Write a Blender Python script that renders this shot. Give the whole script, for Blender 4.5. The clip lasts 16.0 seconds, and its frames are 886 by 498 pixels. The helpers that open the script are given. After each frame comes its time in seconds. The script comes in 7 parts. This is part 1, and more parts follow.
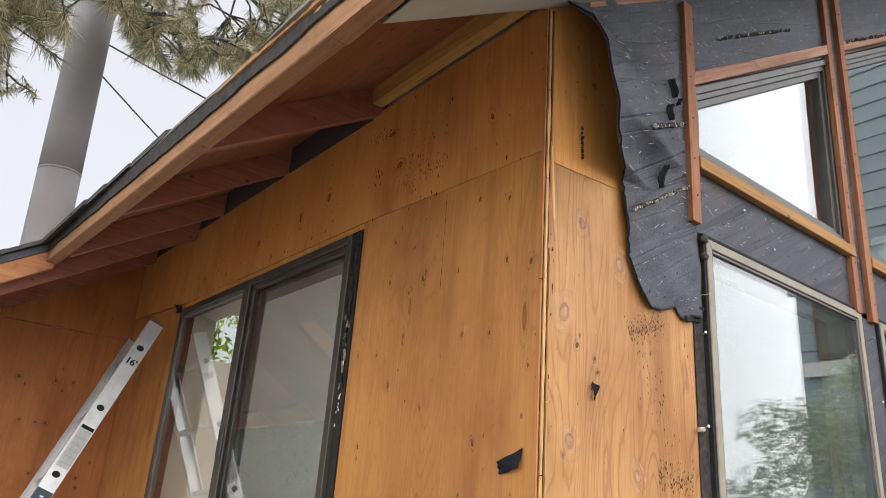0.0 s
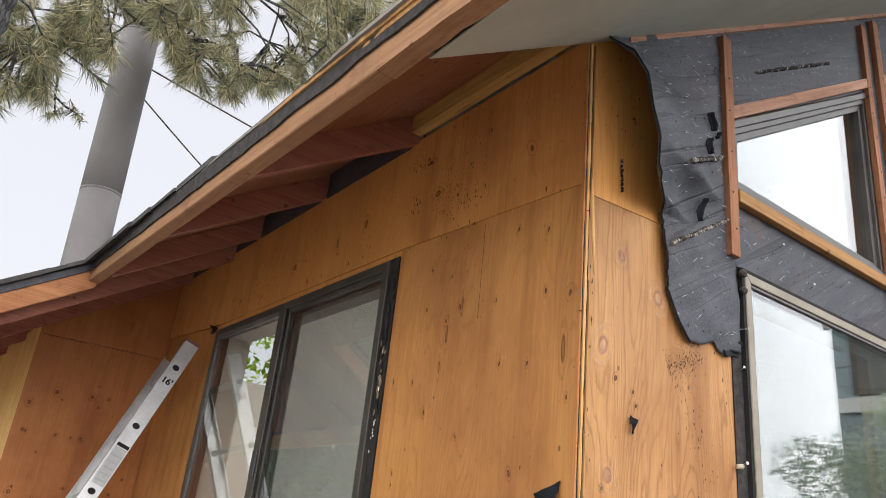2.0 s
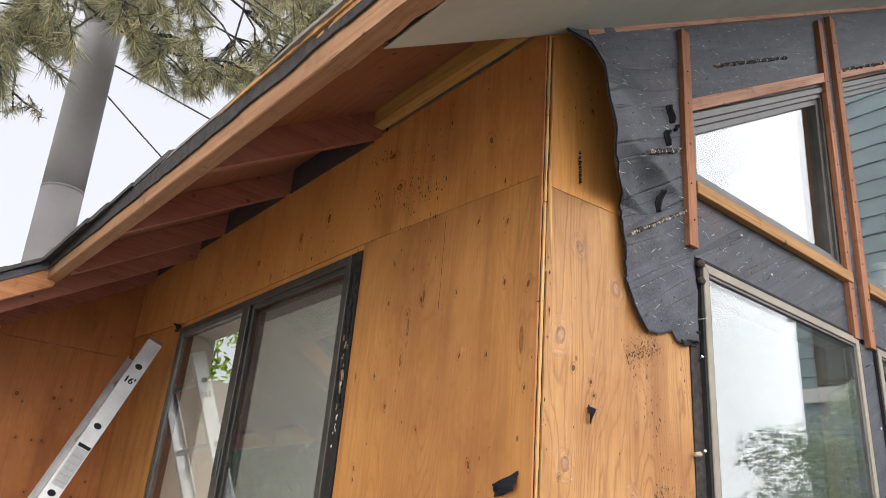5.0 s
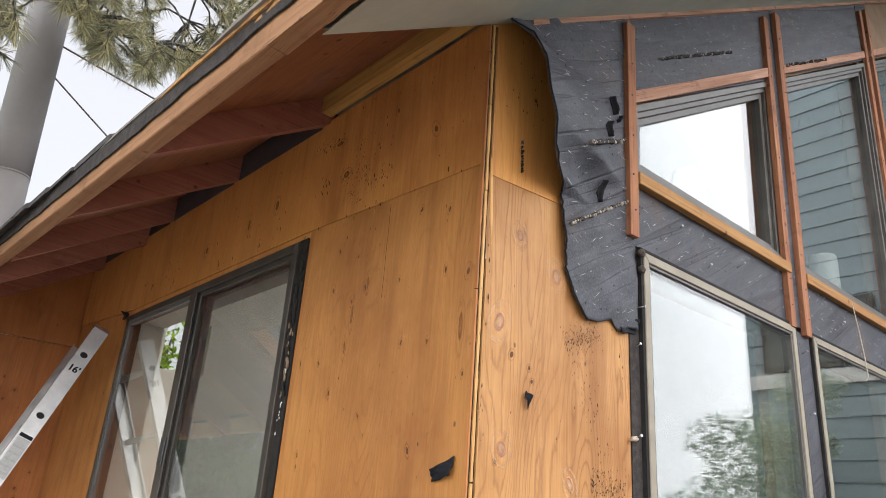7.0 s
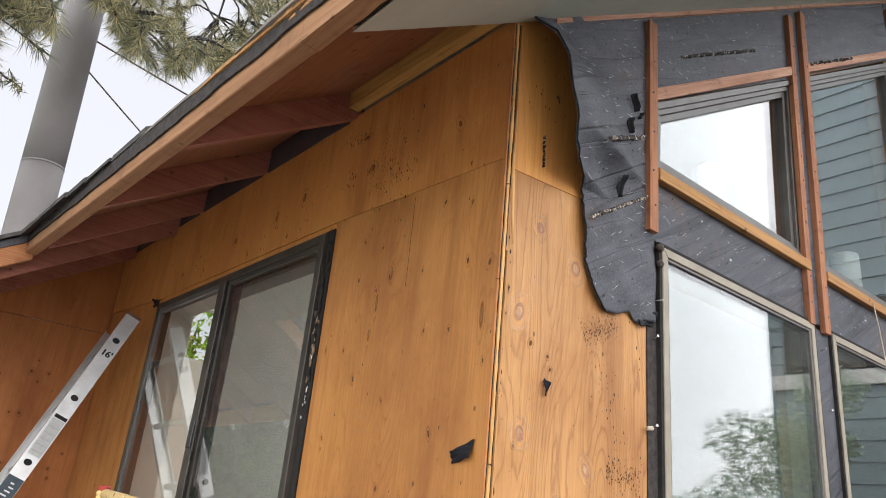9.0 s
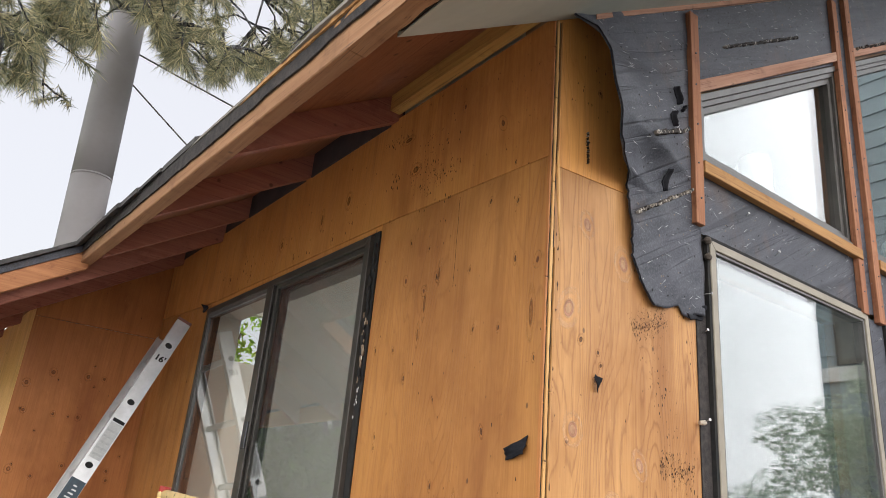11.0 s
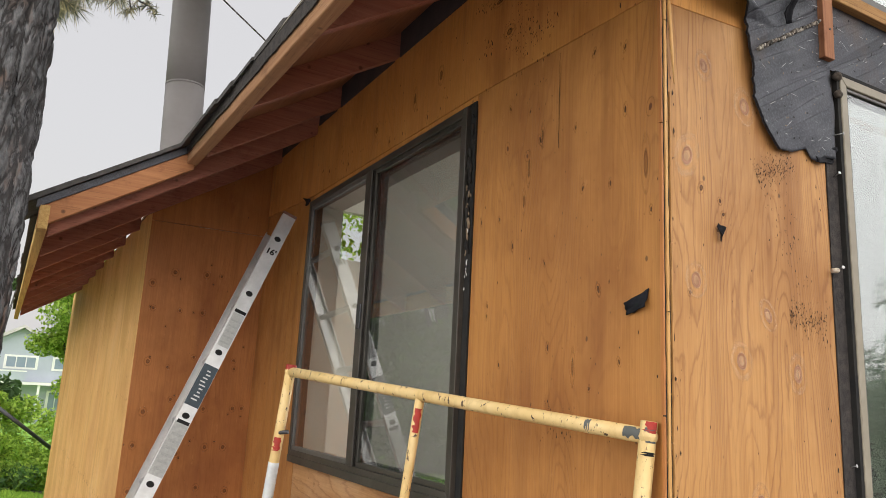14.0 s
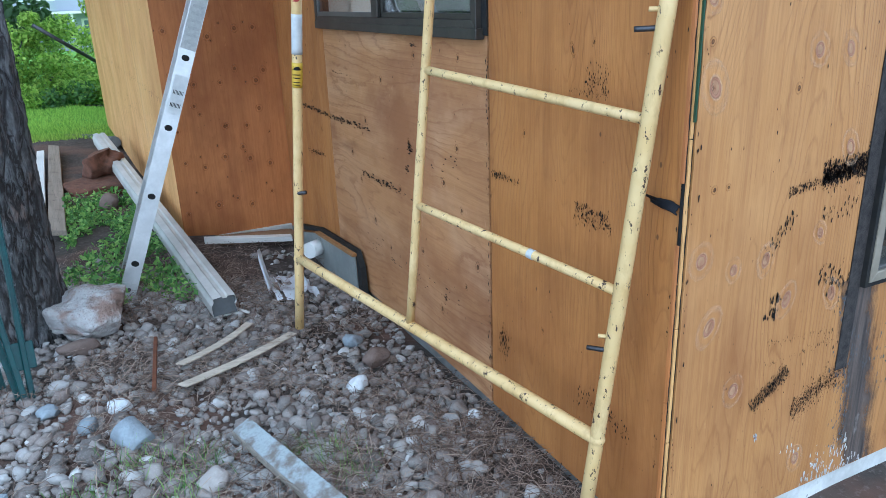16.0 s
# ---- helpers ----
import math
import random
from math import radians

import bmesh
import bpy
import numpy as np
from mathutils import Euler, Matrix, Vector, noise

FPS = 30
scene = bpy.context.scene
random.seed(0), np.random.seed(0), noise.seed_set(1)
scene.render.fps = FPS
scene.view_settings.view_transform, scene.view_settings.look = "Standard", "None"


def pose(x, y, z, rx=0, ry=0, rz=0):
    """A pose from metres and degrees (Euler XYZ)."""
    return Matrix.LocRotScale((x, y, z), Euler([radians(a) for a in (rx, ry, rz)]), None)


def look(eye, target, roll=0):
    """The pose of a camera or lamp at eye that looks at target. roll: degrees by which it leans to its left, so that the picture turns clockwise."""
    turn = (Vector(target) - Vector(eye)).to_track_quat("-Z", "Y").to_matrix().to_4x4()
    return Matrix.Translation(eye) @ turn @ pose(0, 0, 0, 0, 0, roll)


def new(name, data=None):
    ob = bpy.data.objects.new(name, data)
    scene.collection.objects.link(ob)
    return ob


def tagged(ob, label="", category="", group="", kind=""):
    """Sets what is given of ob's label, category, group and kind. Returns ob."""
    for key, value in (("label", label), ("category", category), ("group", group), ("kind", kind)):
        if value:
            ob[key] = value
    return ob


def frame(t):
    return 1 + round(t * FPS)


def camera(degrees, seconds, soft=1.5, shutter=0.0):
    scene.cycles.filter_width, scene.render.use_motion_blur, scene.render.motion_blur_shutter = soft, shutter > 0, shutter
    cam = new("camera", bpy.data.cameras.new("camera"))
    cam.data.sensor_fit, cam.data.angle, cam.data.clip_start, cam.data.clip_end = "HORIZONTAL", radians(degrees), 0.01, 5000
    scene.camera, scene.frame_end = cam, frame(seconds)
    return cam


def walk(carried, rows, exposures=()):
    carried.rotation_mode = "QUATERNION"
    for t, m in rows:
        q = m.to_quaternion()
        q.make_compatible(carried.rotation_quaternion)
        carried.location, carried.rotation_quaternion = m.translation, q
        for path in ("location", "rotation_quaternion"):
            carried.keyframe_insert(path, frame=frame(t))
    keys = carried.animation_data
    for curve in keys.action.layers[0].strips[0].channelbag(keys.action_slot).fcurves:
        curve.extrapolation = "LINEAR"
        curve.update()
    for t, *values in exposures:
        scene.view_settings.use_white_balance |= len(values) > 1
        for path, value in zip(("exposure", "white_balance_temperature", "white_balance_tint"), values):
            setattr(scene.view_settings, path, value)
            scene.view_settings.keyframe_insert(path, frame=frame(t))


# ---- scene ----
cam = camera(62.7, 16.0, 0.9)
PATH = [
    (0, (-1.112, -1.074, 1.428), (0.035, 0.417, 2.107), 4.3),
    (0.5, (-1.125, -1.057, 1.425), (-0.009, 0.45, 2.119), 4.7),
    (1, (-1.131, -1.053, 1.427), (-0.041, 0.469, 2.131), 5.2),
    (1.5, (-1.136, -1.054, 1.428), (-0.061, 0.473, 2.143), 5.8),
    (2, (-1.152, -1.073, 1.433), (-0.08, 0.448, 2.165), 6.2),
    (2.5, (-1.152, -1.086, 1.435), (-0.075, 0.428, 2.175), 6.4),
    (3, (-1.144, -1.088, 1.431), (-0.06, 0.421, 2.173), 6.2),
    (5.5, (-1.111, -1.09, 1.425), (0.038, 0.375, 2.154), 4.6),
    (6, (-1.104, -1.109, 1.43), (0.072, 0.336, 2.156), 4.3),
    (6.5, (-1.089, -1.12, 1.426), (0.111, 0.307, 2.15), 4.1),
    (7, (-1.079, -1.128, 1.422), (0.134, 0.293, 2.136), 4.2),
    (7.5, (-1.077, -1.138, 1.416), (0.136, 0.288, 2.12), 4.4),
    (8, (-1.084, -1.156, 1.405), (0.114, 0.286, 2.102), 4.9),
    (10.5, (-1.143, -1.168, 1.381), (-0.015, 0.326, 2.086), 5.6),
    (11, (-1.145, -1.162, 1.381), (-0.05, 0.363, 2.07), 5.1),
    (11.5, (-1.15, -1.136, 1.379), (-0.087, 0.424, 2.04), 4.6),
    (12, (-1.145, -1.109, 1.37), (-0.109, 0.485, 1.991), 4.1),
    (12.5, (-1.14, -1.088, 1.362), (-0.121, 0.531, 1.944), 3.9),
    (13, (-1.136, -1.077, 1.355), (-0.134, 0.566, 1.898), 3.8),
    (13.5, (-1.139, -1.082, 1.35), (-0.156, 0.588, 1.843), 3.6),
    (14, (-1.141, -1.089, 1.314), (-0.192, 0.626, 1.713), 2.9),
    (14.5, (-1.152, -1.083, 1.246), (-0.253, 0.697, 1.395), 1.5),
    (15, (-1.158, -1.063, 1.167), (-0.298, 0.736, 1.012), 0.0),
    (15.5, (-1.137, -1.058, 1.13), (-0.307, 0.705, 0.681), -1.4),
    (16, (-1.073, -1.064, 1.113), (-0.243, 0.632, 0.453), -2.1),
]
EXPOSURES = [(0, 0.7, 6050, 10), (7.0, 0.82, 6050, 10), (11.0, 0.72, 6050, 10), (13.0, 0.55, 6200, 10), (14.55, 0.40, 6350, 7), (15.0, 0.40, 4700, 0), (16.0, 0.37, 4550, 1)]
walk(cam, [(t, look(eye, target, roll)) for t, eye, target, roll in PATH], EXPOSURES)

# ---------------------------------------------------------------- light
world = bpy.data.worlds.new("world")
scene.world = world
world.use_nodes = True
wn, wl = world.node_tree.nodes, world.node_tree.links
sky = wn.new("ShaderNodeTexSky")
sky.sky_type, sky.sun_disc = "NISHITA", False
sky.sun_elevation, sky.sun_rotation = radians(30), radians(196)
sky.dust_density, sky.air_density = 6.0, 1.5
haze = wn.new("ShaderNodeMix")
haze.data_type = "RGBA"
haze.inputs[0].default_value = 0.86
haze.inputs[7].default_value = (4.95, 4.7, 4.6, 1)
wl.new(sky.outputs[0], haze.inputs[6])
wl.new(haze.outputs[2], wn["Background"].inputs[0])
wn["Background"].inputs[1].default_value = 0.12

sun = new("sun", bpy.data.lights.new("sun", "SUN"))
sun.data.energy, sun.data.angle, sun.data.color = 3.7, radians(160), (1.0, 0.97, 0.93)
sun.matrix_world = look((-2.4, -8.4, 5.0), (0, 0, 0))


# added area lamp in an unseen east opening, brightens the rooms behind the panes
fill_lamp = new("window_daylight", bpy.data.lights.new("window_daylight", "AREA"))
fill_lamp.data.shape, fill_lamp.data.size, fill_lamp.data.size_y, fill_lamp.data.energy = "RECTANGLE", 4.6, 2.8, 115
fill_lamp.matrix_world = look((5.05, 3.1, 2.05), (2.0, 3.1, 2.0))

# ---------------------------------------------------------------- material helpers
def mat(name, rough=0.7, metal=0.0):
    m = bpy.data.materials.new(name)
    m.use_nodes = True
    b = m.node_tree.nodes["Principled BSDF"]
    b.inputs["Roughness"].default_value = rough
    b.inputs["Metallic"].default_value = metal
    return m


class G:
    """Short writing for a node tree."""

    def __init__(self, m):
        self.t = m.node_tree
        self.b = self.t.nodes["Principled BSDF"]
        self.out = self.t.nodes["Material Output"]

    def put(self, socket, value):
        if isinstance(value, bpy.types.NodeSocket):
            self.t.links.new(value, socket)
        elif isinstance(value, (tuple, list)) and len(value) == 3 and socket.type == "RGBA":
            socket.default_value = (*value, 1)
        else:
            socket.default_value = value

    def coord(self, which="Object", scale=(1, 1, 1), rot=(0, 0, 0), loc=(0, 0, 0)):
        n = self.t.nodes.new("ShaderNodeTexCoord")
        m = self.t.nodes.new("ShaderNodeMapping")
        self.t.links.new(n.outputs[which], m.inputs[0])
        m.inputs[1].default_value, m.inputs[2].default_value, m.inputs[3].default_value = loc, rot, scale
        return m.outputs[0]

    def noise(self, vec, scale=5.0, detail=3.0, rough=0.55, dist=0.0):
        n = self.t.nodes.new("ShaderNodeTexNoise")
        self.put(n.inputs["Vector"], vec)
        n.inputs["Scale"].default_value, n.inputs["Detail"].default_value = scale, detail
        n.inputs["Roughness"].default_value, n.inputs["Distortion"].default_value = rough, dist
        return n.outputs[0]

    def voronoi(self, vec, scale=5.0, feature="F1", out=0):
        n = self.t.nodes.new("ShaderNodeTexVoronoi")
        n.feature = feature
        self.put(n.inputs["Vector"], vec)
        n.inputs["Scale"].default_value = scale
        return n.outputs[out]

    def wave(self, vec, scale=5.0, dist=2.0, detail=2.0, dscale=1.0, kind="BANDS", axis="X"):
        n = self.t.nodes.new("ShaderNodeTexWave")
        n.wave_type, n.bands_direction = kind, axis
        self.put(n.inputs["Vector"], vec)
        n.inputs["Scale"].default_value, n.inputs["Distortion"].default_value = scale, dist
        n.inputs["Detail"].default_value, n.inputs["Detail Scale"].default_value = detail, dscale
        return n.outputs[1]

    def ramp(self, fac, *stops):
        n = self.t.nodes.new("ShaderNodeValToRGB")
        self.put(n.inputs[0], fac)
        e = n.color_ramp.elements
        while len(e) < len(stops):
            e.new(0.5)
        for el, (p, c) in zip(e, stops):
            el.position = p
            el.color = (*c, 1) if isinstance(c, tuple) else (c, c, c, 1)
        return n.outputs[0]

    def mix(self, fac, a, b, kind="MIX"):
        n = self.t.nodes.new("ShaderNodeMix")
        n.data_type, n.blend_type = "RGBA", kind
        self.put(n.inputs[0], fac), self.put(n.inputs[6], a), self.put(n.inputs[7], b)
        return n.outputs[2]

    def math(self, op, a, b=0.0):
        n = self.t.nodes.new("ShaderNodeMath")
        n.operation = op
        self.put(n.inputs[0], a), self.put(n.inputs[1], b)
        return n.outputs[0]

    def rand(self):
        return self.t.nodes.new("ShaderNodeObjectInfo").outputs["Random"]

    def island(self):
        return self.t.nodes.new("ShaderNodeNewGeometry").outputs["Random Per Island"]

    def bump(self, h, strength=0.3, dist=0.002):
        n = self.t.nodes.new("ShaderNodeBump")
        n.inputs["Strength"].default_value, n.inputs["Distance"].default_value = strength, dist
        self.put(n.inputs["Height"], h)
        self.t.links.new(n.outputs[0], self.b.inputs["Normal"])

    def color(self, c):
        self.put(self.b.inputs["Base Color"], c)

    def rough(self, r):
        self.put(self.b.inputs["Roughness"], r)


def plywood(name, light, dark, stain, seed=0.0, grain=1.0, dirt=0.35, loops=16.0, level=False, pale=None):
    """Weathered plywood with soft figure, grain lines, smears and specks; level: the grain runs along the wall."""
    m = mat(name, 0.72)
    g = G(m)
    loc = (seed, seed * 1.7, seed * 0.6)

    def grained(a, b, at=loc):
        return g.coord(scale=(a, b, a) if level else (a, a, b), loc=at)
    fine = g.noise(grained(110, 2.4), 1.0, 5, 0.65)
    figure = g.noise(grained(3.4, 0.6), 1.0, 2.0, 0.45, 0.3)
    sep = g.t.nodes.new("ShaderNodeSeparateXYZ")
    g.t.links.new(g.coord(loc=loc), sep.inputs[0])
    side = sep.outputs[2] if level else g.math("ADD", sep.outputs[0], sep.outputs[1])
    turns = g.math("ADD", g.math("MULTIPLY", figure, loops), g.math("MULTIPLY", side, loops * 0.75))
    wiggle = g.noise(grained(30, 9), 1.0, 3, 0.6)
    rings = g.math("FRACT", g.math("ADD", turns, g.math("ADD", g.math("MULTIPLY", fine, 0.35), g.math("MULTIPLY", wiggle, 1.0))))
    rings = g.ramp(rings, (0.0, 0.05), (0.4, 0.0), (0.7, 0.15), (0.88, 1.0), (1.0, 0.05))
    patchy = g.ramp(g.noise(grained(3.0, 1.1, (seed * 2, 3, 1)), 1.0, 3, 0.55), (0.36, 0.12), (0.60, 1.0))
    rings = g.math("MULTIPLY", rings, patchy)
    streak = g.noise(grained(14, 0.9), 1.0, 4, 0.6)
    blotch = g.noise(grained(2.1, 1.3), 1.0, 5, 0.62)
    smear = g.noise(grained(7.5, 1.7, (seed, 9, 4)), 1.0, 5, 0.7, 0.4)
    drift = g.noise(g.coord(scale=(0.9, 0.9, 0.7), loc=loc), 1.0, 2, 0.5)
    hair = g.noise(grained(360, 6), 1.0, 3, 0.6)
    dash = g.noise(grained(190, 8), 1.0, 4, 0.7)
    bleach = g.noise(grained(4.6, 2.3, (seed, 4, 7)), 1.0, 4, 0.6, 0.5)
    deep = (stain[0] * 0.55, stain[1] * 0.45, stain[2] * 0.5)
    c = g.mix(g.math("MULTIPLY", g.ramp(fine, (0.4, 0.0), (0.68, 1.0)), 0.7), light, dark)
    c = g.mix(g.math("MULTIPLY", g.ramp(bleach, (0.46, 0.0), (0.66, 1.0)), 0.55), c, pale or (min(1, light[0] * 1.12), min(1, light[1] * 1.18), light[2] * 1.35))
    c = g.mix(g.math("MULTIPLY", g.ramp(hair, (0.5, 0.0), (0.62, 1.0)), 0.18), c, stain)
    c = g.mix(g.math("MULTIPLY", g.ramp(dash, (0.62, 0.0), (0.67, 1.0)), 0.5 * grain), c, stain)
    c = g.mix(g.math("MULTIPLY", rings, 0.85 * grain), c, stain)
    c = g.mix(g.math("MULTIPLY", g.ramp(streak, (0.50, 0.0), (0.72, 1.0)), 0.5), c, stain)
    c = g.mix(g.math("MULTIPLY", g.ramp(blotch, (0.46, 0.0), (0.68, 1.0)), dirt), c, stain)
    c = g.mix(g.math("MULTIPLY", g.ramp(drift, (0.4, 0.0), (0.65, 1.0)), 0.35), c, dark)
    c = g.mix(g.math("MULTIPLY", g.ramp(smear, (0.62, 0.0), (0.76, 1.0)), 0.5 * dirt + 0.06), c, deep)
    scuff = g.noise(g.coord(scale=(26, 26, 11), loc=(seed, 2, 8)), 1.0, 5, 0.75)
    c = g.mix(g.math("MULTIPLY", g.ramp(scuff, (0.64, 0.0), (0.70, 1.0)), 0.3), c, (min(1, light[0] * 1.2), min(1, light[1] * 1.3), light[2] * 1.7))
    spots = g.voronoi(g.coord(scale=(10, 10, 6), loc=loc), 1.0)
    specks = g.ramp(spots, (0.0, 1.0), (0.032, 0.9), (0.045, 0.0))
    c = g.mix(g.math("MULTIPLY", specks, 0.75), c, (0.05, 0.022, 0.012))
    tiny = g.ramp(g.voronoi(g.coord(scale=(42, 42, 24), loc=loc), 1.0), (0.0, 1.0), (0.06, 0.8), (0.09, 0.0))
    c = g.mix(g.math("MULTIPLY", tiny, g.math("MULTIPLY", g.ramp(blotch, (0.48, 0.0), (0.58, 1.0)), 0.65)), c, (0.05, 0.025, 0.013))
    g.color(c)
    g.rough(g.ramp(blotch, (0.3, 0.48), (0.7, 0.75)))
    g.bump(g.mix(0.5, fine, rings), 0.6, 0.0016)
    lumps = g.t.nodes.new("ShaderNodeBump")
    lumps.inputs["Strength"].default_value, lumps.inputs["Distance"].default_value = 0.5, 0.012
    g.put(lumps.inputs["Height"], g.noise(grained(9, 5, (seed, 1, 5)), 1.0, 3, 0.55))
    g.t.links.new(lumps.outputs[0], g.b.inputs["Normal"].links[0].from_node.inputs["Normal"])
    return m


M = {}
M["ply_window"] = plywood("stained plywood", (0.47, 0.21, 0.052), (0.36, 0.145, 0.031), (0.20, 0.065, 0.014), 1.0, 0.5, 0.65, 46.0)
M["ply_upper"] = plywood("upper plywood", (0.56, 0.245, 0.058), (0.42, 0.165, 0.034), (0.25, 0.077, 0.018), 4.0, 0.3, 0.6, 26.0)
M["ply_below"] = plywood("weathered plywood", (0.52, 0.285, 0.12), (0.40, 0.19, 0.07), (0.24, 0.095, 0.034), 7.0, 0.85, 0.9, 16.0, True, (0.62, 0.40, 0.23))
M["ply_gable"] = plywood("pale plywood", (0.54, 0.285, 0.095), (0.40, 0.182, 0.05), (0.225, 0.082, 0.022), 11.0, 0.8, 0.6, 46.0)
M["ply_gable_upper"] = plywood("orange plywood", (0.76, 0.37, 0.095), (0.58, 0.26, 0.06), (0.40, 0.155, 0.037), 23.0, 0.4, 0.35, 30.0)
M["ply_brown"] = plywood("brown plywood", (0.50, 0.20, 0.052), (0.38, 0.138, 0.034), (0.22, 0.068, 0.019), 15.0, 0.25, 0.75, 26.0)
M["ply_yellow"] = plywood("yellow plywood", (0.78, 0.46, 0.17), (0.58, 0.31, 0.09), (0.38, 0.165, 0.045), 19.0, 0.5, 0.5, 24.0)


def lumber(name, light, dark, axis=1, rough=0.75, knots=True, slope=0.0):
    """Sawn board whose grain runs along one axis, or along the rake."""
    m = mat(name, rough)
    g = G(m)
    sc, big, thin = [70, 70, 70], [9, 9, 9], [240, 240, 240]
    sc[axis], big[axis], thin[axis] = 2.2, 1.1, 5.0

    def grained(scale):
        mp = g.t.nodes.new("ShaderNodeMapping")
        g.t.links.new(g.coord(rot=(0, radians(slope), 0)), mp.inputs[0])
        mp.inputs[3].default_value = scale
        return mp.outputs[0]
    crack = g.noise(grained(thin), 1.0, 4, 0.65)
    stain = g.noise(g.coord(), 7.0, 5, 0.7)
    fine = g.noise(grained(sc), 1.0, 4, 0.6)
    broad = g.noise(grained(big), 1.0, 3, 0.6)
    c = g.mix(g.ramp(fine, (0.35, 0.0), (0.68, 1.0)), light, dark)
    c = g.mix(g.math("MULTIPLY", g.ramp(broad, (0.48, 0.0), (0.7, 1.0)), 0.6), c, dark)
    c = g.mix(g.math("MULTIPLY", g.rand(), 0.25), c, dark)
    c = g.mix(g.math("MULTIPLY", g.ramp(crack, (0.58, 0.0), (0.66, 1.0)), 0.6), c, (dark[0] * 0.35, dark[1] * 0.32, dark[2] * 0.35))
    c = g.mix(g.math("MULTIPLY", g.ramp(stain, (0.56, 0.0), (0.68, 1.0)), 0.5), c, (dark[0] * 0.5, dark[1] * 0.45, dark[2] * 0.45))
    if knots:
        sp = g.voronoi(g.coord(scale=(11, 11, 11)), 1.0)
        c = g.mix(g.ramp(sp, (0.0, 0.85), (0.07, 0.6), (0.12, 0.0)), c, (0.05, 0.022, 0.01))
    g.color(c)
    g.bump(g.mix(0.5, fine, crack), 0.6, 0.002)
    return m


M["fascia"] = lumber("fascia lumber", (0.38, 0.205, 0.10), (0.25, 0.12, 0.052), 1)
M["rake"] = lumber("rake lumber", (0.46, 0.21, 0.085), (0.31, 0.12, 0.045), 0)
M["eave_yellow"] = lumber("yellow fascia lumber", (0.62, 0.42, 0.15), (0.42, 0.24, 0.07), 1)
M["rafter"] = lumber("red stained rafter", (0.42, 0.175, 0.115), (0.30, 0.11, 0.072), 0)
M["sheathing"] = lumber("roof sheathing", (0.37, 0.165, 0.077), (0.27, 0.11, 0.05), 1)
M["frieze"] = lumber("frieze lumber", (0.56, 0.34, 0.09), (0.42, 0.22, 0.06), 1)
M["batten"] = lumber("red batten", (0.44, 0.205, 0.10), (0.24, 0.09, 0.042), 2, 0.8)
M["sill"] = lumber("sill lumber", (0.46, 0.255, 0.09), (0.28, 0.13, 0.042), 0, 0.8)
M["grey_board"] = lumber("grey weathered board", (0.30, 0.27, 0.23), (0.17, 0.15, 0.125), 1, 0.85)
M["plank_tan"] = lumber("tan weathered plank", (0.36, 0.31, 0.25), (0.24, 0.20, 0.16), 1, 0.85)
M["strip"] = lumber("tan wood strip", (0.62, 0.55, 0.45), (0.44, 0.375, 0.295), 0, 0.85, False)


def dull(m, level=0.15):
    """Lower the sheen of a sooty black surface."""
    m.node_tree.nodes["Principled BSDF"].inputs["Specular IOR Level"].default_value = level
    return m


def simple(name, c, c2, scale=8.0, rough=0.7, metal=0.0, bump=0.2, dist=0.002, detail=4.0, stops=(0.35, 0.68)):
    m = mat(name, rough, metal)
    g = G(m)
    n = g.noise(g.coord(), scale, detail, 0.6)
    n2 = g.noise(g.coord(), scale * 7, 3, 0.6)
    col = g.mix(g.ramp(n, (stops[0], 0.0), (stops[1], 1.0)), c, c2)
    col = g.mix(g.math("MULTIPLY", g.ramp(n2, (0.45, 0.0), (0.7, 1.0)), 0.35), col, c2)
    g.color(col)
    if bump:
        g.bump(n2, bump, dist)
    return m


M["batten_flat"] = lumber("peeled batten", (0.56, 0.34, 0.235), (0.34, 0.16, 0.095), 0, 0.8, True, 31)
M["core"] = simple("wall core", (0.28, 0.18, 0.1), (0.2, 0.12, 0.06), 6)
M["plaster"] = simple("interior plaster", (0.66, 0.62, 0.53), (0.60, 0.56, 0.475), 3, 0.85, 0, 0.05)
# room dimness behind the panes, put into this dark grey
M["pane_backing"] = simple("dark grey pane backing", (0.085, 0.086, 0.08), (0.065, 0.067, 0.062), 3, 0.85, 0, 0.05)
M["floor"] = simple("interior floor", (0.2, 0.13, 0.08), (0.14, 0.09, 0.05), 5)
M["soffit"] = simple("painted soffit", (0.50, 0.52, 0.445), (0.42, 0.44, 0.375), 4, 0.6, 0, 0.08)
M["frame_bronze"] = simple("bronze anodised frame", (0.072, 0.064, 0.054), (0.042, 0.038, 0.033), 9, 0.45, 0.3, 0.1)
M["frame_grey"] = simple("grey bronze frame", (0.13, 0.125, 0.115), (0.09, 0.085, 0.08), 7, 0.45, 0.2, 0.05)
M["frame_beige"] = simple("beige frame", (0.32, 0.285, 0.22), (0.24, 0.21, 0.16), 9, 0.5, 0.0, 0.1)
M["rubber"] = simple("black seal", (0.02, 0.02, 0.021), (0.035, 0.033, 0.03), 20, 0.8, 0, 0.4)
M["aluminium"] = simple("ladder aluminium", (0.62, 0.63, 0.64), (0.48, 0.49, 0.5), 12, 0.38, 0.75, 0.1)
# brown blocking wood, coloured nearly black to hold the shade under the eave
M["blocking"] = simple("wood darkened for eave shade", (0.062, 0.045, 0.045), (0.035, 0.027, 0.030), 9, 0.9, 0, 0.4)
M["hole"] = simple("dark hollow", (0.012, 0.012, 0.012), (0.02, 0.02, 0.02), 20)
M["white"] = simple("white plastic", (0.75, 0.75, 0.74), (0.66, 0.66, 0.64), 6, 0.5, 0, 0.05)
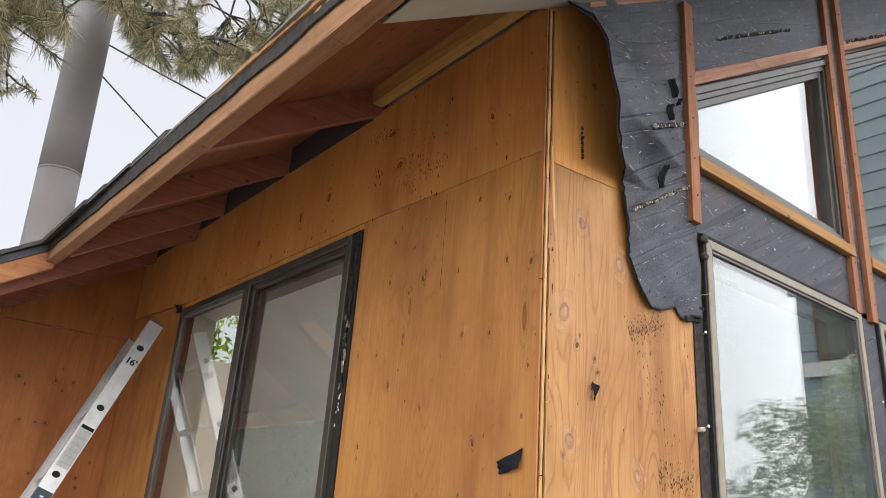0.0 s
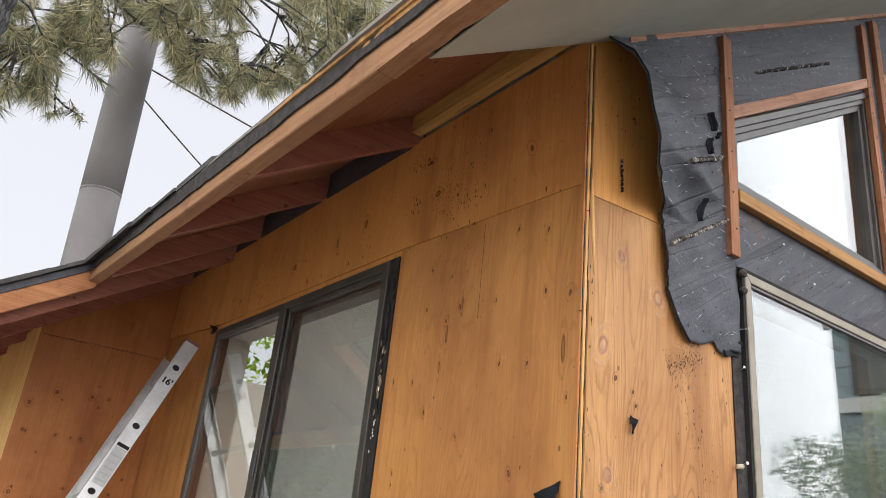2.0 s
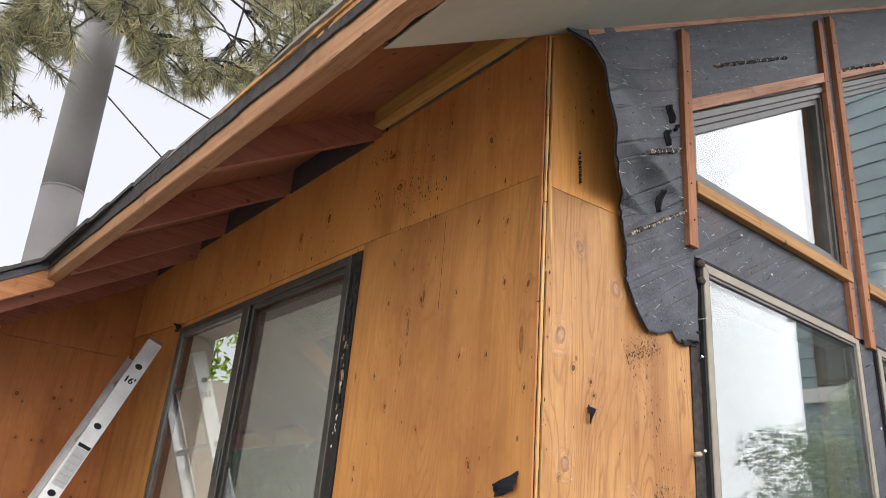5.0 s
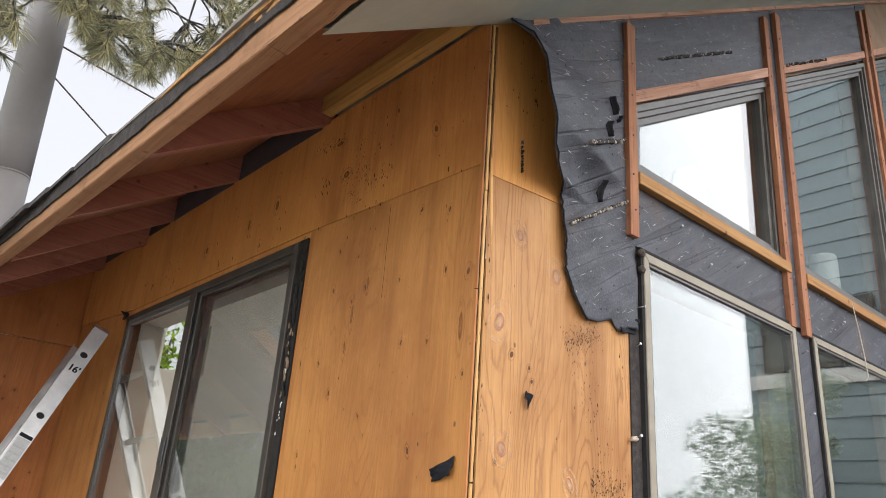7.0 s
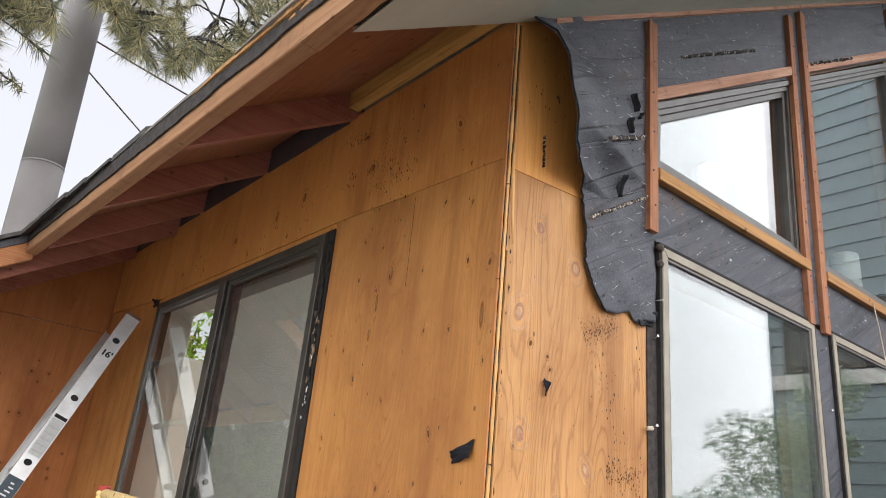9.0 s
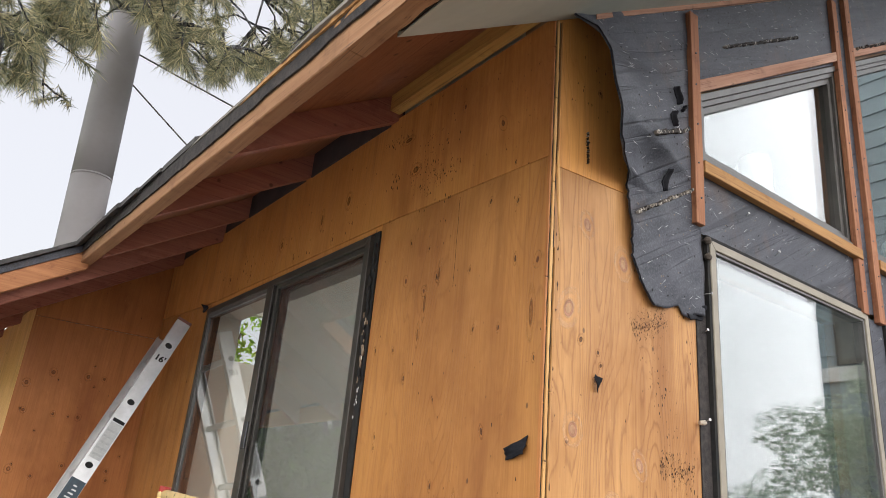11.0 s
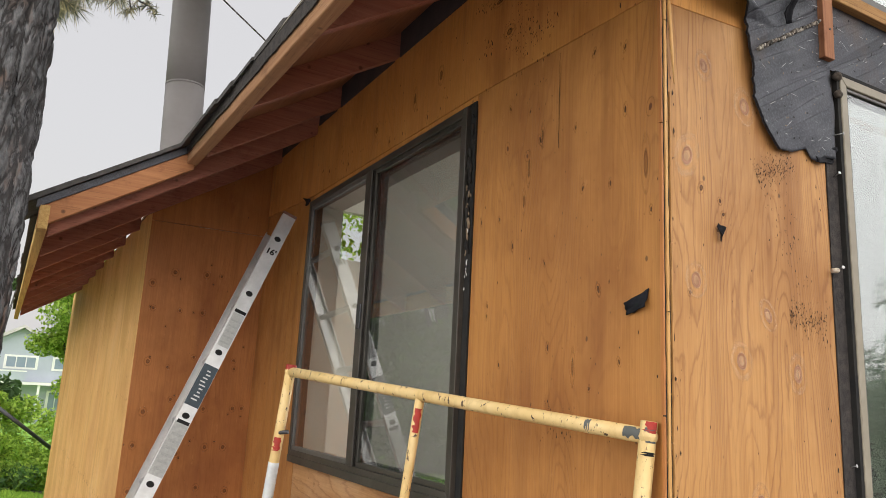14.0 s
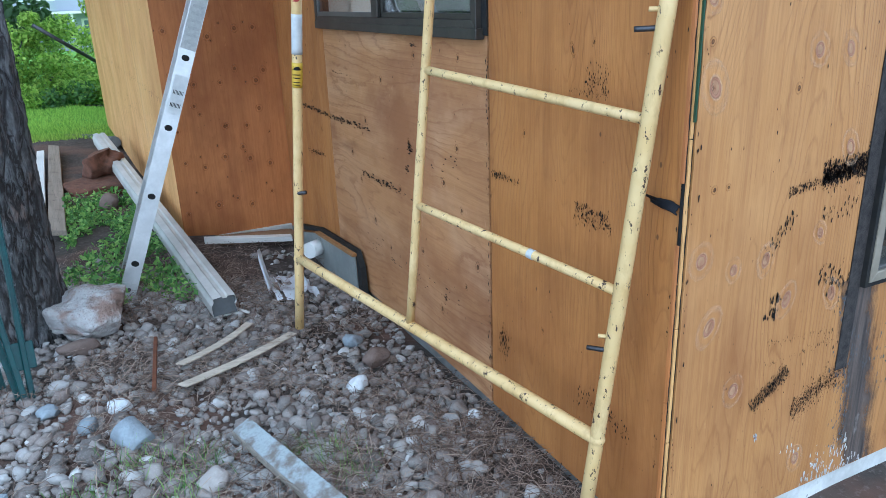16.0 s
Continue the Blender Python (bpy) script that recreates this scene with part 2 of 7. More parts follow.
M["cup"] = simple("white ceramic", (0.8, 0.8, 0.78), (0.74, 0.74, 0.72), 6, 0.4, 0, 0.02)
M["concrete"] = simple("grey concrete", (0.24, 0.24, 0.235), (0.15, 0.15, 0.15), 9, 0.9, 0, 0.5, 0.004)
M["concrete_white"] = simple("limewashed concrete", (0.72, 0.72, 0.70), (0.48, 0.48, 0.46), 9, 0.9, 0, 0.5, 0.004)
M["pipe"] = simple("dull steel flue", (0.27, 0.25, 0.25), (0.235, 0.215, 0.215), 3, 0.65, 0.0, 0.03)
M["wire"] = simple("rusty rod", (0.24, 0.22, 0.21), (0.18, 0.16, 0.155), 20, 0.7, 0.4)
M["tar_edge"] = simple("tarry paper edge", (0.018, 0.016, 0.016), (0.06, 0.05, 0.045), 45, 0.9, 0, 0.8, 0.004)
M["shingle"] = simple("asphalt shingle", (0.045, 0.043, 0.042), (0.085, 0.08, 0.075), 30, 0.95, 0, 0.7, 0.003)
M["siding"] = simple("blue grey siding", (0.27, 0.335, 0.36), (0.235, 0.295, 0.32), 3, 0.6, 0, 0.1)
M["siding_far"] = simple("pale grey blue siding", (0.37, 0.40, 0.47), (0.33, 0.36, 0.43), 1, 0.7, 0, 0.0)
M["roof_far"] = simple("pale grey shingles", (0.50, 0.47, 0.48), (0.42, 0.39, 0.40), 2, 0.8, 0, 0.0)
M["pane_far"] = simple("dim window pane", (0.16, 0.21, 0.27), (0.22, 0.27, 0.33), 1.5, 0.25, 0, 0.0)
M["trim_white"] = simple("white trim", (0.72, 0.72, 0.7), (0.62, 0.62, 0.6), 3, 0.6, 0, 0.05)
M["teal"] = simple("teal enamel", (0.010, 0.065, 0.066), (0.006, 0.036, 0.04), 25, 0.4, 0.2, 0.2)
M["steel"] = simple("dark steel", (0.1, 0.1, 0.11), (0.06, 0.06, 0.065), 25, 0.45, 0.8, 0.2)
M["red"] = simple("red paint", (0.42, 0.03, 0.02), (0.28, 0.03, 0.02), 40, 0.6)
M["cap"] = simple("worn red plastic", (0.20, 0.07, 0.05), (0.13, 0.075, 0.06), 30, 0.7)
M["label_white"] = simple("white sticker", (0.6, 0.62, 0.62), (0.5, 0.52, 0.53), 40, 0.5)
M["label_grey"] = simple("grey sticker", (0.42, 0.43, 0.42), (0.33, 0.34, 0.33), 60, 0.5)
M["label_navy"] = simple("navy sticker", (0.02, 0.045, 0.065), (0.015, 0.03, 0.045), 40, 0.4)
M["label_yellow"] = simple("yellow sticker", (0.62, 0.43, 0.03), (0.55, 0.36, 0.02), 40, 0.5)
M["ink"] = simple("black ink", (0.01, 0.01, 0.011), (0.015, 0.015, 0.015), 40, 0.6)
M["tar"] = simple("black tar", (0.014, 0.012, 0.011), (0.03, 0.024, 0.02), 60, 0.75, 0, 0.6)
M["rust"] = simple("rust", (0.16, 0.06, 0.025), (0.1, 0.035, 0.015), 40, 0.85, 0.1)
M["gutter"] = simple("beige enamel", (0.60, 0.59, 0.56), (0.45, 0.44, 0.41), 5, 0.45, 0, 0.1)
M["gutter_in"] = simple("grey gutter end", (0.12, 0.13, 0.14), (0.09, 0.095, 0.1), 15, 0.7)
M["cloth"] = simple("white plastic sheet", (0.62, 0.65, 0.7), (0.5, 0.53, 0.58), 20, 0.5)
M["dirt"] = simple("red brown clay", (0.20, 0.095, 0.058), (0.10, 0.048, 0.032), 22, 0.95, 0, 0.8, 0.01)
M["tar_felt"] = simple("dark felt scrap", (0.008, 0.008, 0.011), (0.02, 0.021, 0.026), 25, 0.7, 0, 0.4)
M["print"] = simple("faded print", (0.30, 0.31, 0.30), (0.38, 0.39, 0.38), 90, 0.6)
M["green"] = simple("green paint", (0.015, 0.07, 0.03), (0.02, 0.05, 0.02), 60, 0.6)
M["nest"] = simple("dried mud", (0.10, 0.08, 0.065), (0.06, 0.05, 0.04), 60, 0.95, 0, 0.6)
M["scratch"] = simple("pale scratch", (0.46, 0.46, 0.47), (0.3, 0.3, 0.31), 60, 0.7)
M["dust"] = simple("tan dirt", (0.30, 0.23, 0.16), (0.16, 0.11, 0.07), 60, 0.9)
M["smear"] = simple("brown smear", (0.16, 0.055, 0.014), (0.22, 0.08, 0.02), 30, 0.8)
M["bright"] = simple("galvanised nail", (0.5, 0.5, 0.5), (0.35, 0.34, 0.33), 60, 0.4, 0.8)
M["vent_grey"] = simple("grey green sheet metal", (0.30, 0.315, 0.30), (0.23, 0.245, 0.235), 10, 0.6, 0.1)
M["flash"] = simple("grey vent housing", (0.12, 0.125, 0.12), (0.085, 0.09, 0.085), 10, 0.6, 0.2)


def felt():
    """Old asphalt felt laid along the rake: creases, scratches, staples and dust."""
    m = mat("asphalt felt", 0.6)
    g = G(m)

    def turned(angle, scale, loc=(0, 0, 0)):
        mp = g.t.nodes.new("ShaderNodeMapping")
        g.t.links.new(g.coord(rot=(0, radians(angle), 0)), mp.inputs[0])
        mp.inputs[1].default_value, mp.inputs[3].default_value = loc, scale
        return mp.outputs[0]
    n = g.noise(g.coord(), 4.0, 6, 0.68)
    grit = g.noise(g.coord(), 190, 3, 0.7)
    lap = g.noise(turned(31, (0.22, 0.22, 6.5)), 1.0, 1.0, 0.4)
    crease = g.math("ABSOLUTE", g.math("SUBTRACT", lap, 0.5))
    crease = g.ramp(crease, (0.0, 1.0), (0.008, 0.7), (0.02, 0.0))
    lap2 = g.noise(turned(29, (0.6, 0.6, 15.0), (3, 1, 2)), 1.0, 2, 0.5)
    crease2 = g.ramp(g.math("ABSOLUTE", g.math("SUBTRACT", lap2, 0.52)), (0.0, 1.0), (0.008, 0.0))
    band = g.noise(turned(31, (2.2, 2.2, 22.0)), 1.0, 4, 0.6)
    scr = g.noise(turned(-6, (16, 16, 210)), 1.0, 3, 0.65)
    scr2 = g.noise(turned(24, (22, 22, 240), (1, 5, 2)), 1.0, 3, 0.65)
    c = g.mix(g.ramp(n, (0.34, 0.0), (0.7, 1.0)), (0.022, 0.024, 0.031), (0.080, 0.083, 0.100))
    c = g.mix(g.math("MULTIPLY", g.ramp(band, (0.45, 0.0), (0.7, 1.0)), 0.4), c, (0.14, 0.145, 0.17))
    c = g.mix(g.math("MULTIPLY", g.ramp(grit, (0.45, 0.0), (0.7, 1.0)), 0.5), c, (0.155, 0.16, 0.19))
    c = g.mix(g.math("MULTIPLY", crease, 0.4), c, (0.010, 0.010, 0.013))
    c = g.mix(g.math("MULTIPLY", crease2, 0.2), c, (0.014, 0.014, 0.018))
    c = g.mix(g.math("MULTIPLY", g.ramp(scr, (0.69, 0.0), (0.73, 1.0)), 0.7), c, (0.30, 0.30, 0.31))
    c = g.mix(g.math("MULTIPLY", g.ramp(scr2, (0.70, 0.0), (0.74, 1.0)), 0.5), c, (0.3, 0.3, 0.31))
    rust = g.ramp(g.noise(g.coord(loc=(3, 1, 2), scale=(1.5, 1.5, 1)), 2.2, 5, 0.65), (0.57, 0.0), (0.72, 1.0))
    c = g.mix(g.math("MULTIPLY", rust, 0.4), c, (0.14, 0.085, 0.05))
    dots = g.ramp(g.voronoi(turned(31, (15, 15, 21)), 1.0), (0.0, 1.0), (0.06, 1.0), (0.075, 0.0))
    c = g.mix(g.math("MULTIPLY", dots, 0.9), c, (0.008, 0.008, 0.009))
    pale = g.ramp(g.voronoi(g.coord(scale=(11, 11, 11), loc=(0.4, 0.2, 0.7)), 1.0), (0.0, 1.0), (0.032, 1.0), (0.04, 0.0))
    c = g.mix(pale, c, (0.42, 0.41, 0.39))
    g.color(c)
    g.rough(g.ramp(n, (0.3, 0.45), (0.7, 0.7)))
    h = g.mix(0.45, g.mix(0.5, band, n), g.math("SUBTRACT", 1.0, g.math("MULTIPLY", g.math("ADD", crease, g.math("MULTIPLY", crease2, 0.5)), 0.45)))
    g.bump(h, 0.8, 0.012)
    return m


M["felt"] = dull(felt(), 0.3)
for key in ("tar_felt", "tar", "rubber", "hole", "ink"):
    dull(M[key])
M["caulk"] = mat("old sealant", 0.8)
M["caulk_pale"] = mat("old pale sealant", 0.8)
_g = G(M["caulk_pale"])
_g.color(_g.ramp(_g.island(), (0.0, (0.03, 0.026, 0.022)), (0.4, (0.10, 0.085, 0.07)), (0.7, (0.30, 0.26, 0.21)), (1.0, (0.42, 0.39, 0.34))))
_g = G(M["caulk"])
_g.color(_g.ramp(_g.island(), (0.0, (0.012, 0.011, 0.011)), (0.84, (0.045, 0.035, 0.028)), (0.88, (0.28, 0.25, 0.21)), (1.0, (0.45, 0.44, 0.42))))


def paint_yellow():
    m = mat("chipped yellow paint", 0.45)
    g = G(m)
    n = g.noise(g.coord(), 7, 4)
    c = g.mix(g.ramp(n, (0.35, 0.0), (0.7, 1.0)), (0.74, 0.56, 0.27), (0.64, 0.44, 0.17))
    c = g.mix(g.math("MULTIPLY", g.ramp(g.noise(g.coord(scale=(1, 1, 0.4)), 30, 4, 0.7), (0.5, 0.0), (0.7, 1.0)), 0.5), c, (0.42, 0.26, 0.09))
    chips = g.ramp(g.noise(g.coord(scale=(1, 1, 0.6)), 60, 5, 0.72), (0.60, 0.0), (0.62, 1.0))
    c = g.mix(chips, c, (0.045, 0.022, 0.014))
    g.color(c)
    g.rough(g.ramp(n, (0.3, 0.38), (0.7, 0.6)))
    g.bump(chips, -0.4, 0.001)
    return m


M["yellow"] = paint_yellow()


def glass(name, tint=(1, 1, 1)):
    m = mat(name, 0.0)
    b = m.node_tree.nodes["Principled BSDF"]
    b.inputs["Base Color"].default_value = (*tint, 1)
    b.inputs["Transmission Weight"].default_value = 1.0
    b.inputs["IOR"].default_value = 1.52
    return m


M["glass"] = glass("window glass", (0.93, 0.96, 0.95))


def screen_mesh():
    m = mat("insect screen", 0.8)
    g = G(m)
    tr = g.t.nodes.new("ShaderNodeBsdfTransparent")
    mx = g.t.nodes.new("ShaderNodeMixShader")
    mx.inputs[0].default_value = 0.42
    g.color((0.045, 0.045, 0.042))
    g.t.links.new(tr.outputs[0], mx.inputs[1])
    g.t.links.new(g.b.outputs[0], mx.inputs[2])
    g.t.links.new(mx.outputs[0], g.out.inputs[0])
    return m


M["screen"] = screen_mesh()


def bark():
    m = mat("pine bark", 0.92)
    g = G(m)
    fiss = g.noise(g.coord(scale=(26, 26, 5)), 1.0, 5, 0.6, 0.6)
    fine = g.noise(g.coord(scale=(60, 60, 22)), 1.0, 5, 0.7)
    big = g.noise(g.coord(scale=(5, 5, 2.5)), 1.0, 3)
    c = g.mix(g.ramp(fine, (0.3, 0.0), (0.7, 1.0)), (0.07, 0.072, 0.078), (0.27, 0.27, 0.275))
    warm = g.ramp(g.noise(g.coord(scale=(14, 14, 5), loc=(4, 2, 1)), 1.0, 4, 0.65), (0.55, 0.0), (0.72, 1.0))
    c = g.mix(g.math("MULTIPLY", warm, 0.6), c, (0.27, 0.15, 0.095))
    warp = g.t.nodes.new("ShaderNodeVectorMath")
    g.put(warp.inputs[0], g.coord(scale=(25, 25, 6.5))), g.put(warp.inputs[1], g.math("MULTIPLY", fiss, 2.2))
    plate = g.voronoi(warp.outputs[0], 1.0, "DISTANCE_TO_EDGE")
    crack = g.ramp(plate, (0.0, 1.0), (0.05, 0.85), (0.13, 0.0))
    tone = g.voronoi(warp.outputs[0], 1.0, "F1", 1)
    c = g.mix(0.5, c, g.mix(1.0, c, g.ramp(tone, (0.2, 0.45), (0.8, 1.0)), "MULTIPLY"))
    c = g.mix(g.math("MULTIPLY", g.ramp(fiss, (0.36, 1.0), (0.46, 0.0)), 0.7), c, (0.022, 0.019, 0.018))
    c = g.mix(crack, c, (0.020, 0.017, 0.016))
    # pointiness darkens the trunk's hollows: crevice shade put into the bark colour
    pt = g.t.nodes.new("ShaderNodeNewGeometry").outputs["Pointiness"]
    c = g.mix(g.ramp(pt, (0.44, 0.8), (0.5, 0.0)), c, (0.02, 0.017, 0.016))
    g.color(g.mix(g.math("MULTIPLY", g.ramp(big, (0.4, 0.0), (0.7, 1.0)), 0.3), c, (0.085, 0.086, 0.092)))
    g.bump(g.mix(0.3, g.mix(0.5, g.ramp(fiss, (0.3, 0.0), (0.6, 1.0)), g.ramp(plate, (0.0, 0.0), (0.25, 1.0))), fine), 1.0, 0.025)
    return m


M["bark"] = bark()


def leafy(name, a, b, c3, trans=0.35, rough=0.55):
    m = mat(name, rough)
    g = G(m)
    c = g.ramp(g.island(), (0.0, a), (0.55, b), (1.0, c3))
    g.color(c)
    tl = g.t.nodes.new("ShaderNodeBsdfTranslucent")
    g.t.links.new(c, tl.inputs[0])
    mx = g.t.nodes.new("ShaderNodeMixShader")
    mx.inputs[0].default_value = trans
    g.t.links.new(g.b.outputs[0], mx.inputs[1])
    g.t.links.new(tl.outputs[0], mx.inputs[2])
    g.t.links.new(mx.outputs[0], g.out.inputs[0])
    return m


M["needle"] = leafy("pine needles", (0.10, 0.12, 0.085), (0.33, 0.32, 0.19), (0.78, 0.68, 0.40), 0.5)
M["leaf"] = leafy("green leaves", (0.17, 0.29, 0.04), (0.38, 0.55, 0.085), (0.62, 0.76, 0.15), 0.55)
# leaves of the mirrored tree, paled: the haze in the glass is put into the colour
M["leaf_hazed"] = leafy("green leaves paled for haze", (0.36, 0.44, 0.34), (0.52, 0.60, 0.48), (0.68, 0.75, 0.62), 0.5)
# darker copy of the leaf green, with the shrub's lower shading in the colour
M["leaf_shaded"] = leafy("green leaves darkened for shade", (0.05, 0.11, 0.03), (0.12, 0.23, 0.055), (0.28, 0.42, 0.10), 0.45)
M["leaf_dark"] = leafy("dark green leaves", (0.045, 0.09, 0.03), (0.08, 0.15, 0.045), (0.13, 0.22, 0.06), 0.4)
M["weed"] = leafy("weeds", (0.08, 0.19, 0.045), (0.20, 0.38, 0.085), (0.40, 0.60, 0.15), 0.4)
M["litter"] = leafy("dry needles", (0.09, 0.058, 0.042), (0.20, 0.142, 0.108), (0.44, 0.35, 0.28), 0.1, 0.85)


def ground_mat():
    m = mat("ground soil and lawn", 0.95)
    g = G(m)
    n = g.noise(g.coord(), 6, 6, 0.65)
    n2 = g.noise(g.coord(), 45, 4, 0.6)
    soil = g.mix(g.ramp(n, (0.35, 0.0), (0.65, 1.0)), (0.026, 0.02, 0.017), (0.07, 0.056, 0.047))
    soil = g.mix(g.ramp(n2, (0.54, 0.0), (0.72, 1.0)), soil, (0.16, 0.135, 0.118))
    clay = g.ramp(g.noise(g.coord(loc=(2, 5, 1)), 1.4, 4, 0.6), (0.5, 0.0), (0.62, 1.0))
    soil = g.mix(g.math("MULTIPLY", clay, 0.45), soil, (0.17, 0.085, 0.055))
    lawn = g.mix(g.ramp(g.noise(g.coord(), 3, 5), (0.35, 0.0), (0.7, 1.0)), (0.17, 0.38, 0.045), (0.27, 0.48, 0.07))
    sep = g.t.nodes.new("ShaderNodeSeparateXYZ")
    g.t.links.new(g.coord(), sep.inputs[0])
    edge = g.math("ADD", sep.outputs[1], g.math("MULTIPLY", g.noise(g.coord(), 2.5, 3), 1.2))
    c = g.mix(g.ramp(g.math("DIVIDE", edge, 20.0), (0.405, 0.0), (0.43, 1.0)), soil, lawn)
    # unseen pale ground away from the house, added to bounce light to the eaves
    bounce_area = g.math("LESS_THAN", g.math("ADD", sep.outputs[0], g.math("MULTIPLY", n, 0.4)), -1.7)
    near = g.math("LESS_THAN", sep.outputs[1], 6.6)
    bounce_tone = g.mix(g.ramp(n2, (0.4, 0.0), (0.65, 1.0)), (0.34, 0.32, 0.30), (0.52, 0.5, 0.48))
    c = g.mix(g.math("MULTIPLY", bounce_area, near), c, bounce_tone)
    g.color(c)
    g.bump(n2, 0.8, 0.01)
    return m


M["ground"] = ground_mat()


def stone_mat(name, stops):
    m = mat(name, 0.85)
    g = G(m)
    base = g.ramp(g.island(), *stops)
    base2 = g.ramp(g.rand(), *stops)
    n = g.noise(g.coord(), 40, 4, 0.6)
    c = g.mix(0.3, base, base2)
    c = g.mix(g.math("MULTIPLY", g.ramp(n, (0.4, 0.0), (0.7, 1.0)), 0.35), c, (0.14, 0.12, 0.11))
    sp = g.noise(g.coord(), 220, 3, 0.7)
    c = g.mix(g.math("MULTIPLY", g.ramp(sp, (0.5, 0.0), (0.7, 1.0)), 0.3), c, (0.5, 0.48, 0.45))
    g.color(c)
    g.bump(n, 0.8, 0.006)
    return m


M["stone"] = stone_mat("river stones", ((0.0, (0.085, 0.074, 0.068)), (0.28, (0.34, 0.31, 0.285)), (0.45, (0.17, 0.122, 0.10)), (0.64, (0.43, 0.405, 0.38)), (0.80, (0.22, 0.175, 0.155)), (0.92, (0.46, 0.455, 0.45)), (1.0, (0.76, 0.76, 0.75))))
M["stone_white"] = simple("pale limestone", (0.72, 0.74, 0.76), (0.5, 0.52, 0.54), 14, 0.85, 0, 0.6, 0.006)
M["stone_brown"] = simple("brown stone", (0.20, 0.15, 0.125), (0.13, 0.095, 0.08), 14, 0.9, 0, 0.6, 0.006)
M["stone_blue"] = simple("blue grey stone", (0.29, 0.335, 0.375), (0.19, 0.21, 0.235), 18, 0.85, 0, 0.6, 0.006)
M["flaked"] = simple("flaking blue grey paint", (0.34, 0.38, 0.40), (0.17, 0.15, 0.13), 16, 0.8, 0, 0.6, 0.004, 6.0, (0.5, 0.64))
M["boulder"] = simple("granite boulder", (0.45, 0.44, 0.435), (0.27, 0.195, 0.16), 8, 0.9, 0, 1.0, 0.02, 9.0, (0.46, 0.58))


def knot_mat(name, core, ring, halo, fade=0.5, size=1.0):
    """An oval knot that fades into the wood round it."""
    m = mat(name, 0.75)
    g = G(m)
    v = g.coord("Generated", loc=(-0.5, -0.5, -0.5))
    shift = g.t.nodes.new("ShaderNodeVectorMath")
    g.put(shift.inputs[0], g.coord("Generated")), g.put(shift.inputs[1], g.math("MULTIPLY", g.rand(), 40.0))
    wob = g.noise(shift.outputs[0], 3.2, 3)
    ln = g.t.nodes.new("ShaderNodeVectorMath")
    ln.operation = "LENGTH"
    g.t.links.new(v, ln.inputs[0])
    r = g.math("MULTIPLY", g.math("ADD", ln.outputs["Value"], g.math("MULTIPLY", g.math("SUBTRACT", wob, 0.5), 0.35)), 2.0)
    rr = g.math("FRACT", g.math("MULTIPLY", r, 4.5))
    c = g.ramp(r, (0.0, core), (0.3 * size, core), (0.37 * size, ring), (0.44 * size, ring), (0.62 * size, halo))
    c = g.mix(g.math("MULTIPLY", g.ramp(rr, (0.3, 0.0), (0.9, 1.0)), 0.05), c, core)
    g.color(c)
    tr = g.t.nodes.new("ShaderNodeBsdfTransparent")
    mx = g.t.nodes.new("ShaderNodeMixShader")
    g.t.links.new(g.ramp(r, (fade, 1.0), (0.95, 0.0)), mx.inputs[0])
    g.t.links.new(tr.outputs[0], mx.inputs[1])
    g.t.links.new(g.b.outputs[0], mx.inputs[2])
    g.t.links.new(mx.outputs[0], g.out.inputs[0])
    return m


def wet_rot():
    """Grey-brown streaks of rot that run down the wood and fade at their sides."""
    m = mat("wet rotten wood", 0.5)
    g = G(m)
    sep = g.t.nodes.new("ShaderNodeSeparateXYZ")
    g.t.links.new(g.coord(), sep.inputs[0])
    mid = g.math("ADD", sep.outputs[0], g.math("MULTIPLY", sep.outputs[2], 0.2))
    away = g.math("MULTIPLY", g.math("ABSOLUTE", g.math("SUBTRACT", mid, 0.695)), 11.0)
    streak = g.noise(g.coord(scale=(60, 60, 3)), 1.0, 5, 0.65)
    blot = g.noise(g.coord(scale=(14, 14, 9)), 1.0, 4, 0.65)
    c = g.mix(g.ramp(streak, (0.35, 0.0), (0.65, 1.0)), (0.035, 0.032, 0.034), (0.16, 0.125, 0.105))
    c = g.mix(g.math("MULTIPLY", g.ramp(blot, (0.6, 0.0), (0.68, 1.0)), 0.5), c, (0.45, 0.43, 0.41))
    g.color(c)
    g.bump(streak, 0.6, 0.003)
    edge = g.math("ADD", away, g.math("MULTIPLY", g.math("SUBTRACT", g.mix(0.5, streak, blot), 0.5), 2.4))
    tr = g.t.nodes.new("ShaderNodeBsdfTransparent")
    mx = g.t.nodes.new("ShaderNodeMixShader")
    g.t.links.new(g.ramp(edge, (0.3, 0.95), (0.85, 0.0)), mx.inputs[0])
    g.t.links.new(tr.outputs[0], mx.inputs[1])
    g.t.links.new(g.b.outputs[0], mx.inputs[2])
    g.t.links.new(mx.outputs[0], g.out.inputs[0])
    return m


M["wet_rot"] = wet_rot()
M["smear_soft"] = knot_mat("brown smear", (0.21, 0.075, 0.019), (0.26, 0.10, 0.025), (0.32, 0.13, 0.033), 0.0)
M["knot_dark"] = knot_mat("dark knot", (0.055, 0.021, 0.010), (0.10, 0.036, 0.014), (0.27, 0.098, 0.026), 0.3)
M["knot_red"] = knot_mat("red knot", (0.17, 0.058, 0.022), (0.11, 0.035, 0.014), (0.32, 0.125, 0.034), 0.4)
M["dimple"] = knot_mat("dimple in the wood", (0.22, 0.075, 0.022), (0.30, 0.105, 0.028), (0.44, 0.165, 0.043), 0.1)
M["knot_pale"] = knot_mat("knot with pale halo", (0.37, 0.19, 0.125), (0.29, 0.13, 0.078), (0.70, 0.47, 0.29), 0.05, 0.9)


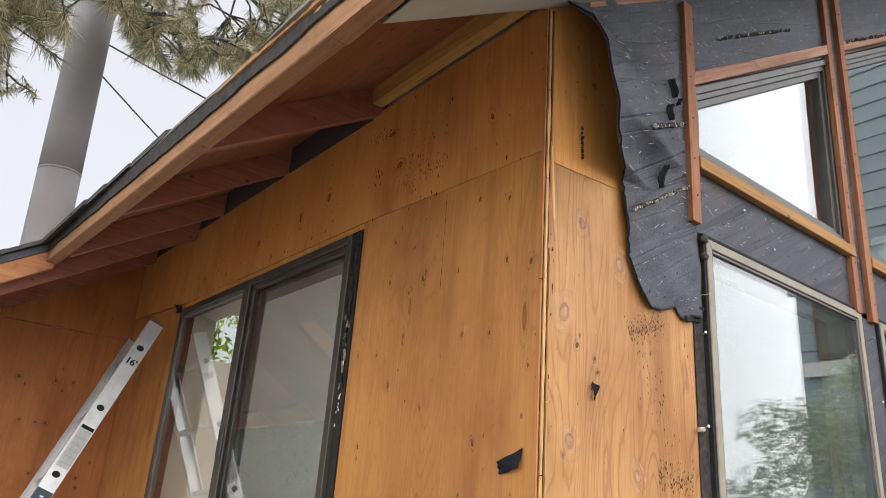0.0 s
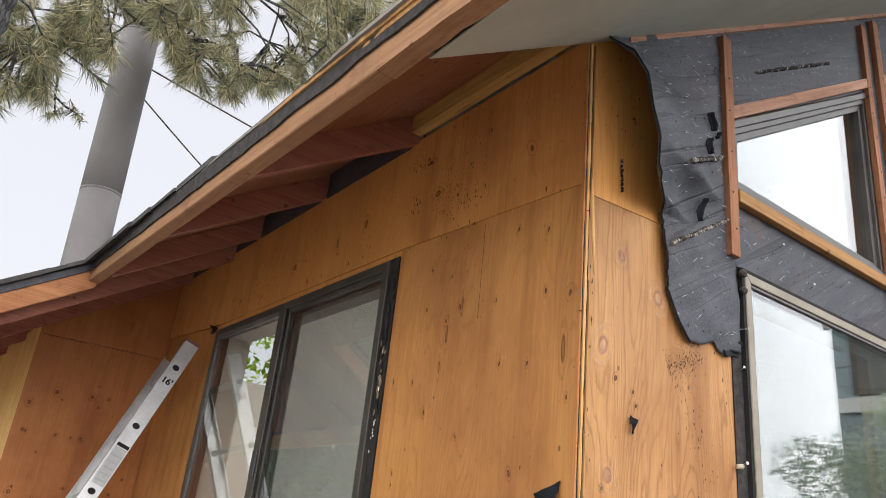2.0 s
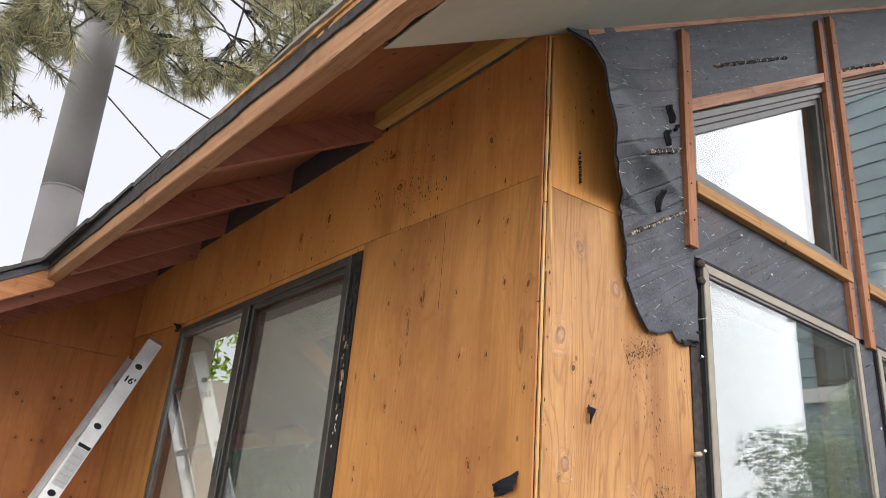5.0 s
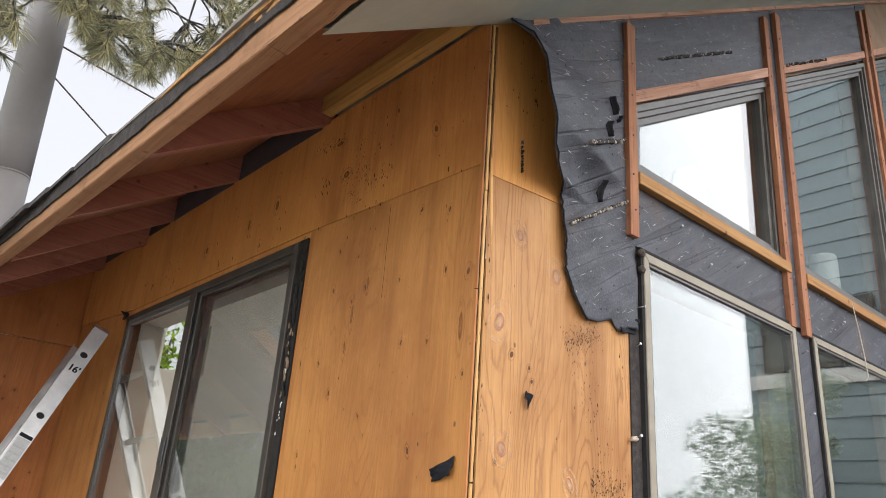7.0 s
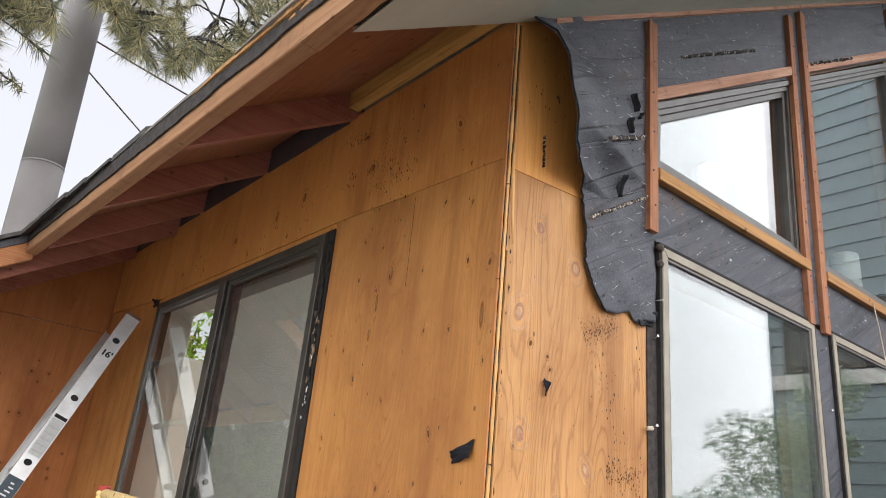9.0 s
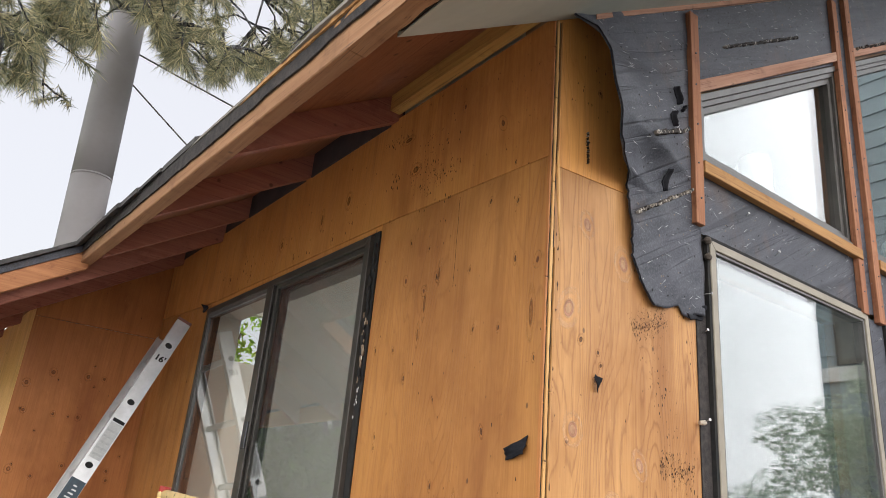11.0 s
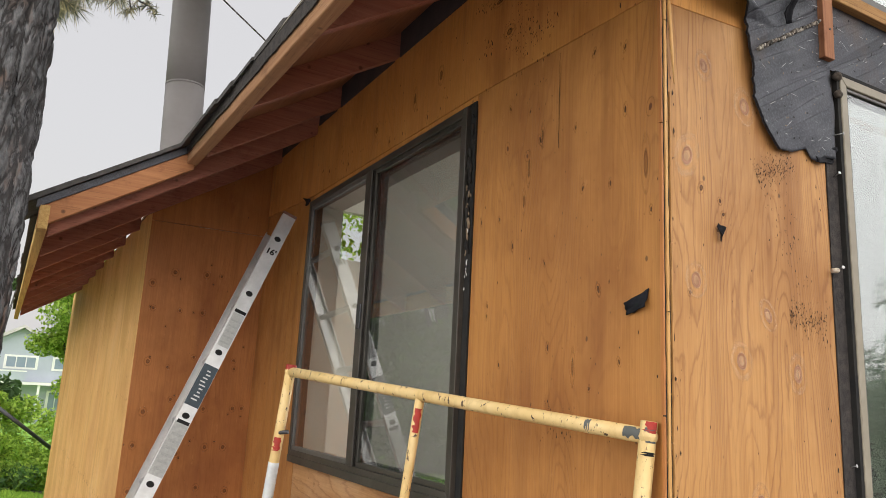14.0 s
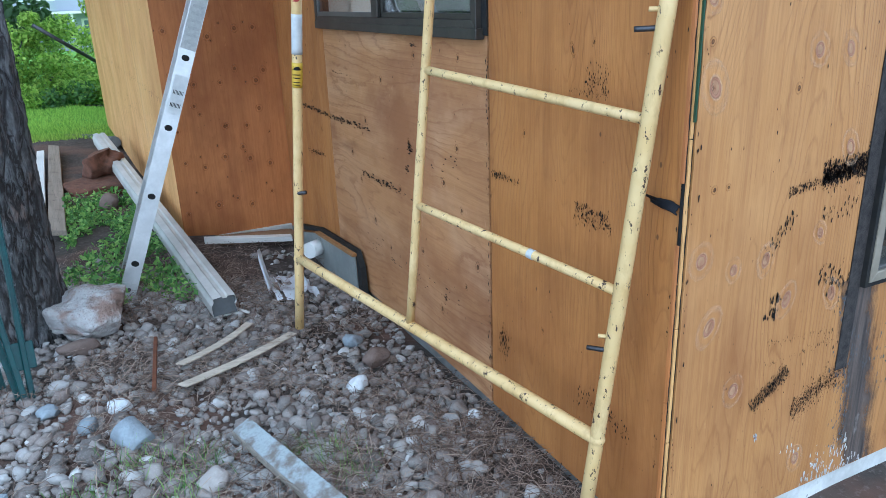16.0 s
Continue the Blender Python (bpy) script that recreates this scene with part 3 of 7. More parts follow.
# ---------------------------------------------------------------- mesh helpers
def box(bm, x0, x1, y0, y1, z0, z1, m=None):
    """A box between two corners; m: a matrix laid on it."""
    vs = [bm.verts.new((x, y, z)) for x in (x0, x1) for y in (y0, y1) for z in (z0, z1)]
    for q in ((0, 1, 3, 2), (4, 6, 7, 5), (0, 4, 5, 1), (2, 3, 7, 6), (0, 2, 6, 4), (1, 5, 7, 3)):
        bm.faces.new([vs[i] for i in q])
    if m is not None:
        for v in vs:
            v.co = m @ v.co
    return vs


def prism(bm, outline, axis, a, b):
    """A flat outline pushed from a to b along an axis. The outline's two numbers are the other two axes in order."""
    def put(u, v, w):
        p = [u, v]
        p.insert("xyz".index(axis), w)
        return p
    lo = [bm.verts.new(put(u, v, a)) for u, v in outline]
    hi = [bm.verts.new(put(u, v, b)) for u, v in outline]
    n = len(outline)
    bm.faces.new(lo), bm.faces.new(hi[::-1])
    for i in range(n):
        bm.faces.new((lo[i], hi[i], hi[(i + 1) % n], lo[(i + 1) % n]))


def tube(bm, points, radii, sides=10, cap=True):
    """A round tube through points, with a radius for each."""
    pts = [Vector(p) for p in points]
    rings = []
    up = Vector((0.31, 0.17, 0.93))
    for i, p in enumerate(pts):
        d = (pts[min(i + 1, len(pts) - 1)] - pts[max(i - 1, 0)]).normalized()
        u = d.cross(up)
        if u.length < 0.05:
            u = d.cross(Vector((1, 0, 0)))
        u.normalize()
        v = d.cross(u)
        r = radii[i] if isinstance(radii, (list, tuple)) else radii
        rings.append([bm.verts.new(p + r * (math.cos(a) * u + math.sin(a) * v)) for a in (2 * math.pi * k / sides for k in range(sides))])
    for a, b in zip(rings, rings[1:]):
        for k in range(sides):
            bm.faces.new((a[k], a[(k + 1) % sides], b[(k + 1) % sides], b[k])).smooth = True
    if cap:
        bm.faces.new(rings[0][::-1]), bm.faces.new(rings[-1])


def lathe(bm, centre, profile, sides=20):
    """A round thing about an upright line: profile of (radius, height)."""
    cx, cy, cz = centre
    rings = [[bm.verts.new((cx + r * math.cos(a), cy + r * math.sin(a), cz + h)) for a in (2 * math.pi * k / sides for k in range(sides))] for r, h in profile]
    for a, b in zip(rings, rings[1:]):
        for k in range(sides):
            bm.faces.new((a[k], a[(k + 1) % sides], b[(k + 1) % sides], b[k])).smooth = True
    bm.faces.new(rings[0][::-1]), bm.faces.new(rings[-1])


def finish(bm, name, material, bevel=0.0):
    if bevel:
        bmesh.ops.bevel(bm, geom=list(bm.edges), offset=bevel, segments=1, affect="EDGES")
    bmesh.ops.recalc_face_normals(bm, faces=list(bm.faces))
    me = bpy.data.meshes.new(name)
    bm.to_mesh(me)
    bm.free()
    me.materials.append(material)
    return me


def part(name, bm, material, parent=None, label="", bevel=0.0):
    ob = new(name, finish(bm, name, material, bevel))
    if parent is not None:
        ob.parent = parent
    if label:
        ob["label"] = label
    return ob


def thing(name, label, category, group="", kind="", at=(0, 0, 0)):
    ob = new(name)
    ob.empty_display_size = 0.1
    ob.location = at
    return tagged(ob, label, category, group, kind)


def bm_new():
    return bmesh.new()


def block(name, dims, material, parent=None, label="", bevel=0.0, m=None):
    bm = bm_new()
    box(bm, *dims, m=m)
    return part(name, bm, material, parent, label, bevel)


# ---------------------------------------------------------------- the house: plan
SLOPE = 0.63
WALL = 0.14                                     # thickness of the walls


def under(x):
    """Height of the rafters' lower edges."""
    return 2.66 + SLOPE * x


EAVE_X, BEND_Y = -0.60, 2.31
EAVE = Matrix.Translation((EAVE_X, BEND_Y, 0)) @ Matrix.Rotation(radians(1.65), 4, "Z") @ Matrix.Translation((-EAVE_X, -BEND_Y, 0))


def eave_x(y):
    """The main eave is not quite parallel to the wall below it."""
    return EAVE_X + 0.0288 * (BEND_Y - y)


INNER_Y, OUTER_X = 3.16, -0.65                  # the recess: brown wall and yellow wall
SKEW = Matrix.Translation((OUTER_X, INNER_Y, 0)) @ Matrix.Rotation(radians(1.5), 4, "Z") @ Matrix.Translation((-OUTER_X, -INNER_Y, 0))
BASE = -0.188                                   # bottom of the plywood
WIN_Y0, WIN_Y1, WIN_Z0, WIN_Z1 = 0.787, 2.341, 1.0, 2.25
SEAM = 2.25


# ---------------------------------------------------------------- ground
def ground_z(x, y):
    near = max(0.0, min(1.0, -x / 1.1))
    z = -0.235 + 0.155 * near
    if x > 0:
        z = -0.255
    if y > 3:
        z -= 0.02 * min(y - 3, 6)
    if y > 24:
        z -= 0.05 * min(y - 24, 30)             # the land falls away beyond the gardens
    z += 0.012 * noise.noise(Vector((x * 3, y * 3, 0))) + 0.03 * noise.noise(Vector((x * 0.7, y * 0.7, 4)))
    return z


def axis_steps(lo, hi, step, far):
    inner = list(np.arange(lo, hi + 1e-6, step))
    out, s = [], step
    p = hi
    while p < far:
        s *= 1.5
        p += s
        out.append(p)
    back, s, p = [], step, lo
    while p > -far:
        s *= 1.5
        p -= s
        back.append(p)
    return back[::-1] + inner + out


def build_ground():
    xs, ys = axis_steps(-2.4, 0.6, 0.05, 400), axis_steps(-1.0, 9.5, 0.06, 400)
    verts = [(x, y, ground_z(x, y)) for y in ys for x in xs]
    w = len(xs)
    faces = [(j * w + i, j * w + i + 1, (j + 1) * w + i + 1, (j + 1) * w + i) for j in range(len(ys) - 1) for i in range(w - 1)]
    me = bpy.data.meshes.new("ground")
    me.from_pydata(verts, [], faces)
    me.materials.append(M["ground"])
    for p in me.polygons:
        p.use_smooth = True
    return tagged(new("ground", me), "brown soil ground with pebbles, running into green lawn", "ground", kind="structure")


ground = build_ground()


# ---------------------------------------------------------------- window wall (faces -x)
def sheet(outline, axis, a, b, material, parent, bevel=0.0008):
    bm = bm_new()
    prism(bm, outline, axis, a, b)
    ob = part("plywood_sheet", bm, material, parent, "", bevel)
    return ob


def window_wall():
    bm = bm_new()
    x0, x1 = 0.013, WALL
    # wall core round the window opening
    a0, a1, b0, b1 = WIN_Y0 + 0.02, WIN_Y1 - 0.02, WIN_Z0 + 0.02, WIN_Z1 - 0.02
    box(bm, x0, x1, 0.013, a0, BASE, 2.655)
    box(bm, x0, x1, a1, INNER_Y + 0.1, BASE, 2.655)
    box(bm, x0, x1, a0, a1, BASE, b0)
    box(bm, x0, x1, a0, a1, b1, 2.655)
    wall = part("wall_west", bm, M["core"])
    tagged(wall, "bare plywood sheathed wall stripped of its siding", "wall", kind="structure")
    g = 0.0006
    sheet([(0.0, BASE), (WIN_Y0 - g, BASE), (WIN_Y0 - g, SEAM + 0.0255 - 2 * g), (0.0, SEAM - g)], "x", 0.0, 0.013, M["ply_window"], wall)
    sheet([(WIN_Y0 + 0.012, BASE), (2.31 - g, BASE), (2.31 - g, WIN_Z0 - 0.002), (WIN_Y0 + 0.012, WIN_Z0 - 0.002)], "x", 0.001, 0.013, M["ply_below"], wall)
    sheet([(2.31 + g, BASE), (INNER_Y, BASE), (INNER_Y, 2.32), (WIN_Y1 + g, 2.275), (WIN_Y1 + g, WIN_Z0), (2.31 + g, WIN_Z0)], "x", 0.0, 0.013, M["ply_window"], wall)
    sheet([(0.0, SEAM + g), (0.787, SEAM + 0.026), (WIN_Y1, SEAM + 0.03), (INNER_Y, 2.325), (INNER_Y, 2.67), (0.0, 2.67)], "x", 0.0, 0.013, M["ply_upper"], wall)
    sheet([(0.787, SEAM - 0.001), (WIN_Y1, SEAM - 0.001), (WIN_Y1, SEAM + 0.027), (0.79, SEAM + 0.023)], "x", 0.0, 0.013, M["ply_upper"], wall)
    # concrete footing below the plywood
    block("footing", (0.02, 0.16, 0.0, INNER_Y, -0.6, BASE), M["concrete"], wall, "grey concrete footing")
    # thin crack in the sheet
    bm = bm_new()
    pts = [(0.369 + 0.0007 * math.sin(k * 1.7), 2.245 - k * 0.03) for k in range(10)]
    for (ya, za), (yb, zb) in zip(pts, pts[1:]):
        vs = [bm.verts.new((-0.0012, y, z)) for y, z in ((ya - 0.0008, za), (ya + 0.0008, za), (yb + 0.0008, zb), (yb - 0.0008, zb))]
        bm.faces.new(vs)
    part("crack", bm, M["hole"], wall, "thin dark joint in the plywood")
    return wall


wall_west = window_wall()


# ---------------------------------------------------------------- gable wall (faces -y)
LW_Z0, LW_Z1 = 0.39, 2.205
LOWER = ((0.63, 1.61), (1.765, 2.75))
UPPER = ((0.605, 1.60, 2.455), (1.745, 2.90, 2.455), (3.06, 4.1, 2.455))


def head_z(x):
    """Sloping heads of the upper windows."""
    return 2.70 + 0.605 * (x - 0.62)


def gable_wall():
    bm = bm_new()
    y0, y1 = 0.013, WALL
    right = 5.0
    # strips of wall between and round the openings, cut to the roof's slope above
    def strip(xa, xb, za, zb0, zb1=None):
        prism(bm, [(xa, za), (xb, za), (xb, zb0 if zb1 is None else zb1), (xa, zb0)], "y", y0, y1)

    def over(xa, xb):
        prism(bm, [(xa, head_z(xa) - 0.01), (xb, head_z(xb) - 0.01), (xb, under(xb) + 0.08), (xa, under(xa) + 0.08)], "y", y0, y1)
    strip(0.013, 0.65, BASE, under(0.013) + 0.08, under(0.65) + 0.08)
    cuts = [(0.65, 1.59), (1.785, 2.73)]
    for xa, xb in cuts:
        strip(xa, xb, BASE, LW_Z0 + 0.02)
        strip(xa, xb, LW_Z1 - 0.02, 2.47)
        over(xa, xb)
    strip(1.59, 1.785, BASE, under(1.59) + 0.08, under(1.785) + 0.08)
    strip(2.73, 2.90, BASE, 2.47)
    strip(2.90, 3.08, BASE, under(2.9) + 0.08, under(3.08) + 0.08)
    over(2.73, 2.90)
    strip(3.08, 4.08, BASE, 2.47)
    over(3.08, 4.08)
    strip(4.08, right, BASE, under(4.08) + 0.08, under(right) + 0.08)
    wall = part("wall_south", bm, M["core"])
    tagged(wall, "gable wall with bare plywood and torn black felt", "wall", kind="structure")
    g = 0.0007
    sheet([(0.0, BASE), (1.21, BASE), (1.21, 0.372), (0.572, 0.372), (0.572, SEAM - g), (0.0, 2.222 - g)], "y", 0.0, 0.013, M["ply_gable"], wall)
    sheet([(0.0, 2.222 + g), (0.572, SEAM + g), (0.572, under(0.572)), (0.0, under(0.0))], "y", 0.0, 0.013, M["ply_gable_upper"], wall)
    block("footing", (0.0, right, 0.02, 0.2, -0.6, BASE - 0.001), M["concrete_white"], wall, "whitewashed concrete footing")
    return wall


wall_south = gable_wall()

# edge of the corner: plywood layers and a thin strip standing off the corner
corner = thing("corner_trim", "split plywood edge strip along the house corner", "trim", kind="structure")
for k, (xa, xb, ya, yb, mt) in enumerate(((-0.003, 0.004, -0.006, -0.0005, "ply_yellow"), (0.0045, 0.0095, -0.003, -0.0005, "hole"), (0.010, 0.0135, -0.0075, -0.0005, "ply_gable"), (-0.0075, -0.0035, -0.0025, 0.004, "hole"), (-0.0125, -0.008, -0.004, 0.004, "ply_brown"))):
    z, step = BASE, 0
    rng = random.Random(60 + k)
    while z < 2.64:
        z1 = min(2.65, z + rng.uniform(0.12, 0.75))
        if mt == "hole" or rng.random() < 0.93:
            bm = bm_new()
            n = max(2, int((z1 - z) / 0.03))
            ring = []
            for i in range(n + 1):
                zz = z + (z1 - 0.003 - z) * i / n
                w1, w2 = 0.0022 * noise.noise(Vector((k * 5, zz * 14, 1))), 0.0018 * noise.noise(Vector((k * 5, zz * 31, 4)))
                ring.append([bm.verts.new(p) for p in ((xa + w1, ya + 0.6 * w2, zz), (xb + w2, ya + 0.6 * w1, zz), (xb + w2, yb, zz), (xa + w1, yb, zz))])
            for a, b in zip(ring, ring[1:]):
                for i in range(4):
                    bm.faces.new((a[i], a[(i + 1) % 4], b[(i + 1) % 4], b[i]))
            bm.faces.new(ring[0][::-1]), bm.faces.new(ring[-1])
            part("strip", bm, M[mt], corner)
        z, step = z1, step + 1
# a sliver split off the edge
bm = bm_new()
tube(bm, [(0.012, -0.004, 2.28), (0.010, -0.010, 2.2), (0.013, -0.013, 2.1), (0.020, -0.012, 2.02)], [0.002, 0.0045, 0.004, 0.001], 5)
part("sliver", bm, M["ply_yellow"], corner, "split sliver of wood")


block("paint_line", (0.000, 0.004, -0.0115, -0.0062, 0.86, 1.12), M["green"], corner, "smear of green paint")


# ---------------------------------------------------------------- brown and yellow walls of the wing
def wing_walls():
    brown = block("wall_recess", (OUTER_X + 0.013, 0.0, INNER_Y + 0.012, INNER_Y + 0.14, BASE, 2.2), M["core"])
    tagged(brown, "shaded brown plywood wall of the recess", "wall", kind="structure")
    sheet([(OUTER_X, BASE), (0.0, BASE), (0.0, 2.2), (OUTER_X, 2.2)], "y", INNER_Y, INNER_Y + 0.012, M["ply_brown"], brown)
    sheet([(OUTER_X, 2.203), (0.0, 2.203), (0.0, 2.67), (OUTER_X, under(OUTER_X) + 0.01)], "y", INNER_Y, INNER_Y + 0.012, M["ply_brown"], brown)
    block("footing", (OUTER_X, 0.1, INNER_Y + 0.01, INNER_Y + 0.2, -0.6, BASE - 0.001), M["concrete"], brown, "grey concrete footing")
    block("base_strip", (OUTER_X + 0.02, -0.03, INNER_Y - 0.02, INNER_Y - 0.001, BASE - 0.03, BASE + 0.02), M["concrete_white"], brown, "whitewashed strip at the foot")
    yel = block("wall_wing", (OUTER_X + 0.013, OUTER_X + 0.14, INNER_Y + 0.14, 8.3, BASE, under(OUTER_X)), M["core"], m=SKEW)
    tagged(yel, "bright yellow plywood wall of the wing", "wall", kind="structure")
    y, top = INNER_Y + 0.0, under(OUTER_X) + 0.012
    for k in range(5):
        ya, yb = y + 0.0015, min(y + 1.22, 8.3)
        bm = bm_new()
        box(bm, OUTER_X, OUTER_X + 0.0125, ya, yb - 0.0015, BASE, top, SKEW)
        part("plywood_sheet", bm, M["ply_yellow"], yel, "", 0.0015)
        y = yb
    block("footing", (OUTER_X + 0.01, OUTER_X + 0.2, INNER_Y + 0.2, 8.3, -0.7, BASE - 0.001), M["concrete"], yel, "grey concrete footing", m=SKEW)
    return brown, yel


wall_recess, wall_wing = wing_walls()


# ---------------------------------------------------------------- roof
def slab(bm, x0, x1, y0, y1, lo, hi, m=None, follow=False):
    """A sloping board between two heights above the rafters' lower edges; follow: turned about, it stays in the roof's plane."""
    vs = []
    for x in (x0, x1):
        for y in (y0, y1):
            for h in (lo, hi):
                vs.append(bm.verts.new((x, y, under(x) + h)))
    for q in ((0, 1, 3, 2), (4, 6, 7, 5), (0, 4, 5, 1), (2, 3, 7, 6), (0, 2, 6, 4), (1, 5, 7, 3)):
        bm.faces.new([vs[i] for i in q])
    if m is not None:
        for v in vs:
            h = v.co.z - under(v.co.x)
            v.co = m @ v.co
            if follow:
                v.co.z = under(v.co.x) + h


def slab_poly(bm, outline, lo, hi):
    """Like slab, over any outline in plan."""
    a = [bm.verts.new((x, y, under(x) + lo)) for x, y in outline]
    b = [bm.verts.new((x, y, under(x) + hi)) for x, y in outline]
    n = len(outline)
    bm.faces.new(a), bm.faces.new(b[::-1])
    for i in range(n):
        bm.faces.new((a[i], b[i], b[(i + 1) % n], a[(i + 1) % n]))


def build_roof():
    bm = bm_new()
    slab_poly(bm, [(eave_x(-0.62) - 0.03, -0.62), (5.3, -0.62), (5.3, BEND_Y), (EAVE_X - 0.03, BEND_Y)], 0.108, 0.124)
    slab(bm, EAVE_X, 5.3, BEND_Y + 0.001, 8.9, 0.108, 0.124)
    slab(bm, -1.17, EAVE_X, BEND_Y, 8.0, 0.108, 0.124, SKEW)
    roof = part("roof", bm, M["sheathing"])
    tagged(roof, "low eaves roof with open red-brown rafters and worn shingles", "roof", kind="structure")
    # main rafters
    for y in (0.765, 1.415, 2.06):
        bm = bm_new()
        slab(bm, eave_x(y) + 0.009, 0.013, y, y + 0.04, 0.0, 0.107)
        part("rafter", bm, M["rafter"], roof)
    # wing rafters
    for k in range(9):
        y = 2.36 + 0.61 * k
        bm = bm_new()
        slab(bm, -1.165, OUTER_X - 0.001 if y > INNER_Y - 0.1 else 0.0, y, y + 0.04, -0.03, 0.107, SKEW)
        part("rafter", bm, M["rafter"], roof)
    # blocking above the walls, between the rafters, its eave shade put into the colour
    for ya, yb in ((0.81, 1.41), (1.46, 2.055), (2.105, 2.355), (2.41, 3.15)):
        block("blocking", (-0.004, 0.05, ya, yb, 2.655, 2.79), M["blocking"], roof, "wooden blocking between the rafters, darkened for eave shade")
    # fascia along the main eave, split at its end
    bm = bm_new()
    box(bm, EAVE_X - 0.038, EAVE_X + 0.008, 0.0505, BEND_Y, 2.30, 2.388, EAVE)
    part("fascia_board", bm, M["fascia"], roof, "", 0.003)
    bm = bm_new()
    n = 14
    ring = []
    for k in range(n + 1):
        y = 0.05 - 0.75 * k / n
        cut = 0.018 * max(0, noise.noise(Vector((y * 9, 3, 1)))) + 0.02 * max(0, math.sin(k * 0.9) - 0.3)
        cut *= min(1.0, k / 5)
        ring.append([bm.verts.new(p) for p in ((EAVE_X - 0.038, y, 2.388), (EAVE_X - 0.038, y, 2.30 + 0.3 * cut), (EAVE_X + 0.008, y, 2.30 + cut), (EAVE_X + 0.008, y, 2.388))])
    for a, b in zip(ring, ring[1:]):
        for i in range(4):
            bm.faces.new((a[i], a[(i + 1) % 4], b[(i + 1) % 4], b[i]))
    bm.faces.new(ring[0]), bm.faces.new(ring[-1][::-1])
    for v in bm.verts:
        v.co = EAVE @ v.co
    part("fascia_board", bm, M["fascia"], roof, "split and rotted fascia end")
    # tar paper hanging over the fascia's upper edge
    bm = bm_new()
    row = []
    for k in range(181):
        y = -0.7 + 3.0 * k / 180
        low = 2.346 + 0.009 * noise.noise(Vector((y * 6, 1, 0))) + 0.003 * noise.noise(Vector((y * 19, 1, 0))) + 0.004 * noise.noise(Vector((y * 60, 1, 0))) + 0.012 * max(0, 0.9 - y)
        row.append([bm.verts.new(EAVE @ Vector(p)) for p in ((EAVE_X - 0.040, y, low), (EAVE_X - 0.041, y, 2.41), (EAVE_X - 0.047, y, 2.41), (EAVE_X - 0.045, y, low))])
    for a, b in zip(row, row[1:]):
        for i in range(4):
            bm.faces.new((a[i], a[(i + 1) % 4], b[(i + 1) % 4], b[i]))
    part("tar_paper", bm, M["tar_edge"], roof, "ragged black tar paper over the fascia")
    # split layers of old wood under the shingles, run out to points
    for seed, y1, z0, hi, out in ((1, 0.62, 2.394, 0.013, 0.052), (2, 0.36, 2.404, 0.011, 0.060), (3, 0.20, 2.382, 0.012, 0.047), (4, 1.05, 2.398, 0.009, 0.050)):
        bm = bm_new()
        row = []
        for k in range(61):
            y = -0.7 + (y1 + 0.7) * k / 60
            thin = min(1.0, (y1 - y) / 0.18 + 0.05)
            jag = 0.004 * noise.noise(Vector((y * 14, seed, 0))) + 0.003 * noise.noise(Vector((y * 47, seed, 2)))
            low, top, x = z0 + jag, z0 + hi * thin + 0.5 * jag, EAVE_X - out * (0.92 + 0.08 * thin) + 0.6 * jag
            row.append([bm.verts.new(EAVE @ Vector(p)) for p in ((x, y, low), (x, y, top), (x + 0.03, y, top), (x + 0.03, y, low))])
        for a, b in zip(row, row[1:]):
            for i in range(4):
                bm.faces.new((a[i], a[(i + 1) % 4], b[(i + 1) % 4], b[i]))
        bm.faces.new(row[0]), bm.faces.new(row[-1][::-1])
        part("split_wood", bm, M["sill"] if seed % 2 else M["grey_board"], roof, "split layer of old wood")
    # rake board of the wing roof
    bm = bm_new()
    slab(bm, -1.19, EAVE_X - 0.002, BEND_Y - 0.038, BEND_Y, 0.0, 0.09)
    part("rake_board", bm, M["rake"], roof, "", 0.002)
    bm = bm_new()
    slab(bm, -1.2, EAVE_X - 0.002, BEND_Y - 0.044, BEND_Y - 0.002, 0.0905, 0.1245)
    part("tar_paper", bm, M["felt"], roof, "black layers under the shingles")
    # yellow fascia along the wing's eave, in two lengths
    for ya, yb in ((BEND_Y - 0.03, 5.2), (5.205, 8.0)):
        bm = bm_new()
        box(bm, -1.21, -1.172, ya, yb, under(-1.19) - 0.002, under(-1.19) + 0.10, SKEW)
        part("fascia_board", bm, M["eave_yellow"], roof, "", 0.002)
    # rotted black edge beside the soffit
    bm = bm_new()
    slab(bm, -0.545, -0.487, -0.6, -0.03, -0.006, 0.03)
    part("rotted_edge", bm, M["tar"], roof, "rotted black wood edge")
    # painted soffit of the gable overhang
    bm = bm_new()
    slab(bm, -0.486, 5.0, -0.62, -0.004, -0.010, 0.004)
    part("soffit_panel", bm, M["soffit"], roof, "grey-green painted soffit panel hanging loose", 0.001)
    bm = bm_new()
    slab(bm, -0.6, 5.0, -0.66, -0.62, -0.01, 0.13)
    part("rake_board", bm, M["rake"], roof)
    return roof


roof = build_roof()

frieze = block("frieze_block", (-0.04, -0.001, 0.03, 0.762, 2.682, 2.775), M["frieze"])
tagged(frieze, "yellowish lumber block above the plywood, under the eave", "trim", kind="structure")

# trim strip along the gable's rake, under the soffit
bm = bm_new()
for xa, xb in ((0.13, 1.62), (1.625, 3.1), (3.105, 4.9)):
    slab(bm, xa, xb, -0.022, -0.0025, -0.027, -0.005)
rake_trim = part("rake_trim", bm, M["batten_flat"])
tagged(rake_trim, "red wood strip along the sloping top of the gable wall", "trim", kind="structure")


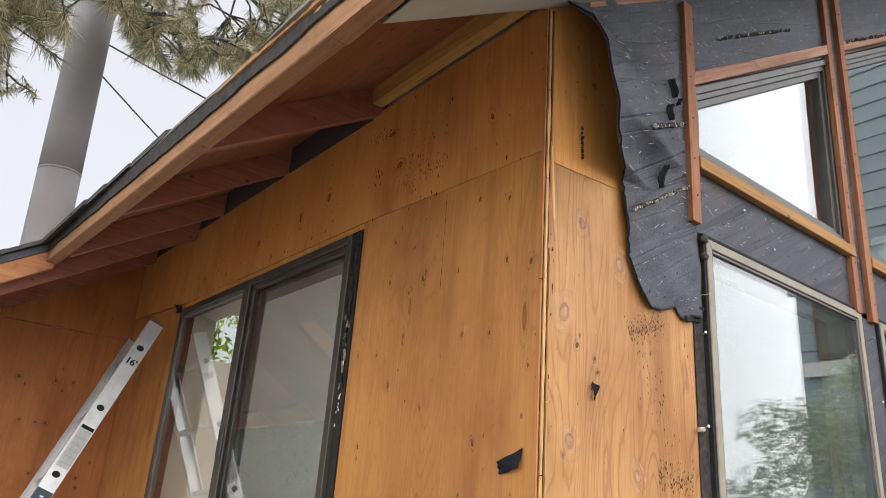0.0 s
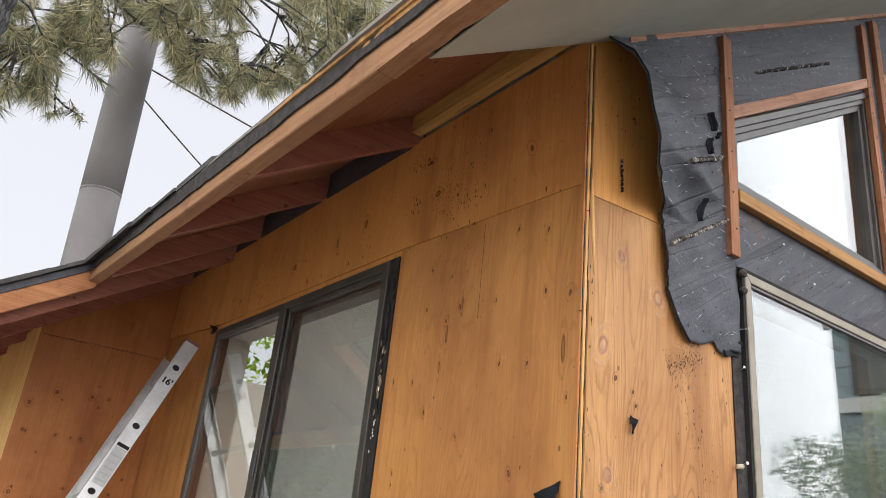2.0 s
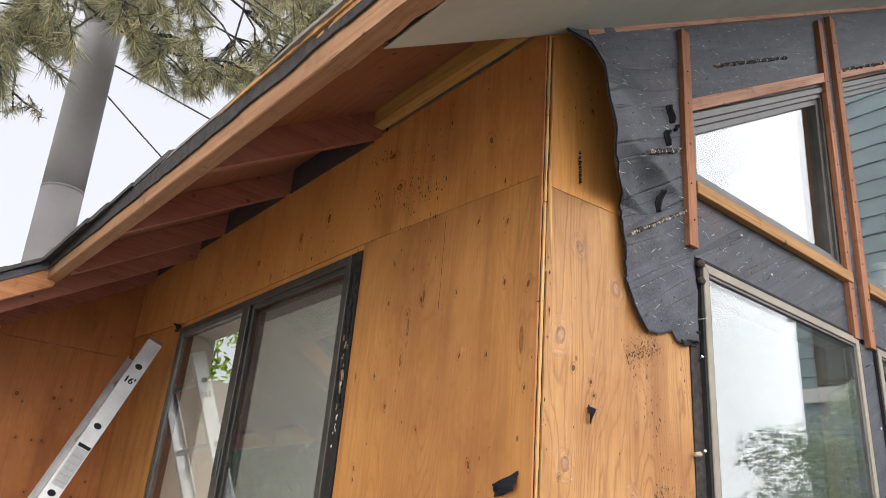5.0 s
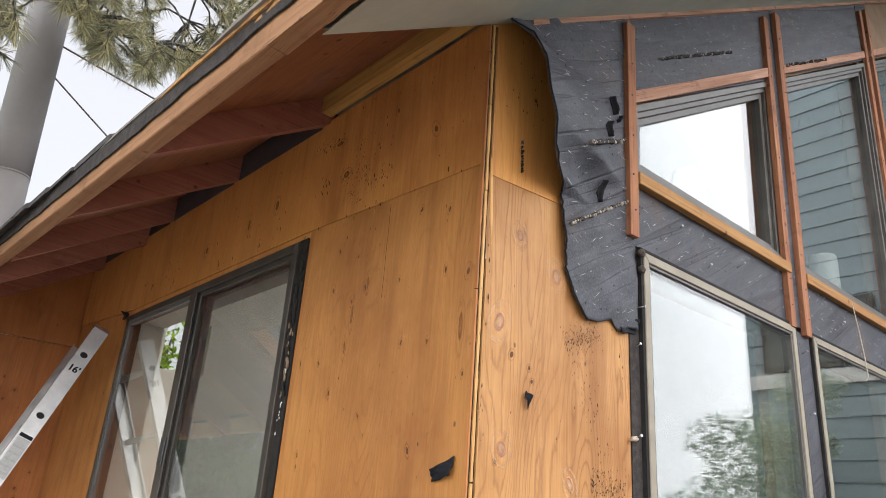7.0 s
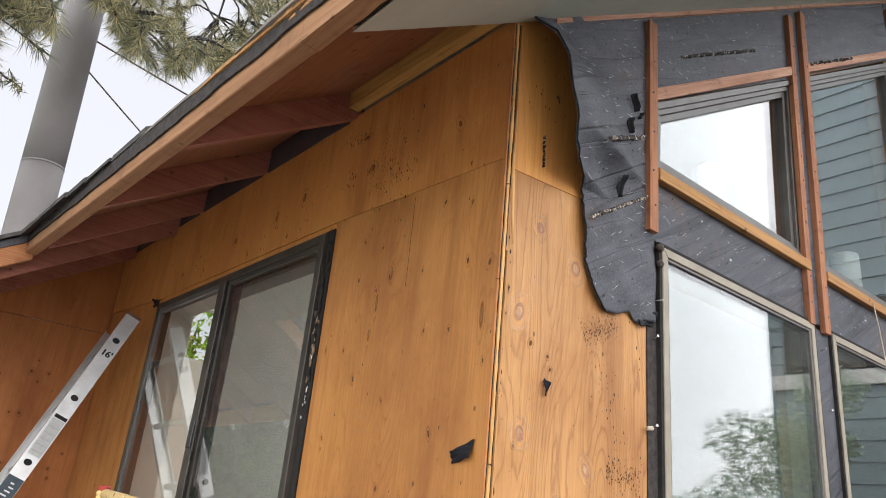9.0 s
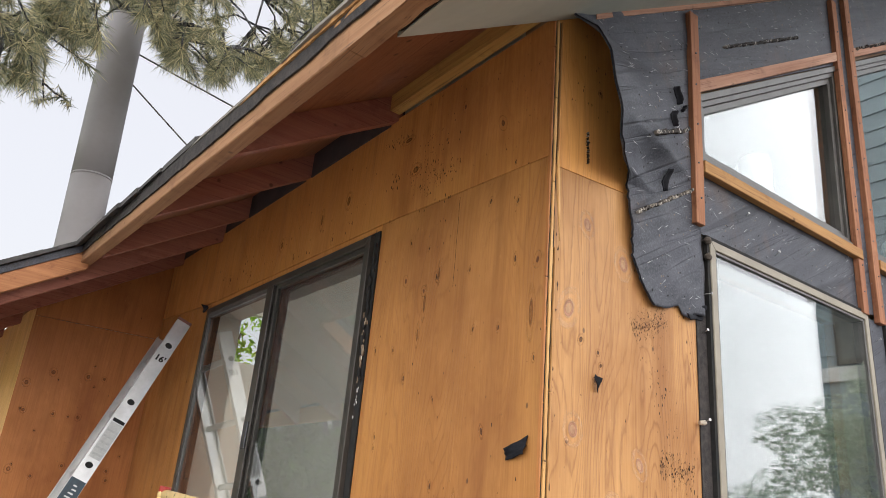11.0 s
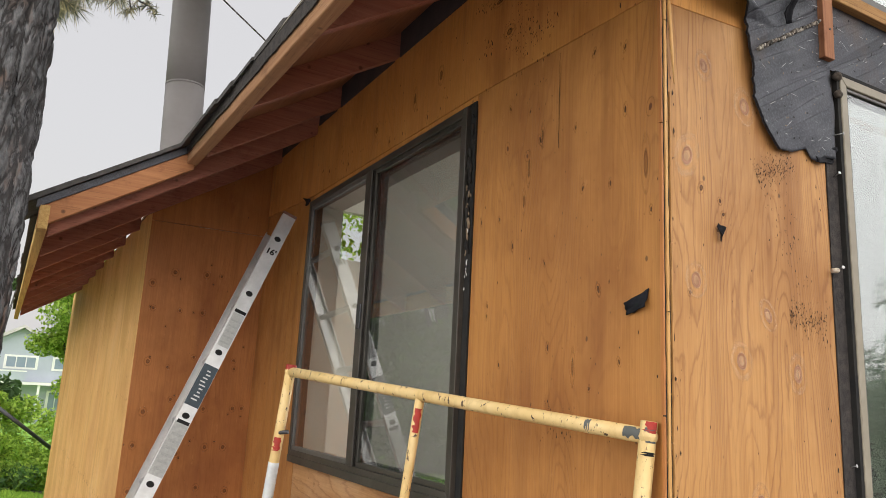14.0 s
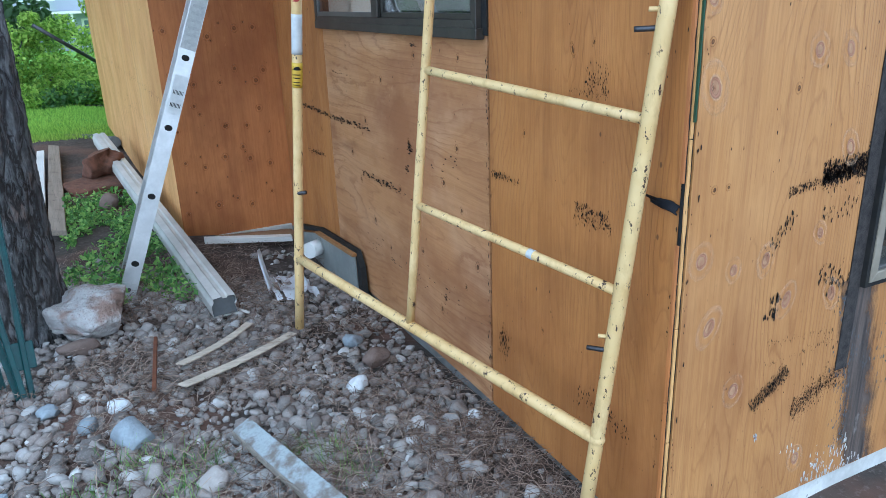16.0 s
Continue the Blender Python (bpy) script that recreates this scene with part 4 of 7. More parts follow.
# ---------------------------------------------------------------- inside of the house
def interior():
    bm = bm_new()
    box(bm, WALL + 0.002, 5.0, WALL + 0.002, 6.0, -0.2, -0.1)
    tagged(part("floor", bm, M["floor"]), "dark wooden floor inside the house", "floor", kind="structure")
    bm = bm_new()
    prism(bm, [(0.09, under(0.09) + 0.02), (5.0, under(5.0) + 0.02), (5.0, under(5.0) + 0.08), (0.09, under(0.09) + 0.08)], "y", WALL, 6.1)
    tagged(part("ceiling", bm, M["plaster"]), "sloping plastered ceiling inside the house", "ceiling", kind="structure")
    bm = bm_new()
    # far wall with a window opening
    wx0, wx1, wz0, wz1 = 1.5, 1.95, 2.68, 3.2
    hi = lambda x: under(x) + 0.03
    for xa, xb in ((0.0, wx0), (wx1, 5.0)):
        prism(bm, [(xa, BASE), (xb, BASE), (xb, hi(xb)), (xa, hi(xa))], "y", 6.0, 6.1)
    box(bm, wx0, wx1, 6.0, 6.1, BASE, wz0)
    prism(bm, [(wx0, wz1), (wx1, wz1), (wx1, hi(wx1)), (wx0, hi(wx0))], "y", 6.0, 6.1)
    tagged(part("wall_north", bm, M["plaster"]), "tan plastered wall inside the house", "wall", kind="structure")
    bm = bm_new()
    # east wall with a broad unseen opening, added for the fill lamp
    box(bm, 5.0, 5.1, 0.0, 6.1, BASE, 0.5)
    box(bm, 5.0, 5.1, 0.0, 0.6, 0.5, 5.8)
    box(bm, 5.0, 5.1, 5.6, 6.1, 0.5, 5.8)
    box(bm, 5.0, 5.1, 0.6, 5.6, 3.6, 5.8)
    tagged(part("wall_east", bm, M["plaster"]), "tan plastered wall inside the house", "wall", kind="structure")
    # added partition, a dark backing that makes the near slider pane look dim
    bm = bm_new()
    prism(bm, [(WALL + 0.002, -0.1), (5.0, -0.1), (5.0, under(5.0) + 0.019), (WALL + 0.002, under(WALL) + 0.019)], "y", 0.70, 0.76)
    tagged(part("wall_partition", bm, M["pane_backing"]), "dark grey partition added behind the panes for a dim room", "wall", kind="structure")
    bm = bm_new()
    box(bm, WALL, WALL + 0.012, INNER_Y + 0.1, 6.0, BASE, 2.7)
    tagged(part("wall_inner", bm, M["plaster"]), "tan plastered wall inside the house", "wall", kind="structure")


interior()


# ---------------------------------------------------------------- windows
def ring_frame(bm, axis, u0, u1, v0, v1, w, a, b):
    """Four bars round an opening, in the plane across an axis."""
    for o in ([(u0, v0), (u1, v0), (u1 - w, v0 + w), (u0 + w, v0 + w)], [(u1, v0), (u1, v1), (u1 - w, v1 - w), (u1 - w, v0 + w)],
              [(u1, v1), (u0, v1), (u0 + w, v1 - w), (u1 - w, v1 - w)], [(u0, v1), (u0, v0), (u0 + w, v0 + w), (u0 + w, v1 - w)]):
        prism(bm, o, axis, a, b)


def slider():
    w = thing("window_1", "dark bronze aluminium sliding window with insect screen", "window", kind="structure")
    y0, y1, z0, z1 = WIN_Y0, WIN_Y1, WIN_Z0, WIN_Z1
    bm = bm_new()
    ring_frame(bm, "x", y0, y1, z0, z1, 0.035, -0.006, -0.001)
    part("flange", bm, M["rubber"], w, "weathered black flashing flange")
    bm = bm_new()
    ring_frame(bm, "x", y0 + 0.03, y1 - 0.012, z0 + 0.012, z1 - 0.012, 0.03, -0.024, 0.04)
    part("window_frame", bm, M["frame_bronze"], w, "", 0.002)
    # fixed pane at the far side, sliding sash with screen at the near side
    bm = bm_new()
    ring_frame(bm, "x", 1.578, y1 - 0.035, z0 + 0.040, z1 - 0.040, 0.020, -0.02, 0.006)
    part("sash", bm, M["frame_grey"], w, "", 0.0015)
    block("pane", (-0.014, -0.0095, 1.59, y1 - 0.05, z0 + 0.055, z1 - 0.055), M["glass"], w).visible_shadow = False
    bm = bm_new()
    ring_frame(bm, "x", y0 + 0.058, 1.545, z0 + 0.042, z1 - 0.042, 0.018, -0.016, 0.006)
    part("screen_frame", bm, M["frame_bronze"], w, "", 0.0015)
    block("screen", (0.0070, 0.0078, y0 + 0.076, 1.53, z0 + 0.06, z1 - 0.06), M["screen"], w, "fine dark insect mesh").visible_shadow = False
    bm = bm_new()
    ring_frame(bm, "x", y0 + 0.045, 1.55, z0 + 0.035, z1 - 0.035, 0.030, 0.018, 0.038)
    part("sash", bm, M["frame_bronze"], w, "", 0.0015)
    block("pane", (-0.0125, -0.008, y0 + 0.075, 1.53, z0 + 0.058, z1 - 0.058), M["glass"], w).visible_shadow = False
    block("mullion", (-0.022, 0.05, 1.551, 1.577, z0 + 0.042, z1 - 0.042), M["frame_bronze"], w, "", 0.003)
    block("meeting_rail", (-0.030, -0.0225, 1.545, 1.605, z0 + 0.042, z1 - 0.042), M["frame_bronze"], w, "", 0.002)
    bm = bm_new()
    ring_frame(bm, "x", y0 + 0.0205, y1 - 0.0205, z0 + 0.0205, z1 - 0.0205, 0.012, 0.0405, WALL + 0.012)
    part("reveal", bm, M["plaster"], w, "plastered window reveal")
    block("latch", (-0.036, -0.0302, 1.556, 1.594, z0 + 0.56, z0 + 0.66), M["steel"], w, "dark sash latch", 0.002)
    block("window_sill", (-0.03, -0.002, y0 + 0.02, y1 - 0.02, z0 - 0.012, z0 + 0.02), M["frame_bronze"], w, "", 0.002)
    return w


window_1 = slider()


def shear(x, z):
    """The window bars of the gable lean a little."""
    return x + 0.028 * (z - 2.3) * min(1.0, x)


def lower_window(k, x0, x1):
    w = thing("window_%d" % k, "tall beige framed window reflecting sky and a tree", "window", kind="structure")
    z0, z1 = LW_Z0, LW_Z1
    bm = bm_new()
    ring_frame(bm, "y", x0, x1, z0, z1, 0.026, -0.020, 0.10)
    part("window_frame", bm, M["frame_beige"], w, "", 0.002)
    bm = bm_new()
    ring_frame(bm, "y", x0 + 0.0262, x1 - 0.0262, z0 + 0.0262, z1 - 0.0262, 0.010, -0.015, 0.03)
    part("sash", bm, M["frame_grey"], w, "", 0.002)
    bm = bm_new()
    ring_frame(bm, "y", x0 - 0.012, x1 + 0.012, z0 - 0.012, z1 + 0.012, 0.012, -0.016, 0.0)
    part("seal", bm, M["rubber"], w, "torn black seal")
    for y in (-0.009, 0.006):
        block("pane", (x0 + 0.034, x1 - 0.034, y, y + 0.0045, z0 + 0.034, z1 - 0.034), M["glass"], w).visible_shadow = False
    return w


for k, (xa, xb) in enumerate(LOWER):
    lower_window(2 + k, xa, xb)


def upper_window(k, x0, x1, z0):
    w = thing("window_%d" % k, "trapezoid bronze framed window under the sloping roof", "window", kind="structure")

    def trapezoid(inset):
        a, b = x0 + inset, x1 - inset
        return [(shear(a, z0), z0 + inset), (shear(b, z0), z0 + inset), (shear(b, head_z(b)), head_z(b) - 1.17 * inset), (shear(a, head_z(a)), head_z(a) - 1.17 * inset)]
    def ring(bm, i0, i1, a, b):
        o, i = trapezoid(i0), trapezoid(i1)
        for n in range(4):
            m = (n + 1) % 4
            prism(bm, [o[n], o[m], i[m], i[n]], "y", a, b)
    for name, i0, i1, a, b in (("window_frame", 0.0, 0.022, -0.012, 0.1), ("stop", 0.0225, 0.04, -0.002, 0.09), ("sash", 0.0405, 0.062, 0.01, 0.06)):
        bm = bm_new()
        ring(bm, i0, i1, a, b)
        part(name, bm, M["frame_grey"], w, "", 0.001)
    for y in (0.028, 0.044):
        bm = bm_new()
        prism(bm, trapezoid(0.06), "y", y, y + 0.0045)
        part("pane", bm, M["glass"], w).visible_shadow = False
    return w


for k, (xa, xb, zb) in enumerate(UPPER):
    upper_window(4 + k, xa, xb, zb)


# ---------------------------------------------------------------- black felt, battens and sill strips
def along(pts, z):
    for (za, xa), (zb, xb) in zip(pts, pts[1:]):
        if z <= zb:
            return xa + (xb - xa) * max(0.0, (z - za) / (zb - za))
    return pts[-1][1]


# free edge of the flap: height and x, then height and distance off the wall
EDGE = ((1.938, 0.385), (1.944, 0.376), (1.967, 0.339), (2.004, 0.311), (2.057, 0.291), (2.127, 0.274), (2.217, 0.266), (2.264, 0.257), (2.277, 0.132), (2.3, 0.110), (2.38, 0.093), (2.46, 0.068), (2.52, 0.054), (2.58, 0.043), (2.62, 0.042), (2.655, 0.03), (2.7, 0.02))
# lower hem, from the free edge to the window: share of the width and height
HEM = ((0.0, 1.944), (0.3, 1.951), (0.55, 1.970), (0.60, 1.948), (0.72, 1.946), (0.80, 1.962), (1.0, 1.966))
LIFT = ((1.945, 0.004), (2.262, 0.006), (2.278, 0.108), (2.36, 0.125), (2.52, 0.125), (2.60, 0.09), (2.66, 0.03), (2.7, 0.01))


def flap_y(x, z):
    """Surface of the loose flap beside the corner."""
    e = along(EDGE, z)
    u = max(0.0, (x - e) / (0.60 - e))
    off = along(LIFT, min(z, 2.7)) * max(0.0, 1 - 1.1 * u) ** (0.9 + 2.6 * max(0.0, min(1.0, (2.38 - z) / 0.1)))
    wrinkle = 0.006 * noise.noise(Vector((x * 9, z * 7, 1))) + 0.004 * math.sin(z * 42 + x * 22) * (0.5 + noise.noise(Vector((x * 5, z * 5, 6))))
    return -0.009 - off - max(0, 0.004 + wrinkle)


def building_felt():
    f = thing("building_felt", "torn black asphalt felt stapled over the gable wall", "roofing felt")
    pieces = []
    top = lambda x: under(x) - 0.004
    pieces.append([(1.612, LW_Z0 - 0.3), (1.763, LW_Z0 - 0.3), (1.763, 2.2), (1.612, 2.2)])
    pieces.append([(0.575, 2.221), (2.90, 2.221), (2.90, 2.45), (0.575, 2.45)])
    pieces.append([(1.605, 2.4505), (1.743, 2.4505), (1.79, top(1.79)), (1.64, top(1.64))])
    for x0, x1, z in UPPER[:2]:
        pieces.append([(x0 - 0.02, head_z(x0 - 0.02) + 0.004), (shear(x1, 3.2) + 0.03, head_z(x1 + 0.03) + 0.004), (x1 + 0.05, top(x1 + 0.05)), (x0 - 0.02, top(x0 - 0.02))])
    pieces.append([(2.95, 2.45), (3.05, 2.45), (3.15, top(3.15)), (2.96, top(2.96))])
    for k, o in enumerate(pieces):
        bm = bm_new()
        prism(bm, o, "y", -0.0045 - 0.0006 * k, -0.0015)
        part("felt_sheet", bm, M["felt"], f)
    # narrow strip beside the tall window
    bm = bm_new()
    prism(bm, [(0.573, 0.15), (0.617, 0.15), (0.617, 2.215), (0.573, 2.215)], "y", -0.003, -0.0005)
    part("felt_sheet", bm, M["tar_edge"], f, "black tarred strip beside the window")
    # the torn flap, whose free edge curls off the wall
    cols, rows = 30, 90
    bm = bm_new()
    grid = []
    for j in range(rows + 1):
        v = j / rows
        row = []
        for i in range(cols + 1):
            u = (i / cols) ** 1.3
            z_low = along(HEM, u) + 0.004 * noise.noise(Vector((u * 22, 2, 0)))
            z = z_low + v * (2.69 - z_low)
            jag = 0.010 * noise.noise(Vector((z * 26, 0, 3))) + 0.008 * noise.noise(Vector((z * 75, 5, 3))) if z < 2.27 else 0.003 * noise.noise(Vector((z * 20, 0, 3)))
            e = along(EDGE, z) + jag
            x = e + u * (0.60 - e)
            top = under(x) - 0.002
            z = 1.945 + (z - 1.945) * (top - 1.945) / (2.69 - 1.945) if z > 2.5 else z
            if z > 2.5:
                z = min(z, top)
            row.append(bm.verts.new((x, flap_y(x, z), z)))
        grid.append(row)
    for a, b in zip(grid, grid[1:]):
        for i in range(cols):
            bm.faces.new((a[i], a[i + 1], b[i + 1], b[i])).smooth = True
    rim_line = [[v.co.copy() for v in row[:1]] for row in grid[:-1]]
    flap = part("torn_flap", bm, M["felt"], f, "curled torn flap of felt")
    sol = flap.modifiers.new("thick", "SOLIDIFY")
    sol.thickness = 0.004
    # black torn rim of the flap
    rim = bm_new()
    tube(rim, [(row[0].x, row[0].y - 0.001, row[0].z) for row in rim_line], 0.0022, 6)
    part("torn_rim", rim, M["tar_felt"], f, "black torn rim")
    # felt running up to the rake beside the flap
    bm = bm_new()
    prism(bm, [(0.575, 2.45), (0.62, 2.45), (0.62, under(0.62) - 0.004), (0.575, under(0.575) - 0.004)], "y", -0.006, -0.0015)
    part("felt_sheet", bm, M["felt"], f)
    return f


building_felt()


def caulk_row(parent, x0, z0, x1, z1, count, size, seed, y=-0.016, key="caulk"):
    """A ragged line of old sealant with staples in it."""
    rng = random.Random(seed)
    bm = bm_new()
    d = Vector((x1 - x0, 0, z1 - z0)).normalized()
    n = Vector((-d.z, 0, d.x))
    for k in range(count):
        f = (k + rng.uniform(-0.3, 0.3)) / count
        q = (x0 + (x1 - x0) * f, z0 + (z1 - z0) * f)
        p = Vector((q[0], flap_y(*q) - 0.006 if y is None else y, q[1])) + n * rng.gauss(0, size * 0.15)
        w, h = size * rng.uniform(0.3, 0.5), size * rng.uniform(0.5, 1.0)
        m = Matrix((d, Vector((0, 1, 0)), n)).transposed().to_4x4()
        m.translation = p
        box(bm, -w / 2, w / 2, -0.004, 0.006, -h / 2, h / 2, m @ pose(0, 0, 0, 0, rng.uniform(-25, 25), 0))
    ob = part("sealant_line", bm, M[key], parent, "ragged line of old sealant and staples")
    return ob


felt_thing = bpy.data.objects["building_felt"]
caulk_row(felt_thing, 0.29, 2.392, 0.47, 2.49, 52, 0.012, 1, None)
caulk_row(felt_thing, 0.50, 2.505, 0.555, 2.545, 9, 0.011, 2, None)
caulk_row(felt_thing, 0.30, 2.185, 0.565, 2.345, 70, 0.010, 3, None, "caulk_pale")
caulk_row(felt_thing, 0.78, 2.955, 1.31, 3.27, 120, 0.010, 4, -0.01)
caulk_row(felt_thing, 1.80, 3.455, 2.30, 3.75, 50, 0.012, 5, -0.03)
caulk_row(wall_south, 0.122, 2.36, 0.124, 2.265, 22, 0.006, 6, -0.002)

def batten(xa, xb, z0, z1, lean, label, depth=0.021):
    ob = thing("batten", label, "batten", "battens on the gable wall")
    bm = bm_new()
    n = 8
    ring = []
    for k in range(n + 1):
        z = z0 + (z1 - z0) * k / n
        dx = lean * (z - z0)
        w = 0.0015 * noise.noise(Vector((xa * 9, z * 6, 0)))
        ring.append([bm.verts.new(p) for p in ((xa + dx + w, -depth - 0.005, z), (xb + dx + w, -depth - 0.005, z), (xb + dx, -0.005, z), (xa + dx, -0.005, z))])
    for a, b in zip(ring, ring[1:]):
        for i in range(4):
            bm.faces.new((a[i], a[(i + 1) % 4], b[(i + 1) % 4], b[i]))
    bm.faces.new(ring[0][::-1]), bm.faces.new(ring[-1])
    part("strip", bm, M["batten"], ob, "", 0.0012)
    for k in range(int((z1 - z0) / 0.13)):
        z = z0 + 0.05 + 0.13 * k + 0.04 * random.random()
        bm = bm_new()
        xm = (xa + xb) / 2 + lean * (z - z0) + random.uniform(-0.008, 0.008)
        tube(bm, [(xm, -depth - 0.0045, z), (xm, -depth - 0.0075, z)], 0.0032, 6)
        part("nail", bm, M["steel"], ob)
    return ob


batten(0.555, 0.597, 2.235, under(0.58) - 0.047, 0.012, "rusty red wooden batten nailed upright on black felt", 0.024)
batten(1.568, 1.608, 2.20, under(1.6) - 0.05, 0.03, "red-brown wooden batten between two windows")
batten(1.690, 1.738, 2.19, under(1.75) - 0.05, 0.03, "red-brown wooden batten with nail heads")
batten(2.905, 2.945, 2.46, under(2.93) - 0.05, 0.03, "red-brown wooden batten between two windows")
batten(3.015, 3.055, 2.46, under(3.05) - 0.05, 0.03, "red-brown wooden batten between two windows")


def strips():
    """Sloping head strips and level sill strips of the upper windows."""
    for k, (x0, x1, z) in enumerate(UPPER):
        bm = bm_new()
        a, b = shear(x0, 2.7) - 0.008, shear(x1, head_z(x1)) - 0.01
        prism(bm, [(a, head_z(a) + 0.002), (b, head_z(b) + 0.002), (b, head_z(b) + 0.047), (a, head_z(a) + 0.047)], "y", -0.024, -0.006)
        ob = part("head_strip", bm, M["batten_flat"], None, "", 0.0015)
        tagged(ob, "peeled pinkish wooden strip over a sloping window", "trim", "strips round the upper windows")
        bm = bm_new()
        prism(bm, [(x0 - 0.0, z - 0.042), (x1 + 0.005, z - 0.042), (x1 + 0.005, z - 0.002), (x0 - 0.0, z - 0.002)], "y", -0.032, -0.006)
        ob = part("sill_strip", bm, M["sill"], None, "", 0.002)
        tagged(ob, "golden wooden sill strip under an upper window", "trim", "strips round the upper windows")


strips()


# ---------------------------------------------------------------- ladder
def build_ladder():
    lad = thing("ladder", "aluminium extension ladder section leaning against the wall", "ladder")
    top, low = Vector((-0.168, 2.336, 2.026)), Vector((-0.966, 2.215, 0.051))
    d = (low - top) / 7
    d = d.normalized() * 0.3048
    along = -d.normalized()
    side = (Vector((0.10, 1.0, 0)) - along * Vector((0.10, 1.0, 0)).dot(along)).normalized()   # from the near rail to the far one
    out = along.cross(side).normalized()
    if out.x > 0:
        out = -out
    # local axes: X along the rungs, Y out from the wall, Z up the rail
    base = top + d * 7
    m = Matrix((side, out, along)).transposed().to_4x4()
    m.translation = base
    lad.matrix_world = m
    H, LOW = 7 * 0.3048 + 0.14, -0.14
    def rail(x0, sgn):
        bm = bm_new()
        # channel section: web faces outwards, two flanges turn in
        web, fl, dep = 0.003, 0.028, 0.034
        prism(bm, [(x0, -dep), (x0 + sgn * fl, -dep), (x0 + sgn * fl, 0.004 - dep), (x0 + sgn * web, 0.004 - dep), (x0 + sgn * web, dep - 0.004), (x0 + sgn * fl, dep - 0.004), (x0 + sgn * fl, dep), (x0, dep)], "z", LOW, H)
        return part("rail", bm, M["aluminium"], lad)
    r1 = rail(0.0, 1)
    rail(0.40, -1)
    for k in range(8):
        z = 0.3048 * k
        bm = bm_new()
        tube(bm, [(0.004, 0, z), (0.396, 0, z)], 0.0155, 12)
        part("rung", bm, M["aluminium"], lad)
        bm = bm_new()
        n = 14
        lip = [[bm.verts.new((x, r * math.cos(a), z + r * 0.8 * math.sin(a))) for a in (2 * math.pi * i / n for i in range(n))] for x, r in ((-0.0012, 0.0165), (-0.0022, 0.0125))]
        for i in range(n):
            bm.faces.new((lip[0][i], lip[0][(i + 1) % n], lip[1][(i + 1) % n], lip[1][i]))
        bm.faces.new(lip[1])
        part("rung_end", bm, M["hole"], lad, "dark hollow rung end")
    # end cap and foot
    block("end_cap", (-0.002, 0.030, -0.036, 0.036, H - 0.004, H + 0.010), M["cap"], lad, "worn dull red end cap", 0.002)
    block("foot", (-0.006, 0.033, -0.03, 0.03, LOW - 0.012, LOW + 0.05), M["aluminium"], lad, "riveted foot plate", 0.003)
    bm = bm_new()
    tube(bm, [(-0.0065, 0, LOW + 0.022), (-0.011, 0, LOW + 0.022)], 0.009, 10)
    part("rivet", bm, M["steel"], lad)
    # stickers on the near rail, between the rungs
    def sticker(name, z0, z1, y0, y1, material, label, x=-0.0012):
        return block(name, (x, -0.0003, y0, y1, z0, z1), material, lad, label)
    s = 0.3048
    sticker("sticker", 5.1 * s, 5.65 * s, -0.03, 0.024, M["label_grey"], "worn grey warning sticker with fine print")
    sticker("sticker", 3.12 * s, 3.9 * s, -0.032, 0.03, M["label_grey"], "worn grey instruction sticker with fine print")
    sticker("sticker", 2.2 * s, 2.75 * s, -0.03, 0.022, M["label_white"], "pale sticker with bar code bars")
    sticker("brand_plate", 4.15 * s, 4.78 * s, -0.033, 0.033, M["label_navy"], "navy plate with a pale emblem")
    for z, h in ((5.66, 0.05), (3.88, 0.05)):
        sticker("bar", z * s, (z + h) * s, -0.03, 0.024, M["ink"], "dark heading bar", -0.0018)
    for k in range(6):
        sticker("bar", (3.2 + 0.1 * k) * s, (3.24 + 0.1 * k) * s, -0.026, 0.02, M["print"], "fine print bar", -0.0018)
    for k in range(5):
        sticker("bar", (5.15 + 0.09 * k) * s, (5.18 + 0.09 * k) * s, -0.026, 0.02, M["print"], "fine print bar", -0.0018)
    for k in range(8):
        sticker("bar", 2.3 * s, 2.36 * s, -0.025 + 0.0055 * k, -0.022 + 0.0055 * k, M["ink"], "bar code bar", -0.0018)
        sticker("bar", 2.48 * s, 2.54 * s, -0.025 + 0.0055 * k, -0.0225 + 0.0055 * k, M["ink"], "bar code bar", -0.0018)
    # pale emblem on the plate
    bm = bm_new()
    for k in range(9):
        z = (4.24 + 0.055 * k) * s
        box(bm, -0.002, -0.0013, -0.012 - 0.004 * math.sin(k * 2.1), 0.010 + 0.006 * math.cos(k * 1.3), z, z + 0.006)
    part("emblem", bm, M["label_white"], lad, "pale emblem")
    # the length mark
    fc = bpy.data.curves.new("length_mark", "FONT")
    fc.body, fc.size, fc.extrude, fc.align_x, fc.align_y = "16'", 0.042, 0.0003, "CENTER", "CENTER"
    fo = new("length_mark", fc)
    me = bpy.data.meshes.new_from_object(fo.evaluated_get(bpy.context.evaluated_depsgraph_get()))
    bpy.data.objects.remove(fo)
    me.materials.append(M["ink"])
    bm = bm_new()
    bm.from_mesh(me)
    faces = list(bm.faces)
    for dx, dy in ((0.0018, 0.0), (-0.0018, 0.0), (0.0, 0.0014)):
        got = bmesh.ops.duplicate(bm, geom=faces)
        bmesh.ops.translate(bm, vec=(dx, dy, 0.00004 * (1 + dx * 500)), verts=[v for v in got["geom"] if isinstance(v, bmesh.types.BMVert)])
    bm.to_mesh(me)
    bm.free()
    mk = new("length_mark", me)
    mk.parent = lad
